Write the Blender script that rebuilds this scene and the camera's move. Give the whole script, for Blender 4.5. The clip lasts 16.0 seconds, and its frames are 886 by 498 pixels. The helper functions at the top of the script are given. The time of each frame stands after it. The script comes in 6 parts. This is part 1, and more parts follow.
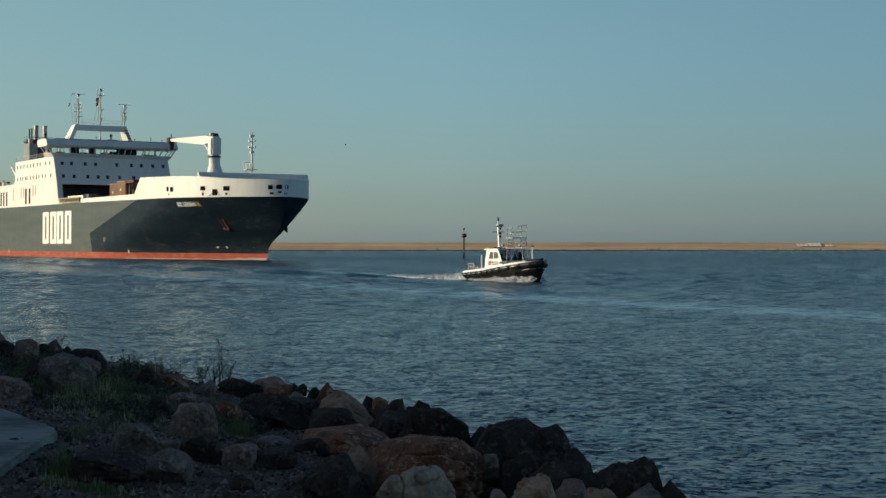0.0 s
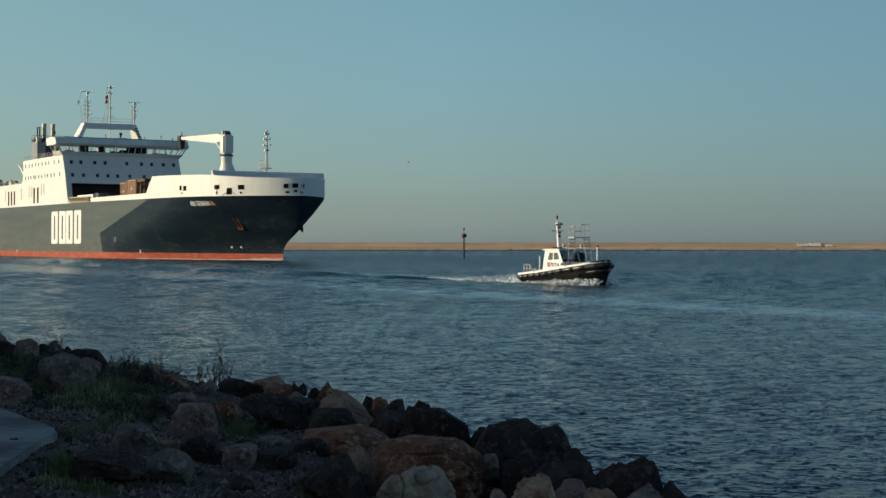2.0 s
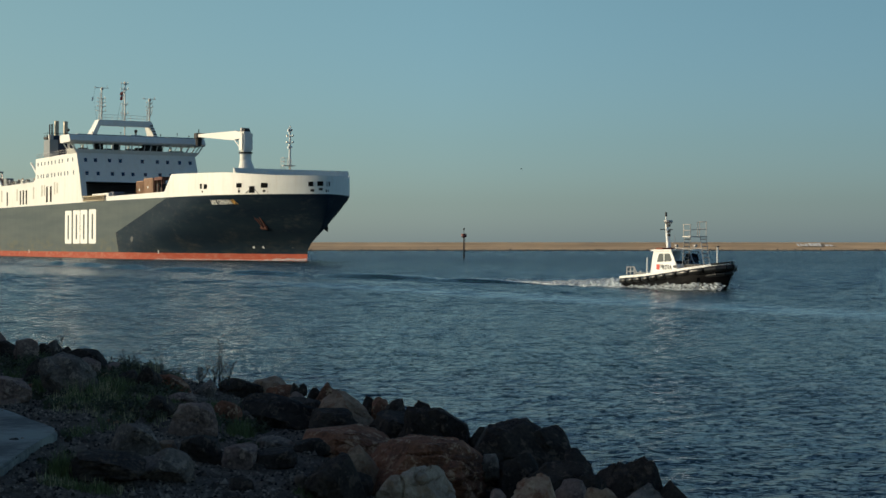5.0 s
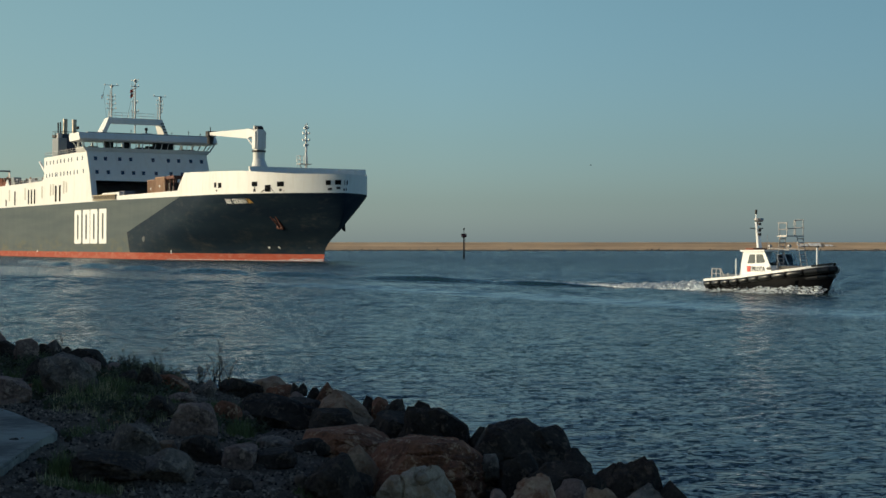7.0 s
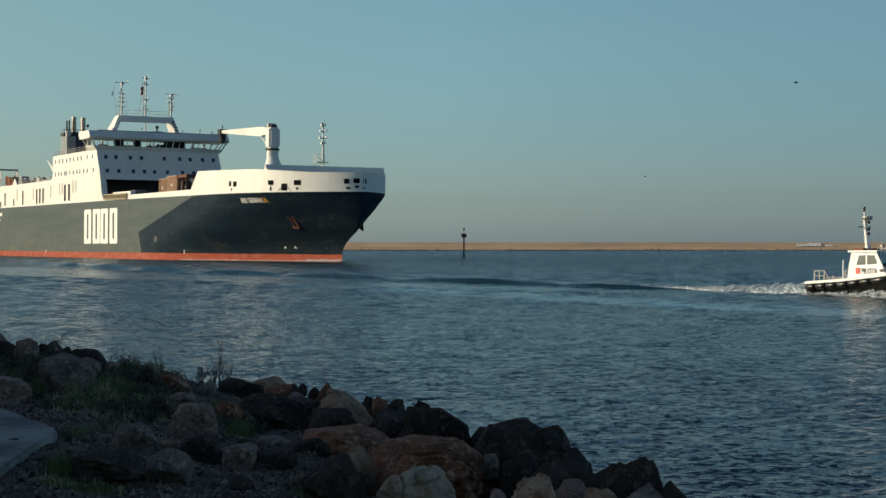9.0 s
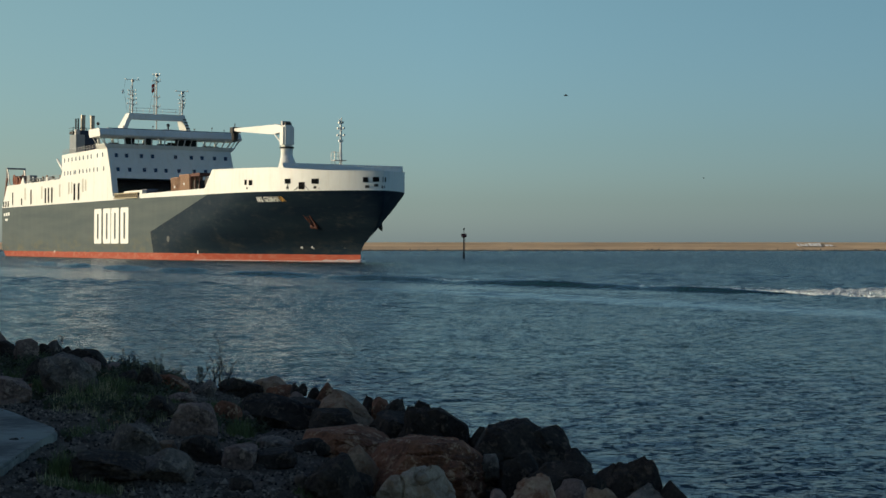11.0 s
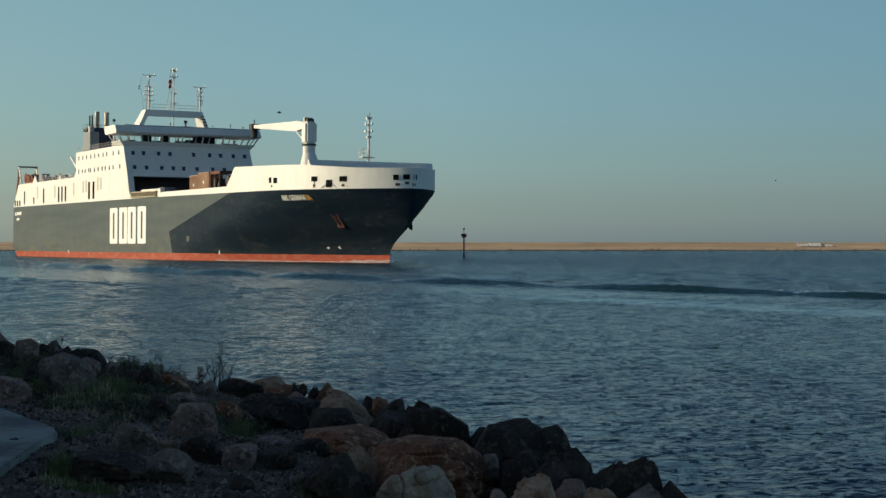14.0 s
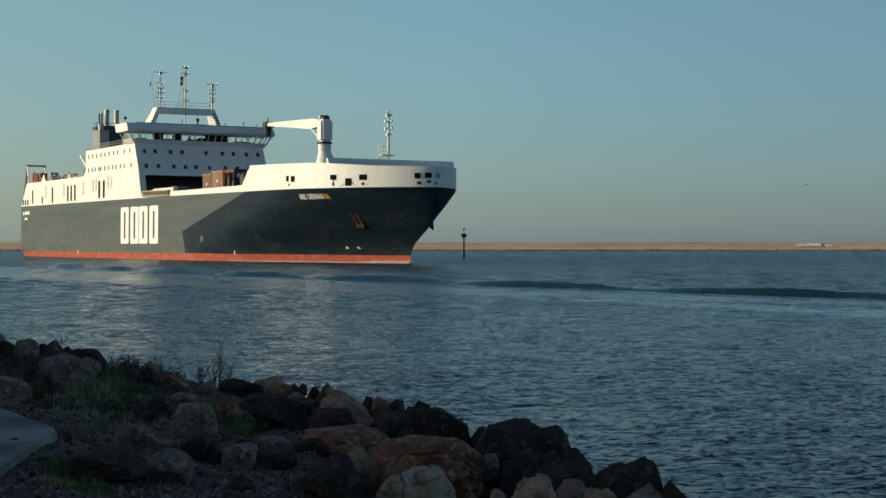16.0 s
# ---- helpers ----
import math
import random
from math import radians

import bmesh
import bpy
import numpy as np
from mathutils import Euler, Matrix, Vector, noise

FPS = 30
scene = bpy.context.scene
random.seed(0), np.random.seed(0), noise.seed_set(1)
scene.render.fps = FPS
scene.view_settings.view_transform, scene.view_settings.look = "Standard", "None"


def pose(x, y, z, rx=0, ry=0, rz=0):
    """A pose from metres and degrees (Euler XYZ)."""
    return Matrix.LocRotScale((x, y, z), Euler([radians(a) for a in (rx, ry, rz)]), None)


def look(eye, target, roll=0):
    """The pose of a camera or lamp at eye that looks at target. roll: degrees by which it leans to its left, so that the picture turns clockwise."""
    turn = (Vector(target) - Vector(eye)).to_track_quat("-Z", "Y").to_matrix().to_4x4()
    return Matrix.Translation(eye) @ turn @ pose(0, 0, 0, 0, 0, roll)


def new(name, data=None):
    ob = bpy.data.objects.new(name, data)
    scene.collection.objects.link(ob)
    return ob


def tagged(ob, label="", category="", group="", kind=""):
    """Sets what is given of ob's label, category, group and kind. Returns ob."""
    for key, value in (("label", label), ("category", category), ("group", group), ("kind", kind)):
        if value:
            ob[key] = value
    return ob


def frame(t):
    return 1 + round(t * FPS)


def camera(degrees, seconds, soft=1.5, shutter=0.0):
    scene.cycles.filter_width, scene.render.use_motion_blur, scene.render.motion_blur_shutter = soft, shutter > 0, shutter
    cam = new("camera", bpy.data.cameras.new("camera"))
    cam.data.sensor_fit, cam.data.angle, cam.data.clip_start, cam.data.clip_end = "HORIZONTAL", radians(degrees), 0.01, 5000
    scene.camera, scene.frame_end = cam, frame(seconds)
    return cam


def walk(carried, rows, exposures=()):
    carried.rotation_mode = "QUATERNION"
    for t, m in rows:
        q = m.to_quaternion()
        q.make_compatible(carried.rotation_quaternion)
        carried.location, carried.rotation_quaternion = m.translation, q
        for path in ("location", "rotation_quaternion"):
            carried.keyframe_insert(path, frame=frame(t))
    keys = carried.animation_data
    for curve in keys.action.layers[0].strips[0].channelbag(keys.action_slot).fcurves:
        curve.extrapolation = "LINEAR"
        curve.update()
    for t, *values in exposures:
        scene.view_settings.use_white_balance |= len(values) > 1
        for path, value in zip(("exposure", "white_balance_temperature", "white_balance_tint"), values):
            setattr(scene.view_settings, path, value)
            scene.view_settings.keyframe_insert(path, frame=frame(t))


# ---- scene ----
# Still camera on the bank, 2.85 m above the water
cam = camera(29.29, 16.0)
walk(cam, [(0.0, pose(0, 0, 2.85, 89.835, 0, 0)), (16.0, pose(0, 0, 2.85, 89.835, 0, 0))],
     exposures=[(0.0, 0.0), (16.0, 0.0)])

# ---------------------------------------------------------------- light
SUN = Vector((-0.965, 0.10, 0.0)).normalized()
SUN_UP = radians(16)
world = bpy.data.worlds.new("evening_sky")
scene.world = world
world.use_nodes = True
wn = world.node_tree.nodes
sky = wn.new("ShaderNodeTexSky")
sky.sky_type = "NISHITA"
sky.sun_disc = False
sky.sun_elevation = SUN_UP
sky.sun_rotation = math.atan2(SUN.x, SUN.y)
sky.air_density, sky.dust_density, sky.ozone_density = 1.0, 0.9, 4.0
wn["Background"].inputs["Strength"].default_value = 0.092
# haze: the lowest air is dull and greyish, the air above it clearer
way, height = wn.new("ShaderNodeTexCoord"), wn.new("ShaderNodeSeparateXYZ")
haze, tint = wn.new("ShaderNodeValToRGB"), wn.new("ShaderNodeMix")
world.node_tree.links.new(way.outputs["Generated"], height.inputs[0])
world.node_tree.links.new(height.outputs["Z"], haze.inputs[0])
haze.color_ramp.elements[0].position, haze.color_ramp.elements[0].color = 0.0, (1.25, 1.53, 1.90, 1)
haze.color_ramp.elements[1].position, haze.color_ramp.elements[1].color = 0.15, (1.32, 1.42, 1.20, 1)
low = haze.color_ramp.elements.new(0.025)
low.color = (1.07, 1.26, 1.43, 1)
mid = haze.color_ramp.elements.new(0.06)
mid.color = (1.09, 1.25, 1.28, 1)
clear = haze.color_ramp.elements.new(0.27)
clear.color = (1.16, 1.28, 1.27, 1)
high = haze.color_ramp.elements.new(0.5)
high.color = (0.68, 0.74, 0.77, 1)
tint.data_type, tint.blend_type = "RGBA", "MULTIPLY"
tint.inputs[0].default_value = 1.0
world.node_tree.links.new(sky.outputs[0], tint.inputs[6])
world.node_tree.links.new(haze.outputs[0], tint.inputs[7])
# towards the sun the haze is warmer, away from it thinner
side, around, veil = wn.new("ShaderNodeMath"), wn.new("ShaderNodeValToRGB"), wn.new("ShaderNodeMix")
side.operation = "ADD"
side.inputs[1].default_value = 0.5
world.node_tree.links.new(height.outputs["X"], side.inputs[0])
world.node_tree.links.new(side.outputs[0], around.inputs[0])
around.color_ramp.elements[0].position, around.color_ramp.elements[0].color = 0.25, (1.03, 0.98, 0.91, 1)
around.color_ramp.elements[1].position, around.color_ramp.elements[1].color = 0.75, (0.88, 0.90, 0.93, 1)
sunward = around.color_ramp.elements.new(0.02)
sunward.color = (1.32, 1.22, 1.10, 1)
centre = around.color_ramp.elements.new(0.5)
centre.color = (1.03, 1.04, 1.04, 1)
veil.data_type, veil.blend_type = "RGBA", "MULTIPLY"
veil.inputs[0].default_value = 1.0
world.node_tree.links.new(tint.outputs[2], veil.inputs[6])
world.node_tree.links.new(around.outputs[0], veil.inputs[7])
world.node_tree.links.new(veil.outputs[2], wn["Background"].inputs["Color"])

sun_data = bpy.data.lights.new("sun", "SUN")
sun_data.energy, sun_data.angle, sun_data.color = 4.6, radians(0.5), (1.0, 0.85, 0.60)
sun = new("sun", sun_data)
to_sun = Vector((SUN.x * math.cos(SUN_UP), SUN.y * math.cos(SUN_UP), math.sin(SUN_UP)))
sun.matrix_world = look(to_sun * 300, (0, 0, 0))


# ---------------------------------------------------------------- materials
def mat(name, color, rough=0.6, metal=0.0, var=0.15, scale=1.0, bump=0.0, bump_scale=20.0, depth=0.02, color2=None, detail=4.0,
        spec=0.5, island=0.0, band=(0.5, 1.0), pieces=False):
    """A painted or natural surface with two scales of variation."""
    m = bpy.data.materials.new(name)
    m.use_nodes = True
    n, l = m.node_tree.nodes, m.node_tree.links
    b = n["Principled BSDF"]
    b.inputs["Roughness"].default_value, b.inputs["Metallic"].default_value = rough, metal
    b.inputs["Specular IOR Level"].default_value = spec
    tc = n.new("ShaderNodeTexCoord")
    big, fine = n.new("ShaderNodeTexNoise"), n.new("ShaderNodeTexNoise")
    big.inputs["Scale"].default_value, fine.inputs["Scale"].default_value = scale, scale * 9
    big.inputs["Detail"].default_value = fine.inputs["Detail"].default_value = detail
    l.new(tc.outputs["Object"], big.inputs["Vector"])
    l.new(tc.outputs["Object"], fine.inputs["Vector"])
    mix = n.new("ShaderNodeMix")
    mix.data_type = "RGBA"
    c2 = color2 or tuple(c * (1 - var * 2) for c in color)
    mix.inputs[6].default_value, mix.inputs[7].default_value = (*color, 1), (*c2, 1)
    add = n.new("ShaderNodeMath")
    add.operation = "MULTIPLY_ADD"
    l.new(fine.outputs[0], add.inputs[0])
    add.inputs[1].default_value = 0.5
    l.new(big.outputs[0], add.inputs[2])
    ramp = n.new("ShaderNodeMapRange")
    ramp.inputs["From Min"].default_value, ramp.inputs["From Max"].default_value = band
    l.new(add.outputs[0], ramp.inputs["Value"])
    l.new(ramp.outputs[0], mix.inputs[0])
    out = mix.outputs[2]
    if island:
        info, hsv = n.new("ShaderNodeObjectInfo"), n.new("ShaderNodeHueSaturation")
        mr = n.new("ShaderNodeMapRange")
        mr.inputs["To Min"].default_value, mr.inputs["To Max"].default_value = 1 - island, 1 + island
        if pieces:
            info = n.new("ShaderNodeNewGeometry")
        l.new(info.outputs["Random Per Island" if pieces else "Random"], mr.inputs["Value"])
        l.new(mr.outputs[0], hsv.inputs["Value"])
        l.new(out, hsv.inputs["Color"])
        out = hsv.outputs[0]
    l.new(out, b.inputs["Base Color"])
    if bump:
        bt, bp = n.new("ShaderNodeTexNoise"), n.new("ShaderNodeBump")
        bt.inputs["Scale"].default_value, bt.inputs["Detail"].default_value, bt.inputs["Roughness"].default_value = bump_scale, 7, 0.65
        bp.inputs["Strength"].default_value, bp.inputs["Distance"].default_value = bump, depth
        l.new(tc.outputs["Object"], bt.inputs["Vector"])
        l.new(bt.outputs[0], bp.inputs["Height"])
        l.new(bp.outputs[0], b.inputs["Normal"])
    return m


def hull_paint():
    """Grey-blue aft, navy forward of a slanting edge, red below the load line, with dull streaks."""
    m = mat("hull_paint", (0.2, 0.2, 0.2), 0.55, scale=0.15, spec=0.04)
    n, l = m.node_tree.nodes, m.node_tree.links
    b = n["Principled BSDF"]
    tc = n.new("ShaderNodeTexCoord")
    sep = n.new("ShaderNodeSeparateXYZ")
    l.new(tc.outputs["Object"], sep.inputs[0])

    def math_node(op, a, c=None, d=None):
        k = n.new("ShaderNodeMath")
        k.operation = op
        for i, v in enumerate((a, c, d)):
            if v is None:
                continue
            if isinstance(v, (int, float)):
                k.inputs[i].default_value = v
            else:
                l.new(v, k.inputs[i])
        return k.outputs[0]

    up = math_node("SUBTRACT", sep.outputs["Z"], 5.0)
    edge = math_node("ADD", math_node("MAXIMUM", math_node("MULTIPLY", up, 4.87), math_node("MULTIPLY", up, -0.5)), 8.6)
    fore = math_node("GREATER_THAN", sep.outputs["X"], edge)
    wob = n.new("ShaderNodeTexNoise")
    wob.inputs["Scale"].default_value = 0.35
    l.new(tc.outputs["Object"], wob.inputs["Vector"])
    red = math_node("LESS_THAN", math_node("ADD", sep.outputs["Z"], math_node("MULTIPLY", wob.outputs[0], 0.12)), 1.22)
    # vertical streaks and broad stains
    stretch = n.new("ShaderNodeMapping")
    stretch.inputs["Scale"].default_value = (0.5, 0.5, 0.045)
    l.new(tc.outputs["Object"], stretch.inputs["Vector"])
    st = n.new("ShaderNodeTexNoise")
    st.inputs["Scale"].default_value, st.inputs["Detail"].default_value = 1.6, 6
    l.new(stretch.outputs[0], st.inputs["Vector"])
    wide = n.new("ShaderNodeMapping")
    wide.inputs["Scale"].default_value = (0.05, 0.05, 0.5)
    l.new(tc.outputs["Object"], wide.inputs["Vector"])
    st2 = n.new("ShaderNodeTexNoise")
    st2.inputs["Scale"].default_value, st2.inputs["Detail"].default_value = 1.2, 5
    l.new(wide.outputs[0], st2.inputs["Vector"])
    dirt = math_node("ADD", math_node("MULTIPLY", st.outputs[0], 0.35), math_node("MULTIPLY", st2.outputs[0], 1.05))

    def two(a, c, fac):
        k = n.new("ShaderNodeMix")
        k.data_type = "RGBA"
        for i, v in ((6, a), (7, c)):
            if isinstance(v, tuple):
                k.inputs[i].default_value = (*v, 1)
            else:
                l.new(v, k.inputs[i])
        l.new(fac, k.inputs[0])
        return k.outputs[2]

    mr = n.new("ShaderNodeMapRange")
    mr.inputs["From Min"].default_value, mr.inputs["From Max"].default_value = 0.45, 0.95
    l.new(dirt, mr.inputs["Value"])
    grey = two(HULL_GREY, HULL_GREY_WORN, mr.outputs[0])
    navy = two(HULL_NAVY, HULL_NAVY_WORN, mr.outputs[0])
    # ochre dirt low on the side, and a scraped, paler boot topping
    low, patch, scrape = n.new("ShaderNodeMapRange"), n.new("ShaderNodeTexNoise"), n.new("ShaderNodeTexNoise")
    low.inputs["From Min"].default_value, low.inputs["From Max"].default_value = 5.5, 1.5
    l.new(sep.outputs["Z"], low.inputs["Value"])
    long_way = n.new("ShaderNodeMapping")
    long_way.inputs["Scale"].default_value = (0.16, 0.16, 0.5)
    l.new(tc.outputs["Object"], long_way.inputs["Vector"])
    patch.inputs["Scale"].default_value, patch.inputs["Detail"].default_value, patch.inputs["Roughness"].default_value = 1.0, 8, 0.7
    scrape.inputs["Scale"].default_value, scrape.inputs["Detail"].default_value, scrape.inputs["Roughness"].default_value = 3.2, 8, 0.7
    for k in (patch, scrape):
        l.new(long_way.outputs[0], k.inputs["Vector"])
    pm, sm = n.new("ShaderNodeMapRange"), n.new("ShaderNodeMapRange")
    pm.inputs["From Min"].default_value, pm.inputs["From Max"].default_value, pm.inputs["To Max"].default_value = 0.47, 0.66, 0.75
    sm.inputs["From Min"].default_value, sm.inputs["From Max"].default_value, sm.inputs["To Max"].default_value = 0.46, 0.62, 0.8
    l.new(patch.outputs[0], pm.inputs["Value"])
    l.new(scrape.outputs[0], sm.inputs["Value"])
    soiled = math_node("MULTIPLY", pm.outputs[0], low.outputs[0])
    grey = two(grey, (0.155, 0.138, 0.085), soiled)
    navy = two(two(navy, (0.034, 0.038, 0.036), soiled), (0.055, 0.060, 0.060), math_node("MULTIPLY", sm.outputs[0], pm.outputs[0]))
    rust = two((0.32, 0.072, 0.043), (0.37, 0.145, 0.10), sm.outputs[0])
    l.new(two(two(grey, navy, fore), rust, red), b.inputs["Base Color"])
    return m


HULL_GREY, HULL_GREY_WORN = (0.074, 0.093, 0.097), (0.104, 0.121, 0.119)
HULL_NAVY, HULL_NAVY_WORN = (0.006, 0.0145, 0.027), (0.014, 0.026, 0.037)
M_HULL = hull_paint()
M_WHITE = mat("ship_white_paint", (0.76, 0.75, 0.70), 0.5, var=0.06, scale=0.12)


def weather(m, stain, amount):
    """Rain-washed streaks down a painted side."""
    n, l = m.node_tree.nodes, m.node_tree.links
    b = n["Principled BSDF"]
    base = b.inputs["Base Color"].links[0].from_socket
    tc, mp, t = n.new("ShaderNodeTexCoord"), n.new("ShaderNodeMapping"), n.new("ShaderNodeTexNoise")
    mp.inputs["Scale"].default_value = (0.9, 0.9, 0.09)
    t.inputs["Scale"].default_value, t.inputs["Detail"].default_value, t.inputs["Roughness"].default_value = 1.5, 7, 0.65
    mr, mx = n.new("ShaderNodeMapRange"), n.new("ShaderNodeMix")
    mr.inputs["From Min"].default_value, mr.inputs["From Max"].default_value, mr.inputs["To Max"].default_value = 0.50, 0.75, amount
    mx.data_type = "RGBA"
    mx.inputs[7].default_value = (*stain, 1)
    l.new(tc.outputs["Object"], mp.inputs["Vector"])
    l.new(mp.outputs[0], t.inputs["Vector"])
    l.new(t.outputs[0], mr.inputs["Value"])
    l.new(mr.outputs[0], mx.inputs[0])
    l.new(base, mx.inputs[6])
    l.new(mx.outputs[2], b.inputs["Base Color"])


weather(M_WHITE, (0.50, 0.42, 0.30), 0.32)
M_CREAM = mat("letter_white", (0.82, 0.81, 0.76), 0.5, var=0.04, scale=0.5)
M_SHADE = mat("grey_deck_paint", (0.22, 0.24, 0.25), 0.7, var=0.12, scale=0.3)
# near-black colour that stands in for the shade inside openings
M_DARK = mat("opening_shade", (0.007, 0.008, 0.009), 0.9, var=0.2, scale=1, spec=0.05)
# the blue of the reflected sky is put into this glass colour
M_GLASSY = mat("sky_tinted_window_glass", (0.018, 0.045, 0.11), 0.15, var=0.1, scale=0.5, spec=0.25)
M_RECESS = mat("dull_vent_paint", (0.52, 0.49, 0.42), 0.7, var=0.1, scale=1)
M_NAVY = mat("funnel_navy_paint", (0.012, 0.02, 0.04), 0.5, var=0.2, scale=0.5)
M_STEEL = mat("galvanised_steel", (0.40, 0.38, 0.36), 0.5, 0.5, var=0.15, scale=3)
M_PIPE = mat("exhaust_pipe_steel", (0.40, 0.34, 0.27), 0.38, 0.8, var=0.25, scale=1)
M_BLACK = mat("black_rubber", (0.009, 0.009, 0.010), 0.34, var=0.25, scale=4, bump=0.1)
M_BLACKHULL = mat("black_boat_paint", (0.005, 0.005, 0.006), 0.4, var=0.2, scale=2, spec=0.1)
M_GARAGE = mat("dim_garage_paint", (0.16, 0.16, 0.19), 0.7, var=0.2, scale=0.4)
M_FADED = mat("faded_hull_mark", (0.026, 0.034, 0.038), 0.6, var=0.2, scale=1)
M_RUST = mat("rusty_steel", (0.30, 0.085, 0.035), 0.8, var=0.25, scale=1.5, color2=(0.12, 0.04, 0.025))
M_ANCHOR = mat("rusty_anchor_iron", (0.15, 0.042, 0.024), 0.8, var=0.3, scale=1.5, color2=(0.05, 0.02, 0.014))
M_BROWN = mat("brown_container_steel", (0.38, 0.21, 0.115), 0.6, var=0.15, scale=0.6)
M_TAN = mat("tan_gangway_paint", (0.50, 0.40, 0.25), 0.6, var=0.1, scale=1)
M_GEAR = mat("tarred_deck_gear", (0.06, 0.055, 0.05), 0.8, var=0.3, scale=1)
M_REDP = mat("red_paint", (0.55, 0.04, 0.025), 0.45, var=0.1, scale=2)
M_BOATWHITE = mat("boat_gelcoat_white", (0.82, 0.82, 0.80), 0.3, var=0.04, scale=1.5)
M_LETTER = mat("dark_lettering", (0.03, 0.03, 0.035), 0.5, var=0.1)
M_ORANGE = mat("orange_lettering", (0.75, 0.42, 0.10), 0.5, var=0.1)
M_SAND = mat("breakwater_stone", (0.62, 0.44, 0.265), 0.9, var=0.22, scale=0.08, detail=8, bump=0.3, bump_scale=0.9,
             color2=(0.36, 0.25, 0.15))
M_SANDDARK = mat("wet_stone", (0.075, 0.062, 0.05), 0.7, var=0.3, scale=0.2)
# long level beds in the stone
for node in [k for k in M_SAND.node_tree.nodes if k.type == "TEX_NOISE"]:
    beds = M_SAND.node_tree.nodes.new("ShaderNodeMapping")
    beds.inputs["Scale"].default_value = (0.25, 1.0, 14.0)
    M_SAND.node_tree.links.new(node.inputs["Vector"].links[0].from_socket, beds.inputs["Vector"])
    M_SAND.node_tree.links.new(beds.outputs[0], node.inputs["Vector"])
M_PALE = mat("pale_wall_paint", (0.86, 0.83, 0.77), 0.8, var=0.1, scale=0.5)
M_BEACON = mat("weathered_black_steel", (0.02, 0.02, 0.022), 0.6, var=0.3, scale=2)
M_BEACONRED = mat("faded_red_steel", (0.22, 0.05, 0.04), 0.6, var=0.3, scale=2)
M_BIRD = mat("bird_plumage", (0.05, 0.05, 0.055), 0.8, var=0.2, scale=20)
M_CONCRETE = mat("old_concrete", (0.32, 0.32, 0.265), 0.9, scale=1.3, bump=0.5, bump_scale=40, color2=(0.13, 0.12, 0.105), band=(0.62, 0.95))
M_SOIL = mat("gritty_soil", (0.22, 0.155, 0.112), 0.95, var=0.3, scale=2.5, bump=1.0, bump_scale=14, depth=0.06, color2=(0.07, 0.052, 0.038), spec=0.2)
M_GRIT = mat("loose_grit", (0.25, 0.185, 0.14), 0.9, var=0.3, scale=9, color2=(0.08, 0.06, 0.046), island=0.95, spec=0.2, pieces=True)
M_WALL = mat("shade_wall_render", (0.30, 0.28, 0.26), 0.9, var=0.12, scale=0.6)


def foam_mat():
    """White broken water, full of small holes that let the sea show through."""
    m = mat("sea_foam", (0.82, 0.88, 0.92), 0.9, scale=4.5, bump=0.25, bump_scale=24, color2=(0.46, 0.55, 0.60))
    n, l = m.node_tree.nodes, m.node_tree.links
    tc, mp, t = n.new("ShaderNodeTexCoord"), n.new("ShaderNodeMapping"), n.new("ShaderNodeTexNoise")
    mp.inputs["Scale"].default_value = (3.4, 6.0, 9.0)
    t.inputs["Scale"].default_value, t.inputs["Detail"].default_value, t.inputs["Roughness"].default_value = 1.4, 9, 0.72
    l.new(tc.outputs["Object"], mp.inputs["Vector"])
    l.new(mp.outputs[0], t.inputs["Vector"])
    k = n.new("ShaderNodeMapRange")
    k.inputs["From Min"].default_value, k.inputs["From Max"].default_value = 0.41, 0.62
    k.inputs["To Min"].default_value, k.inputs["To Max"].default_value = 0.0, 0.92
    l.new(t.outputs[0], k.inputs["Value"])
    l.new(k.outputs[0], n["Principled BSDF"].inputs["Alpha"])
    return m


M_FOAM = foam_mat()
M_FLECK = mat("thin_foam", (0.38, 0.43, 0.45), 0.9, var=0.2, scale=3)


def rock_mat(name, color, color2, patch, island=0.25):
    """Stone with a broad tone change, grain, lichen-like patches and pitted relief."""
    m = mat(name, color, 0.88, scale=3.4, detail=9, bump=1.0, bump_scale=9, depth=0.07, color2=color2, island=island, spec=0.25, band=(0.56, 0.98))
    n, l = m.node_tree.nodes, m.node_tree.links
    b = n["Principled BSDF"]
    base = b.inputs["Base Color"].links[0].from_socket
    tc, sp = n.new("ShaderNodeTexCoord"), n.new("ShaderNodeTexNoise")
    sp.inputs["Scale"].default_value, sp.inputs["Detail"].default_value, sp.inputs["Roughness"].default_value = 8.5, 7, 0.75
    l.new(tc.outputs["Object"], sp.inputs["Vector"])
    mr, mx = n.new("ShaderNodeMapRange"), n.new("ShaderNodeMix")
    mr.inputs["From Min"].default_value, mr.inputs["From Max"].default_value = 0.53, 0.60
    mr.inputs["To Max"].default_value = 0.7
    l.new(sp.outputs[0], mr.inputs["Value"])
    mx.data_type = "RGBA"
    mx.inputs[7].default_value = (*patch, 1)
    l.new(mr.outputs[0], mx.inputs[0])
    l.new(base, mx.inputs[6])
    l.new(mx.outputs[2], b.inputs["Base Color"])
    return m


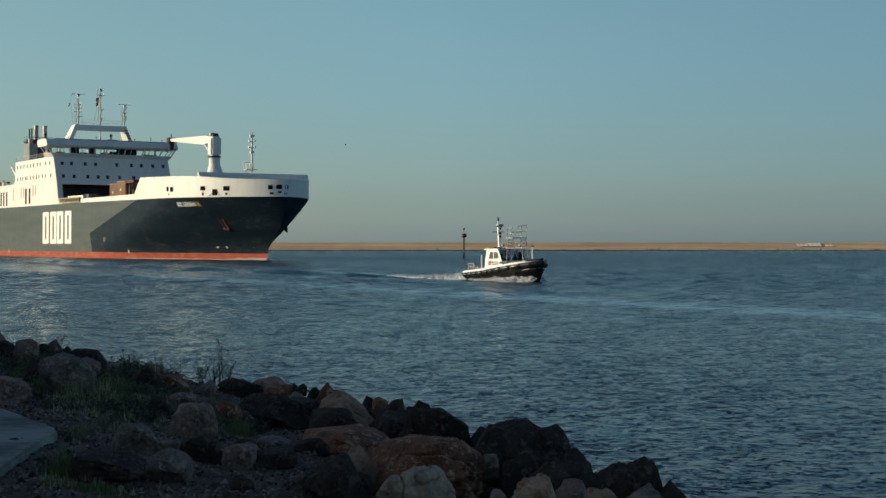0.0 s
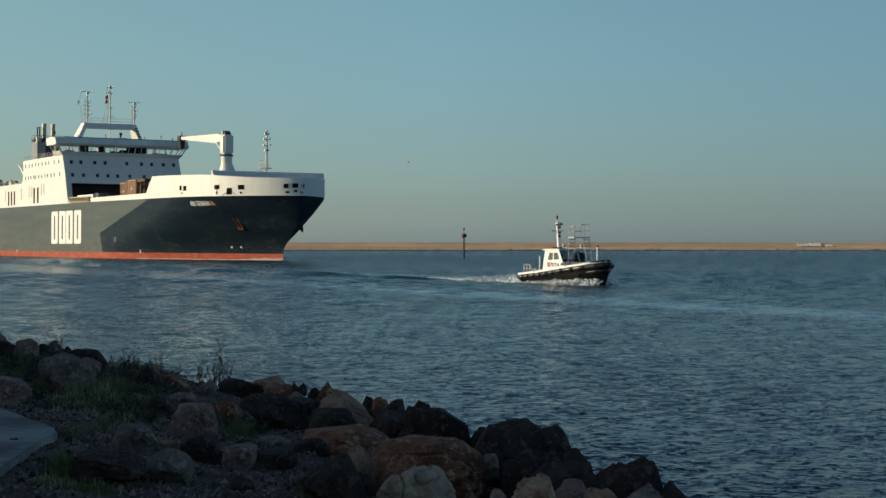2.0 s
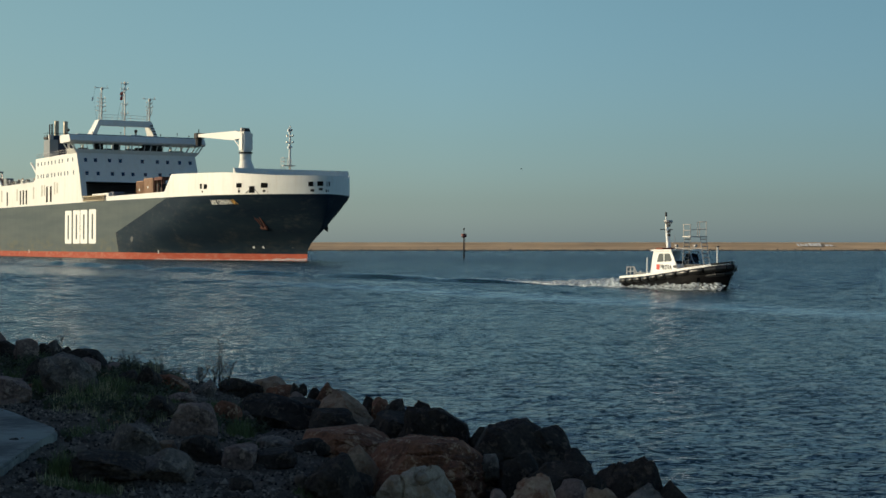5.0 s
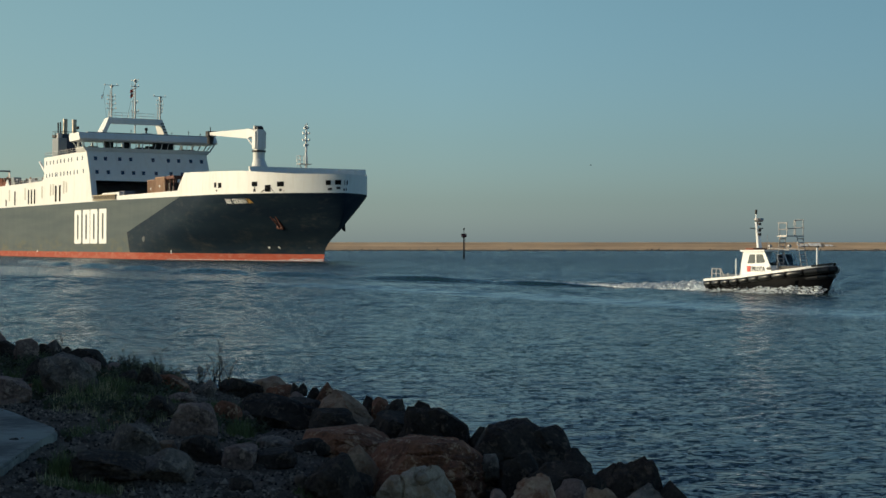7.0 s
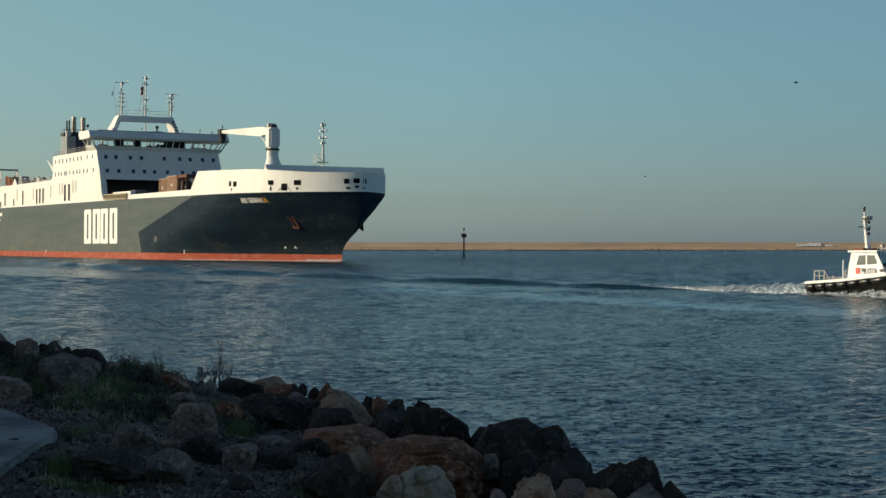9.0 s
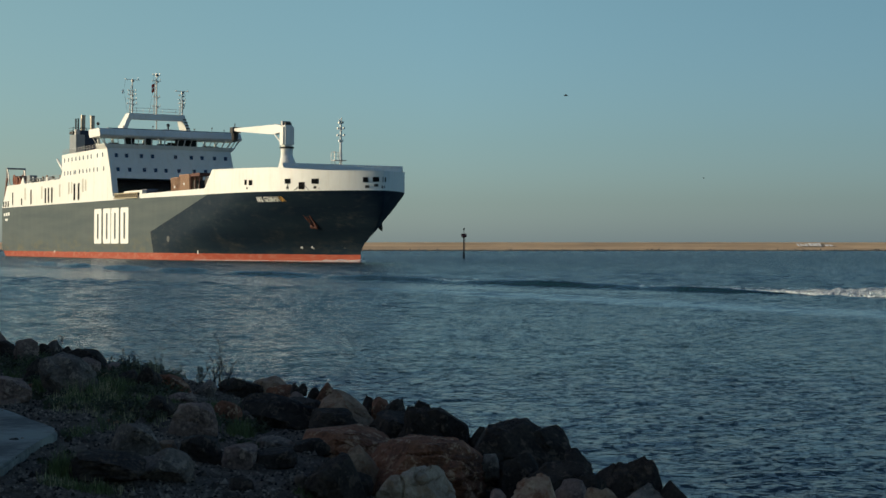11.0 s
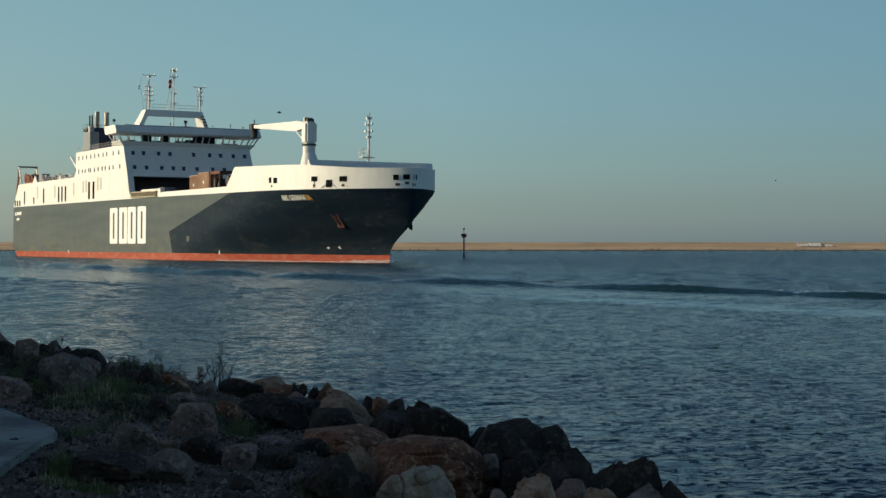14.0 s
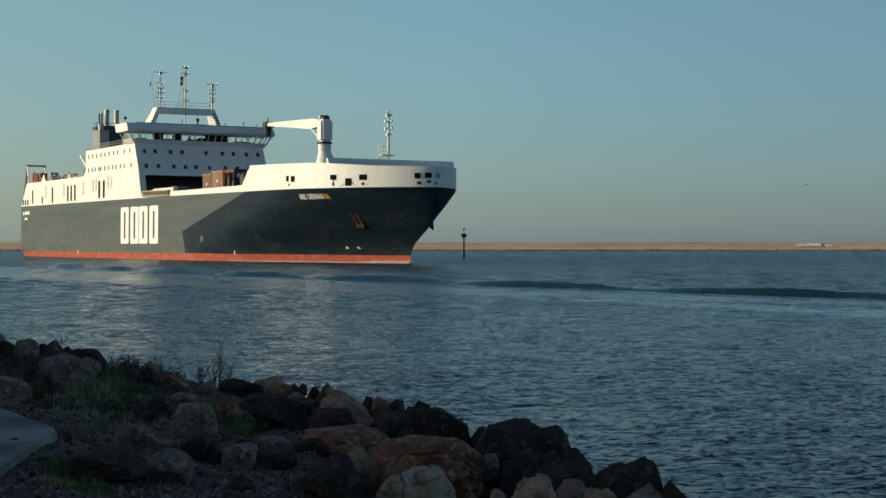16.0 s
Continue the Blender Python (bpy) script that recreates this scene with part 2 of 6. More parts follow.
ROCK = {
    "grey": rock_mat("grey_basalt", (0.295, 0.218, 0.166), (0.060, 0.043, 0.033), (0.450, 0.330, 0.245)),
    "dark": rock_mat("dark_basalt", (0.082, 0.056, 0.040), (0.014, 0.009, 0.007), (0.160, 0.108, 0.075)),
    "red": rock_mat("red_porphyry", (0.430, 0.170, 0.088), (0.085, 0.036, 0.022), (0.700, 0.420, 0.255), 0.15),
    "tan": rock_mat("tan_granite", (0.540, 0.330, 0.205), (0.170, 0.095, 0.056), (0.300, 0.130, 0.065), 0.15),
    "pale": rock_mat("pale_limestone", (0.640, 0.470, 0.335), (0.300, 0.210, 0.145), (0.400, 0.240, 0.140), 0.1),
    "banded": rock_mat("banded_gneiss", (0.712, 0.476, 0.313), (0.328, 0.116, 0.052), (0.246, 0.081, 0.042), 0.05),
    "plum": rock_mat("plum_grey_rhyolite", (0.405, 0.255, 0.195), (0.090, 0.056, 0.043), (0.530, 0.355, 0.260)),
}


def leaf_mat(name, a, c):
    m = mat(name, a, 0.7, scale=6, color2=c, island=0.45, pieces=True)
    return m


M_GRASS = leaf_mat("bank_grass", (0.16, 0.19, 0.055), (0.07, 0.085, 0.026))
M_DRYGRASS = leaf_mat("dry_grass", (0.50, 0.42, 0.22), (0.26, 0.22, 0.10))
M_SCRUB = leaf_mat("weed_leaves", (0.085, 0.10, 0.038), (0.055, 0.045, 0.025))
M_STALK = leaf_mat("dry_stalk", (0.06, 0.05, 0.035), (0.03, 0.026, 0.02))


def water_material(name, rough_sea, body):
    """Dark sea water; fine ripples tilt its surface, less so in long calm streaks."""
    m = bpy.data.materials.new(name)
    m.use_nodes = True
    n, l = m.node_tree.nodes, m.node_tree.links
    b = n["Principled BSDF"]
    b.inputs["Base Color"].default_value = (*body, 1)
    b.inputs["Roughness"].default_value = 0.15
    b.inputs["IOR"].default_value = 1.333
    tc, geo = n.new("ShaderNodeTexCoord"), n.new("ShaderNodeNewGeometry")

    def layer(sx, sy, turn, detail, rough=0.5):
        mp, t = n.new("ShaderNodeMapping"), n.new("ShaderNodeTexNoise")
        mp.inputs["Scale"].default_value, mp.inputs["Rotation"].default_value = (sx, sy, 1), (0, 0, radians(turn))
        t.inputs["Scale"].default_value, t.inputs["Detail"].default_value, t.inputs["Roughness"].default_value = 1, detail, rough
        l.new(tc.outputs["Object"], mp.inputs["Vector"])
        l.new(mp.outputs[0], t.inputs["Vector"])
        return t

    def vec(op, a, c):
        k = n.new("ShaderNodeVectorMath")
        k.operation = op
        for i, v in enumerate((a, c)):
            if isinstance(v, tuple):
                k.inputs[i].default_value = v
            else:
                l.new(v, k.inputs[i])
        return k.outputs[0]

    tilt = None
    for sx, sy, turn, detail, amount, lean in ((26.0, 40.0, 14, 3, 0.85, 0.005), (10.0, 15.5, 20, 3, 1.2, 0.005), (6.0, 11.0, -14, 3, 1.15, 0.0), (2.7, 5.6, 10, 3, 0.5, 0.0), (1.0, 2.1, -9, 2, 0.2, 0.0), (0.42, 0.17, 8, 3, 0.17, 0.0)):
        t = layer(sx, sy, turn, detail, 0.55)
        k = vec("MULTIPLY", vec("SUBTRACT", t.outputs["Color"], (0.5, 0.5 + lean, 0.5)), (amount * rough_sea, 1.55 * amount * rough_sea, 0.0))
        tilt = k if tilt is None else vec("ADD", tilt, k)

    def fade(value, f0, f1, t0, t1):
        k = n.new("ShaderNodeMapRange")
        k.interpolation_type = "SMOOTHSTEP"
        for name, v in (("From Min", f0), ("From Max", f1), ("To Min", t0), ("To Max", t1)):
            k.inputs[name].default_value = v
        l.new(value, k.inputs["Value"])
        return k.outputs[0]

    def maths(op, a, c):
        k = n.new("ShaderNodeMath")
        k.operation = op
        for i, v in enumerate((a, c)):
            if isinstance(v, float):
                k.inputs[i].default_value = v
            else:
                l.new(v, k.inputs[i])
        return k.outputs[0]

    # long streaks of calmer water, and one broad slick that crosses the channel
    turn, mp, streak = n.new("ShaderNodeVectorRotate"), n.new("ShaderNodeMapping"), n.new("ShaderNodeTexNoise")
    turn.rotation_type = "Z_AXIS"
    turn.inputs["Angle"].default_value = radians(61.8)
    mp.inputs["Scale"].default_value = (0.012, 0.11, 1)
    streak.inputs["Scale"].default_value, streak.inputs["Detail"].default_value = 1, 5
    l.new(tc.outputs["Object"], turn.inputs["Vector"])
    l.new(turn.outputs[0], mp.inputs["Vector"])
    l.new(mp.outputs[0], streak.inputs["Vector"])
    across = n.new("ShaderNodeSeparateXYZ")
    l.new(turn.outputs[0], across.inputs[0])
    off = maths("ADD", maths("SUBTRACT", across.outputs["Y"], 47.0), maths("MULTIPLY", maths("SUBTRACT", streak.outputs[0], 0.5), 12.0))
    slick = fade(maths("ABSOLUTE", off, 0.0), 1.0, 6.0, 0.28, 1.0)
    calm = maths("MULTIPLY", fade(streak.outputs[0], 0.48, 0.68, 1.0, 0.6), slick)
    sc = n.new("ShaderNodeVectorMath")
    sc.operation = "SCALE"
    l.new(tilt, sc.inputs[0])
    l.new(calm, sc.inputs["Scale"])
    nrm = n.new("ShaderNodeVectorMath")
    nrm.operation = "NORMALIZE"
    # steeper, shorter waves out in the open channel, leaning to the bank
    out, lean = n.new("ShaderNodeSeparateXYZ"), n.new("ShaderNodeCombineXYZ")
    l.new(tc.outputs["Object"], out.inputs[0])
    nearer = fade(out.outputs["Y"], 12.0, 90.0, -0.006, -0.07)
    l.new(maths("MULTIPLY", maths("ADD", nearer, fade(out.outputs["Y"], 100.0, 280.0, 0.0, -0.105)), calm), lean.inputs["Y"])
    l.new(vec("ADD", vec("ADD", geo.outputs["Normal"], lean.outputs[0]), sc.outputs[0]), nrm.inputs[0])
    l.new(nrm.outputs[0], b.inputs["Normal"])
    return m


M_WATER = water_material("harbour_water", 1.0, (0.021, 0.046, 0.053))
# calmer wake water, body colour darkened to paint in the dark wave faces
M_SMOOTH = water_material("dark_face_wake_water", 0.75, (0.005, 0.022, 0.028))


def clear_glass(name):
    m = bpy.data.materials.new(name)
    m.use_nodes = True
    n, l = m.node_tree.nodes, m.node_tree.links
    n.remove(n["Principled BSDF"])
    a, g, mx, fr = n.new("ShaderNodeBsdfTransparent"), n.new("ShaderNodeBsdfGlossy"), n.new("ShaderNodeMixShader"), n.new("ShaderNodeFresnel")
    a.inputs[0].default_value = (0.93, 0.96, 0.97, 1)
    g.inputs["Roughness"].default_value = 0.03
    fr.inputs["IOR"].default_value = 1.15
    l.new(fr.outputs[0], mx.inputs[0])
    l.new(a.outputs[0], mx.inputs[1])
    l.new(g.outputs[0], mx.inputs[2])
    l.new(mx.outputs[0], n["Material Output"].inputs["Surface"])
    return m


M_GLASS = clear_glass("tinted_pane")


# ---------------------------------------------------------------- mesh helpers
def part(name, bm, material, parent=None, label="", smooth=False):
    me = bpy.data.meshes.new(name)
    bmesh.ops.recalc_face_normals(bm, faces=bm.faces)
    sharp = [len(e.link_faces) == 2 and e.calc_face_angle(0) > 0.7 for e in bm.edges] if smooth else ()
    bm.to_mesh(me)
    bm.free()
    me.materials.append(material)
    if smooth:
        for e, k in zip(me.edges, sharp):
            e.use_edge_sharp = k
        for p in me.polygons:
            p.use_smooth = True
    ob = new(name, me)
    if parent is not None:
        ob.parent = parent
    if label:
        ob["label"] = label
    return ob


def kind_of(ob):
    return ob.name.split(".")[0]


def fit_under(root, owner, kinds):
    """Hang the small fittings of these kinds on the part that carries them."""
    parts = [c for c in root.children if c.type == "MESH"]
    carrier = next(c for c in parts if kind_of(c) == owner)
    for c in parts:
        if c is not carrier and kind_of(c) in kinds:
            c.parent = carrier


def box(bm, x0, x1, y0, y1, z0, z1):
    vs = [bm.verts.new(c) for c in ((x0, y0, z0), (x1, y0, z0), (x1, y1, z0), (x0, y1, z0), (x0, y0, z1), (x1, y0, z1), (x1, y1, z1), (x0, y1, z1))]
    for f in ((3, 2, 1, 0), (4, 5, 6, 7), (0, 1, 5, 4), (1, 2, 6, 5), (2, 3, 7, 6), (3, 0, 4, 7)):
        bm.faces.new([vs[i] for i in f])
    return bm


def rod(bm, a, c, r, r2=None, n=8):
    """A round bar from a to c."""
    a, c = Vector(a), Vector(c)
    q = (c - a).to_track_quat("Z", "Y")
    r2 = r if r2 is None else r2
    rings = []
    for p, k in ((a, r), (c, r2)):
        rings.append([bm.verts.new(p + q @ Vector((k * math.cos(2 * math.pi * i / n), k * math.sin(2 * math.pi * i / n), 0))) for i in range(n)])
    for i in range(n):
        bm.faces.new((rings[0][i], rings[0][(i + 1) % n], rings[1][(i + 1) % n], rings[1][i]))
    bm.faces.new(rings[0][::-1])
    bm.faces.new(rings[1])
    return bm


def plate(bm, loop, thick):
    """A closed loop of points, thickened by the vector thick."""
    t = Vector(thick)
    a = [bm.verts.new(Vector(p)) for p in loop]
    c = [bm.verts.new(Vector(p) + t) for p in loop]
    bm.faces.new(a)
    bm.faces.new(c[::-1])
    for i in range(len(a)):
        j = (i + 1) % len(a)
        bm.faces.new((a[i], c[i], c[j], a[j]))
    return bm


def new_bm():
    return bmesh.new()


def lerp(x, xs, ys):
    return float(np.interp(x, xs, ys))


def lettering(name, text, size, m, parent, material, label="", width=1.0, depth=0.01, bold=0.0):
    """Raised letters in the built-in font, as a mesh."""
    cu = bpy.data.curves.new(name, "FONT")
    cu.body, cu.size, cu.extrude, cu.resolution_u, cu.offset = text, size, depth, 2, bold
    tmp = bpy.data.objects.new(name, cu)
    scene.collection.objects.link(tmp)
    dg = bpy.context.evaluated_depsgraph_get()
    me = bpy.data.meshes.new_from_object(tmp.evaluated_get(dg))
    bpy.data.objects.remove(tmp)
    me.materials.clear()
    left = min(v.co.x for v in me.vertices)
    stretch = width / (max(v.co.x for v in me.vertices) - left)
    me.materials.append(material)
    for v in me.vertices:
        v.co = m @ Vector(((v.co.x - left) * stretch, v.co.y, v.co.z))
    ob = new(name, me)
    ob.parent = parent
    if label:
        ob["label"] = label
    return ob


# ---------------------------------------------------------------- water, shore and distance
def wave(x, y, rng_set):
    z = np.zeros_like(x)
    for ax, ay, ph, amp in rng_set:
        z += amp * np.sin(ax * x + ay * y + ph)
    return z


def build_water():
    """One sheet to the horizon; its near part carries the wind waves as real relief."""
    rng = np.random.RandomState(7)
    comps = []
    for i in range(46):
        lam = 0.28 * (1.031 ** i) * rng.uniform(0.85, 1.15)
        d = radians(rng.normal(-62, 24))
        k = 2 * math.pi / lam
        comps.append((k * math.cos(d), k * math.sin(d), rng.uniform(0, 6.28), 0.0023 * lam))
    swell = []
    for i in range(26):
        lam = rng.uniform(1.3, 3.2)
        d = radians(rng.normal(-70, 35))
        k = 2 * math.pi / lam
        swell.append((k * math.cos(d), k * math.sin(d), rng.uniform(0, 6.28), 0.0056 * lam))
    xs = np.concatenate([[-3000, -1200, -500, -250], np.linspace(-198, -119, 66), np.linspace(-118, -48.6, 110), np.linspace(-48, -18.3, 120), np.linspace(-18, 18, 400), np.linspace(18.3, 48, 120), np.linspace(48.6, 118, 110), np.linspace(119, 198, 66), [250, 500, 1200, 3000]])
    step = [7.0]
    while step[-1] < 715:
        step.append(step[-1] + (min(0.62, max(0.10, step[-1] * 0.0038)) if step[-1] < 400 else 1.3))
    ys = np.concatenate([[-400, -100, -20, 0], step, [730, 760, 800, 1000, 1300, 1700, 2300, 3200, 4400]])
    X, Y = np.meshgrid(xs, ys)
    fade = np.clip((46 - np.abs(X)) / 6, 0, 1) * np.clip((128 - Y) / 40, 0, 1) * np.clip((Y - 7) / 3, 0, 1)
    far = np.clip((194 - np.abs(X)) / 8, 0, 1) * np.clip((Y - 50) / 90, 0, 1) * np.clip((712 - Y) / 60, 0, 1) * (1 - 0.45 * np.clip((Y - 130) / 80, 0, 1))
    Z = wave(X, Y, comps) * fade + wave(X, Y, swell) * far
    verts = np.stack([X, Y, Z], -1).reshape(-1, 3)
    nx, ny = len(xs), len(ys)
    idx = np.arange(nx * ny).reshape(ny, nx)
    faces = np.stack([idx[:-1, :-1], idx[:-1, 1:], idx[1:, 1:], idx[1:, :-1]], -1).reshape(-1, 4)
    me = bpy.data.meshes.new("water")
    me.from_pydata(verts.tolist(), [], faces.tolist())
    me.materials.append(M_WATER)
    for p in me.polygons:
        p.use_smooth = True
    ob = new("water", me)
    return tagged(ob, "rippled blue harbour water under an evening sky", "water", kind="structure")


WATER = build_water()

SHORE = [(-40, 85), (-12, 43), (-7.2, 34), (-4, 28.6), (-1.6, 24.6), (0.3, 21.6), (1.8, 20.1), (2.8, 18.9), (3.2, 17), (3.4, 12), (3.6, 4), (4, -60)]


def inland(x, y):
    """Distance in from the waterline; negative over the water."""
    best, side = 1e9, 1
    for (x0, y0), (x1, y1) in zip(SHORE, SHORE[1:]):
        dx, dy = x1 - x0, y1 - y0
        t = max(0, min(1, ((x - x0) * dx + (y - y0) * dy) / (dx * dx + dy * dy)))
        d = math.hypot(x - x0 - t * dx, y - y0 - t * dy)
        if d < best:
            best, side = d, 1 if dx * (y - y0) - dy * (x - x0) < 0 else -1
    return best * side


def bank_height(x, y):
    d = inland(x, y)
    z = lerp(d, [-3, -1.5, 0, 1.2, 2.2, 4.5, 9, 20], [-2.2, -1.1, -0.22, 0.42, 0.74, 0.84, 0.90, 1.05]) + lerp(x, [-3.6, -1.9, -1.3, -0.2], [0.24, 0.0, 0.0, -0.28])
    return z + 0.05 * noise.noise((x * 0.9, y * 0.9, 3.0)) + 0.02 * noise.noise((x * 4, y * 4, 7.0))


def build_bank():
    xs = np.concatenate([np.linspace(-45, -10, 18), np.linspace(-9.6, 6, 90), np.linspace(7, 14, 6)])
    ys = np.concatenate([np.linspace(-55, 7, 18), np.linspace(7.5, 33, 130), np.linspace(34, 75, 18)])
    bm = new_bm()
    grid = [[bm.verts.new((x, y, bank_height(x, y))) for x in xs] for y in ys]
    for r0, r1 in zip(grid, grid[1:]):
        for i in range(len(xs) - 1):
            bm.faces.new((r0[i], r0[i + 1], r1[i + 1], r1[i]))
    ob = part("ground", bm, M_SOIL, smooth=True)
    return tagged(ob, "gritty dark soil of the sloping shore bank", "ground", kind="structure")


build_bank()

# unseen wall added west of the bank to keep the rocks in shade
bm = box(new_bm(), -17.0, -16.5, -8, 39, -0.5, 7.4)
tagged(part("wall_west", bm, M_WALL), "plain unseen wall added to shade the bank", "wall", kind="structure")


def build_breakwater():
    """Low stone mole that closes the harbour."""
    root = tagged(new("breakwater"), "long low sunlit stone breakwater across the harbour", "breakwater", kind="structure")
    d, top = 745.0, 3.6
    bm = new_bm()
    rng = random.Random(4)
    prof = [(-7.0, -0.6), (-5.0, 0.35), (2.0, 1.5), (9.0, top), (14, top + 0.05), (16, top - 2), (20, -1)]
    cols = []
    n = 260
    for i in range(n + 1):
        x = -520 + 1040 * i / n
        cols.append([bm.verts.new((x, d + a + rng.uniform(-0.2, 0.2), h + (rng.uniform(-0.05, 0.05) if 0 < k < 5 else 0))) for k, (a, h) in enumerate(prof)])
    for c0, c1 in zip(cols, cols[1:]):
        for k in range(len(prof) - 1):
            bm.faces.new((c0[k], c1[k], c1[k + 1], c0[k + 1]))
    part("stone_slope", bm, M_SAND, root)
    verts, faces = [], []
    for i in range(2600):
        x = -260 + 0.2 * i + rng.uniform(-0.3, 0.3)
        r, h = rng.uniform(0.3, 0.75), rng.uniform(0.12, 0.5) * (1.9 if rng.random() < 0.07 else 1)
        y, b0 = d - 6.9 + rng.uniform(-0.8, 0.6), len(verts)
        verts += [(x - r, y, -0.4), (x + r * 0.4, y - r, -0.4), (x + r, y + r, -0.4), (x - r * 0.6, y + 0.1, h * 0.8), (x + r * 0.2, y - 0.3, h), (x + r * 0.6, y + 0.5, h)]
        faces += [(b0, b0 + 1, b0 + 4, b0 + 3), (b0 + 1, b0 + 2, b0 + 5, b0 + 4), (b0 + 3, b0 + 4, b0 + 5), (b0 + 2, b0, b0 + 3, b0 + 5)]
    stones = bpy.data.meshes.new("wet_foot")
    stones.from_pydata(verts, [], faces)
    stones.materials.append(M_SANDDARK)
    foot = new("wet_foot", stones)
    foot.parent = root
    foot["label"] = "dark wet stones along the waterline"
    return root


build_breakwater()


# ---------------------------------------------------------------- the cargo ship
def P(u, v, w):
    """u metres from the stern, v to starboard, w above the water."""
    return Vector((u - 110, -v, w))


STEM_W, STEM_U = [-2, 0, 1.8, 3.0, 5.5, 8.5, 10.9, 14], [181.0, 181.2, 181.4, 182.7, 186.83, 189.0, 189.27, 189.03]


def hull_form(w):
    """Length of the entrance, and the two powers that shape its waterline, at height w."""
    s = max(0.0, min(1.0, w / 11.2)) ** 1.3
    return 58 - 28 * s, 1.55 + 0.65 * s, 1 - 0.22 * s


def stem_u(w):
    return lerp(w, STEM_W, STEM_U)


def hull_b(u, w):
    """Half breadth of the hull."""
    length, p, q = hull_form(w)
    t = max(0.0, min(1.0, (stem_u(w) - u) / length))
    b = 13.1 * max(0.0, 1 - (1 - t) ** p) ** q
    if u < 25 and w < 2:
        b -= 0.9 * ((25 - u) / 17.5) ** 2 * (1 - max(0, w) / 2)
    return b


def line_w(u):
    """Height of the edge between dark and white paint."""
    return lerp(u, [0, 110, 175, 195], [11.5, 11.4, 11.05, 11.0])


def top_w(u):
    return lerp(u, [96, 147, 150.6, 165, 173, 178, 183, 189], [12.2, 12.25, 15.3, 15.0, 14.85, 14.5, 14.15, 14.0])


STERN = 7.5
TIP = stem_u(11.4)


def build_hull(ship):
    levels = [-2, -1, 0, 0.6, 1.2, 2, 3, 4, 5, 6, 7, 8, 9, 10, 10.8, 11.4]
    ss = [1 - (1 - i / 80) ** 2.0 for i in range(81)]
    bm = new_bm()
    for side in (1, -1):
        rows = []
        for lv in levels:
            row = []
            for s in ss:
                u = STERN + (stem_u(lv) - STERN) * s
                w = lv * line_w(u) / 11.4 if lv > 0 else lv
                row.append(bm.verts.new(P(u, side * hull_b(u, lv), w)))
            rows.append(row)
        for r0, r1 in zip(rows, rows[1:]):
            for i in range(len(ss) - 1):
                bm.faces.new((r0[i], r0[i + 1], r1[i + 1], r1[i]))
    # transom
    for lv0, lv1 in zip(levels, levels[1:]):
        q = []
        for lv, sg in ((lv0, 1), (lv1, 1), (lv1, -1), (lv0, -1)):
            q.append(bm.verts.new(P(STERN, sg * hull_b(STERN, lv), lv * line_w(STERN) / 11.4 if lv > 0 else lv)))
        bm.faces.new(q)
    bmesh.ops.remove_doubles(bm, verts=bm.verts, dist=0.01)
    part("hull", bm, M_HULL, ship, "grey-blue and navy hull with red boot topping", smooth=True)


def build_fore_bulwark(ship):
    """White plating from the house to the stem, 0.25 m thick."""
    bm = new_bm()
    us = [96, 110, 125, 140, 147, 148, 149, 150, 150.6] + [151 + 1.0 * i for i in range(37)] + [TIP - k for k in (1.8, 1.4, 1.0, 0.7, 0.45, 0.25, 0.12, 0.04, 0.0)]
    for side in (1, -1):
        rows = []
        for u in us:
            b0 = hull_b(u, 11.4)
            bt = b0
            bi = max(0.0, bt - 0.25)
            lo, hi = line_w(u), top_w(u)
            rows.append([bm.verts.new(P(u, side * bt, lo)), bm.verts.new(P(u, side * bt, (lo + hi) / 2)), bm.verts.new(P(u, side * bt, hi)),
                         bm.verts.new(P(min(u, TIP - 0.25), side * bi, hi)), bm.verts.new(P(min(u, TIP - 0.25), side * bi, lo))])
        for r0, r1 in zip(rows, rows[1:]):
            for k in range(4):
                bm.faces.new((r0[k], r1[k], r1[k + 1], r0[k + 1]))
    bmesh.ops.remove_doubles(bm, verts=bm.verts, dist=0.01)
    part("bow_bulwark", bm, M_WHITE, ship, "white bow bulwark", smooth=True)
    bm = new_bm()
    loop = [(u, hull_b(u, 11.4) - 0.2) for u in us[:-1]]
    plate(bm, [P(u, b, 11.3) for u, b in loop] + [P(u, -b, 11.3) for u, b in reversed(loop)], (0, 0, -0.2))
    part("weather_deck", bm, M_SHADE, ship, "grey weather deck")
    bm = new_bm()
    us2 = [u for u in us if 152 <= u <= 186]
    loop = [(u, hull_b(u, 11.4) - 0.26) for u in us2]
    plate(bm, [P(u, b, 13.7) for u, b in loop] + [P(u, -b, 13.7) for u, b in reversed(loop)], (0, 0, -0.2))
    part("forecastle_deck", bm, M_SHADE, ship)
    # curved wave breaker across the forecastle
    bm = new_bm()
    prof = [(1.0, 13.9), (0.7, 14.2), (0.35, 14.6), (0.1, 15.1), (0, 15.55), (-0.25, 15.55), (-0.25, 13.9)]
    rows = []
    for i in range(13):
        v = 11.2 - 21.6 * i / 12
        u0 = 174.8 + 0.3 * i / 12
        rows.append([bm.verts.new(P(u0 + a, max(-hull_b(u0 + a, 11.4) + 0.05, min(hull_b(u0 + a, 11.4) - 0.05, v)), h)) for a, h in prof])
    for r0, r1 in zip(rows, rows[1:]):
        for k in range(len(prof) - 1):
            bm.faces.new((r0[k], r1[k], r1[k + 1], r0[k + 1]))
    bm.faces.new(rows[0])
    bm.faces.new(rows[-1])
    part("wave_breaker", bm, M_WHITE, ship, "white curved wave breaker")


FRONT_W, FRONT_U = [11.3, 12.0, 13.5, 16.9, 22.0], [96.6, 95.9, 95.2, 94.1, 91.6]


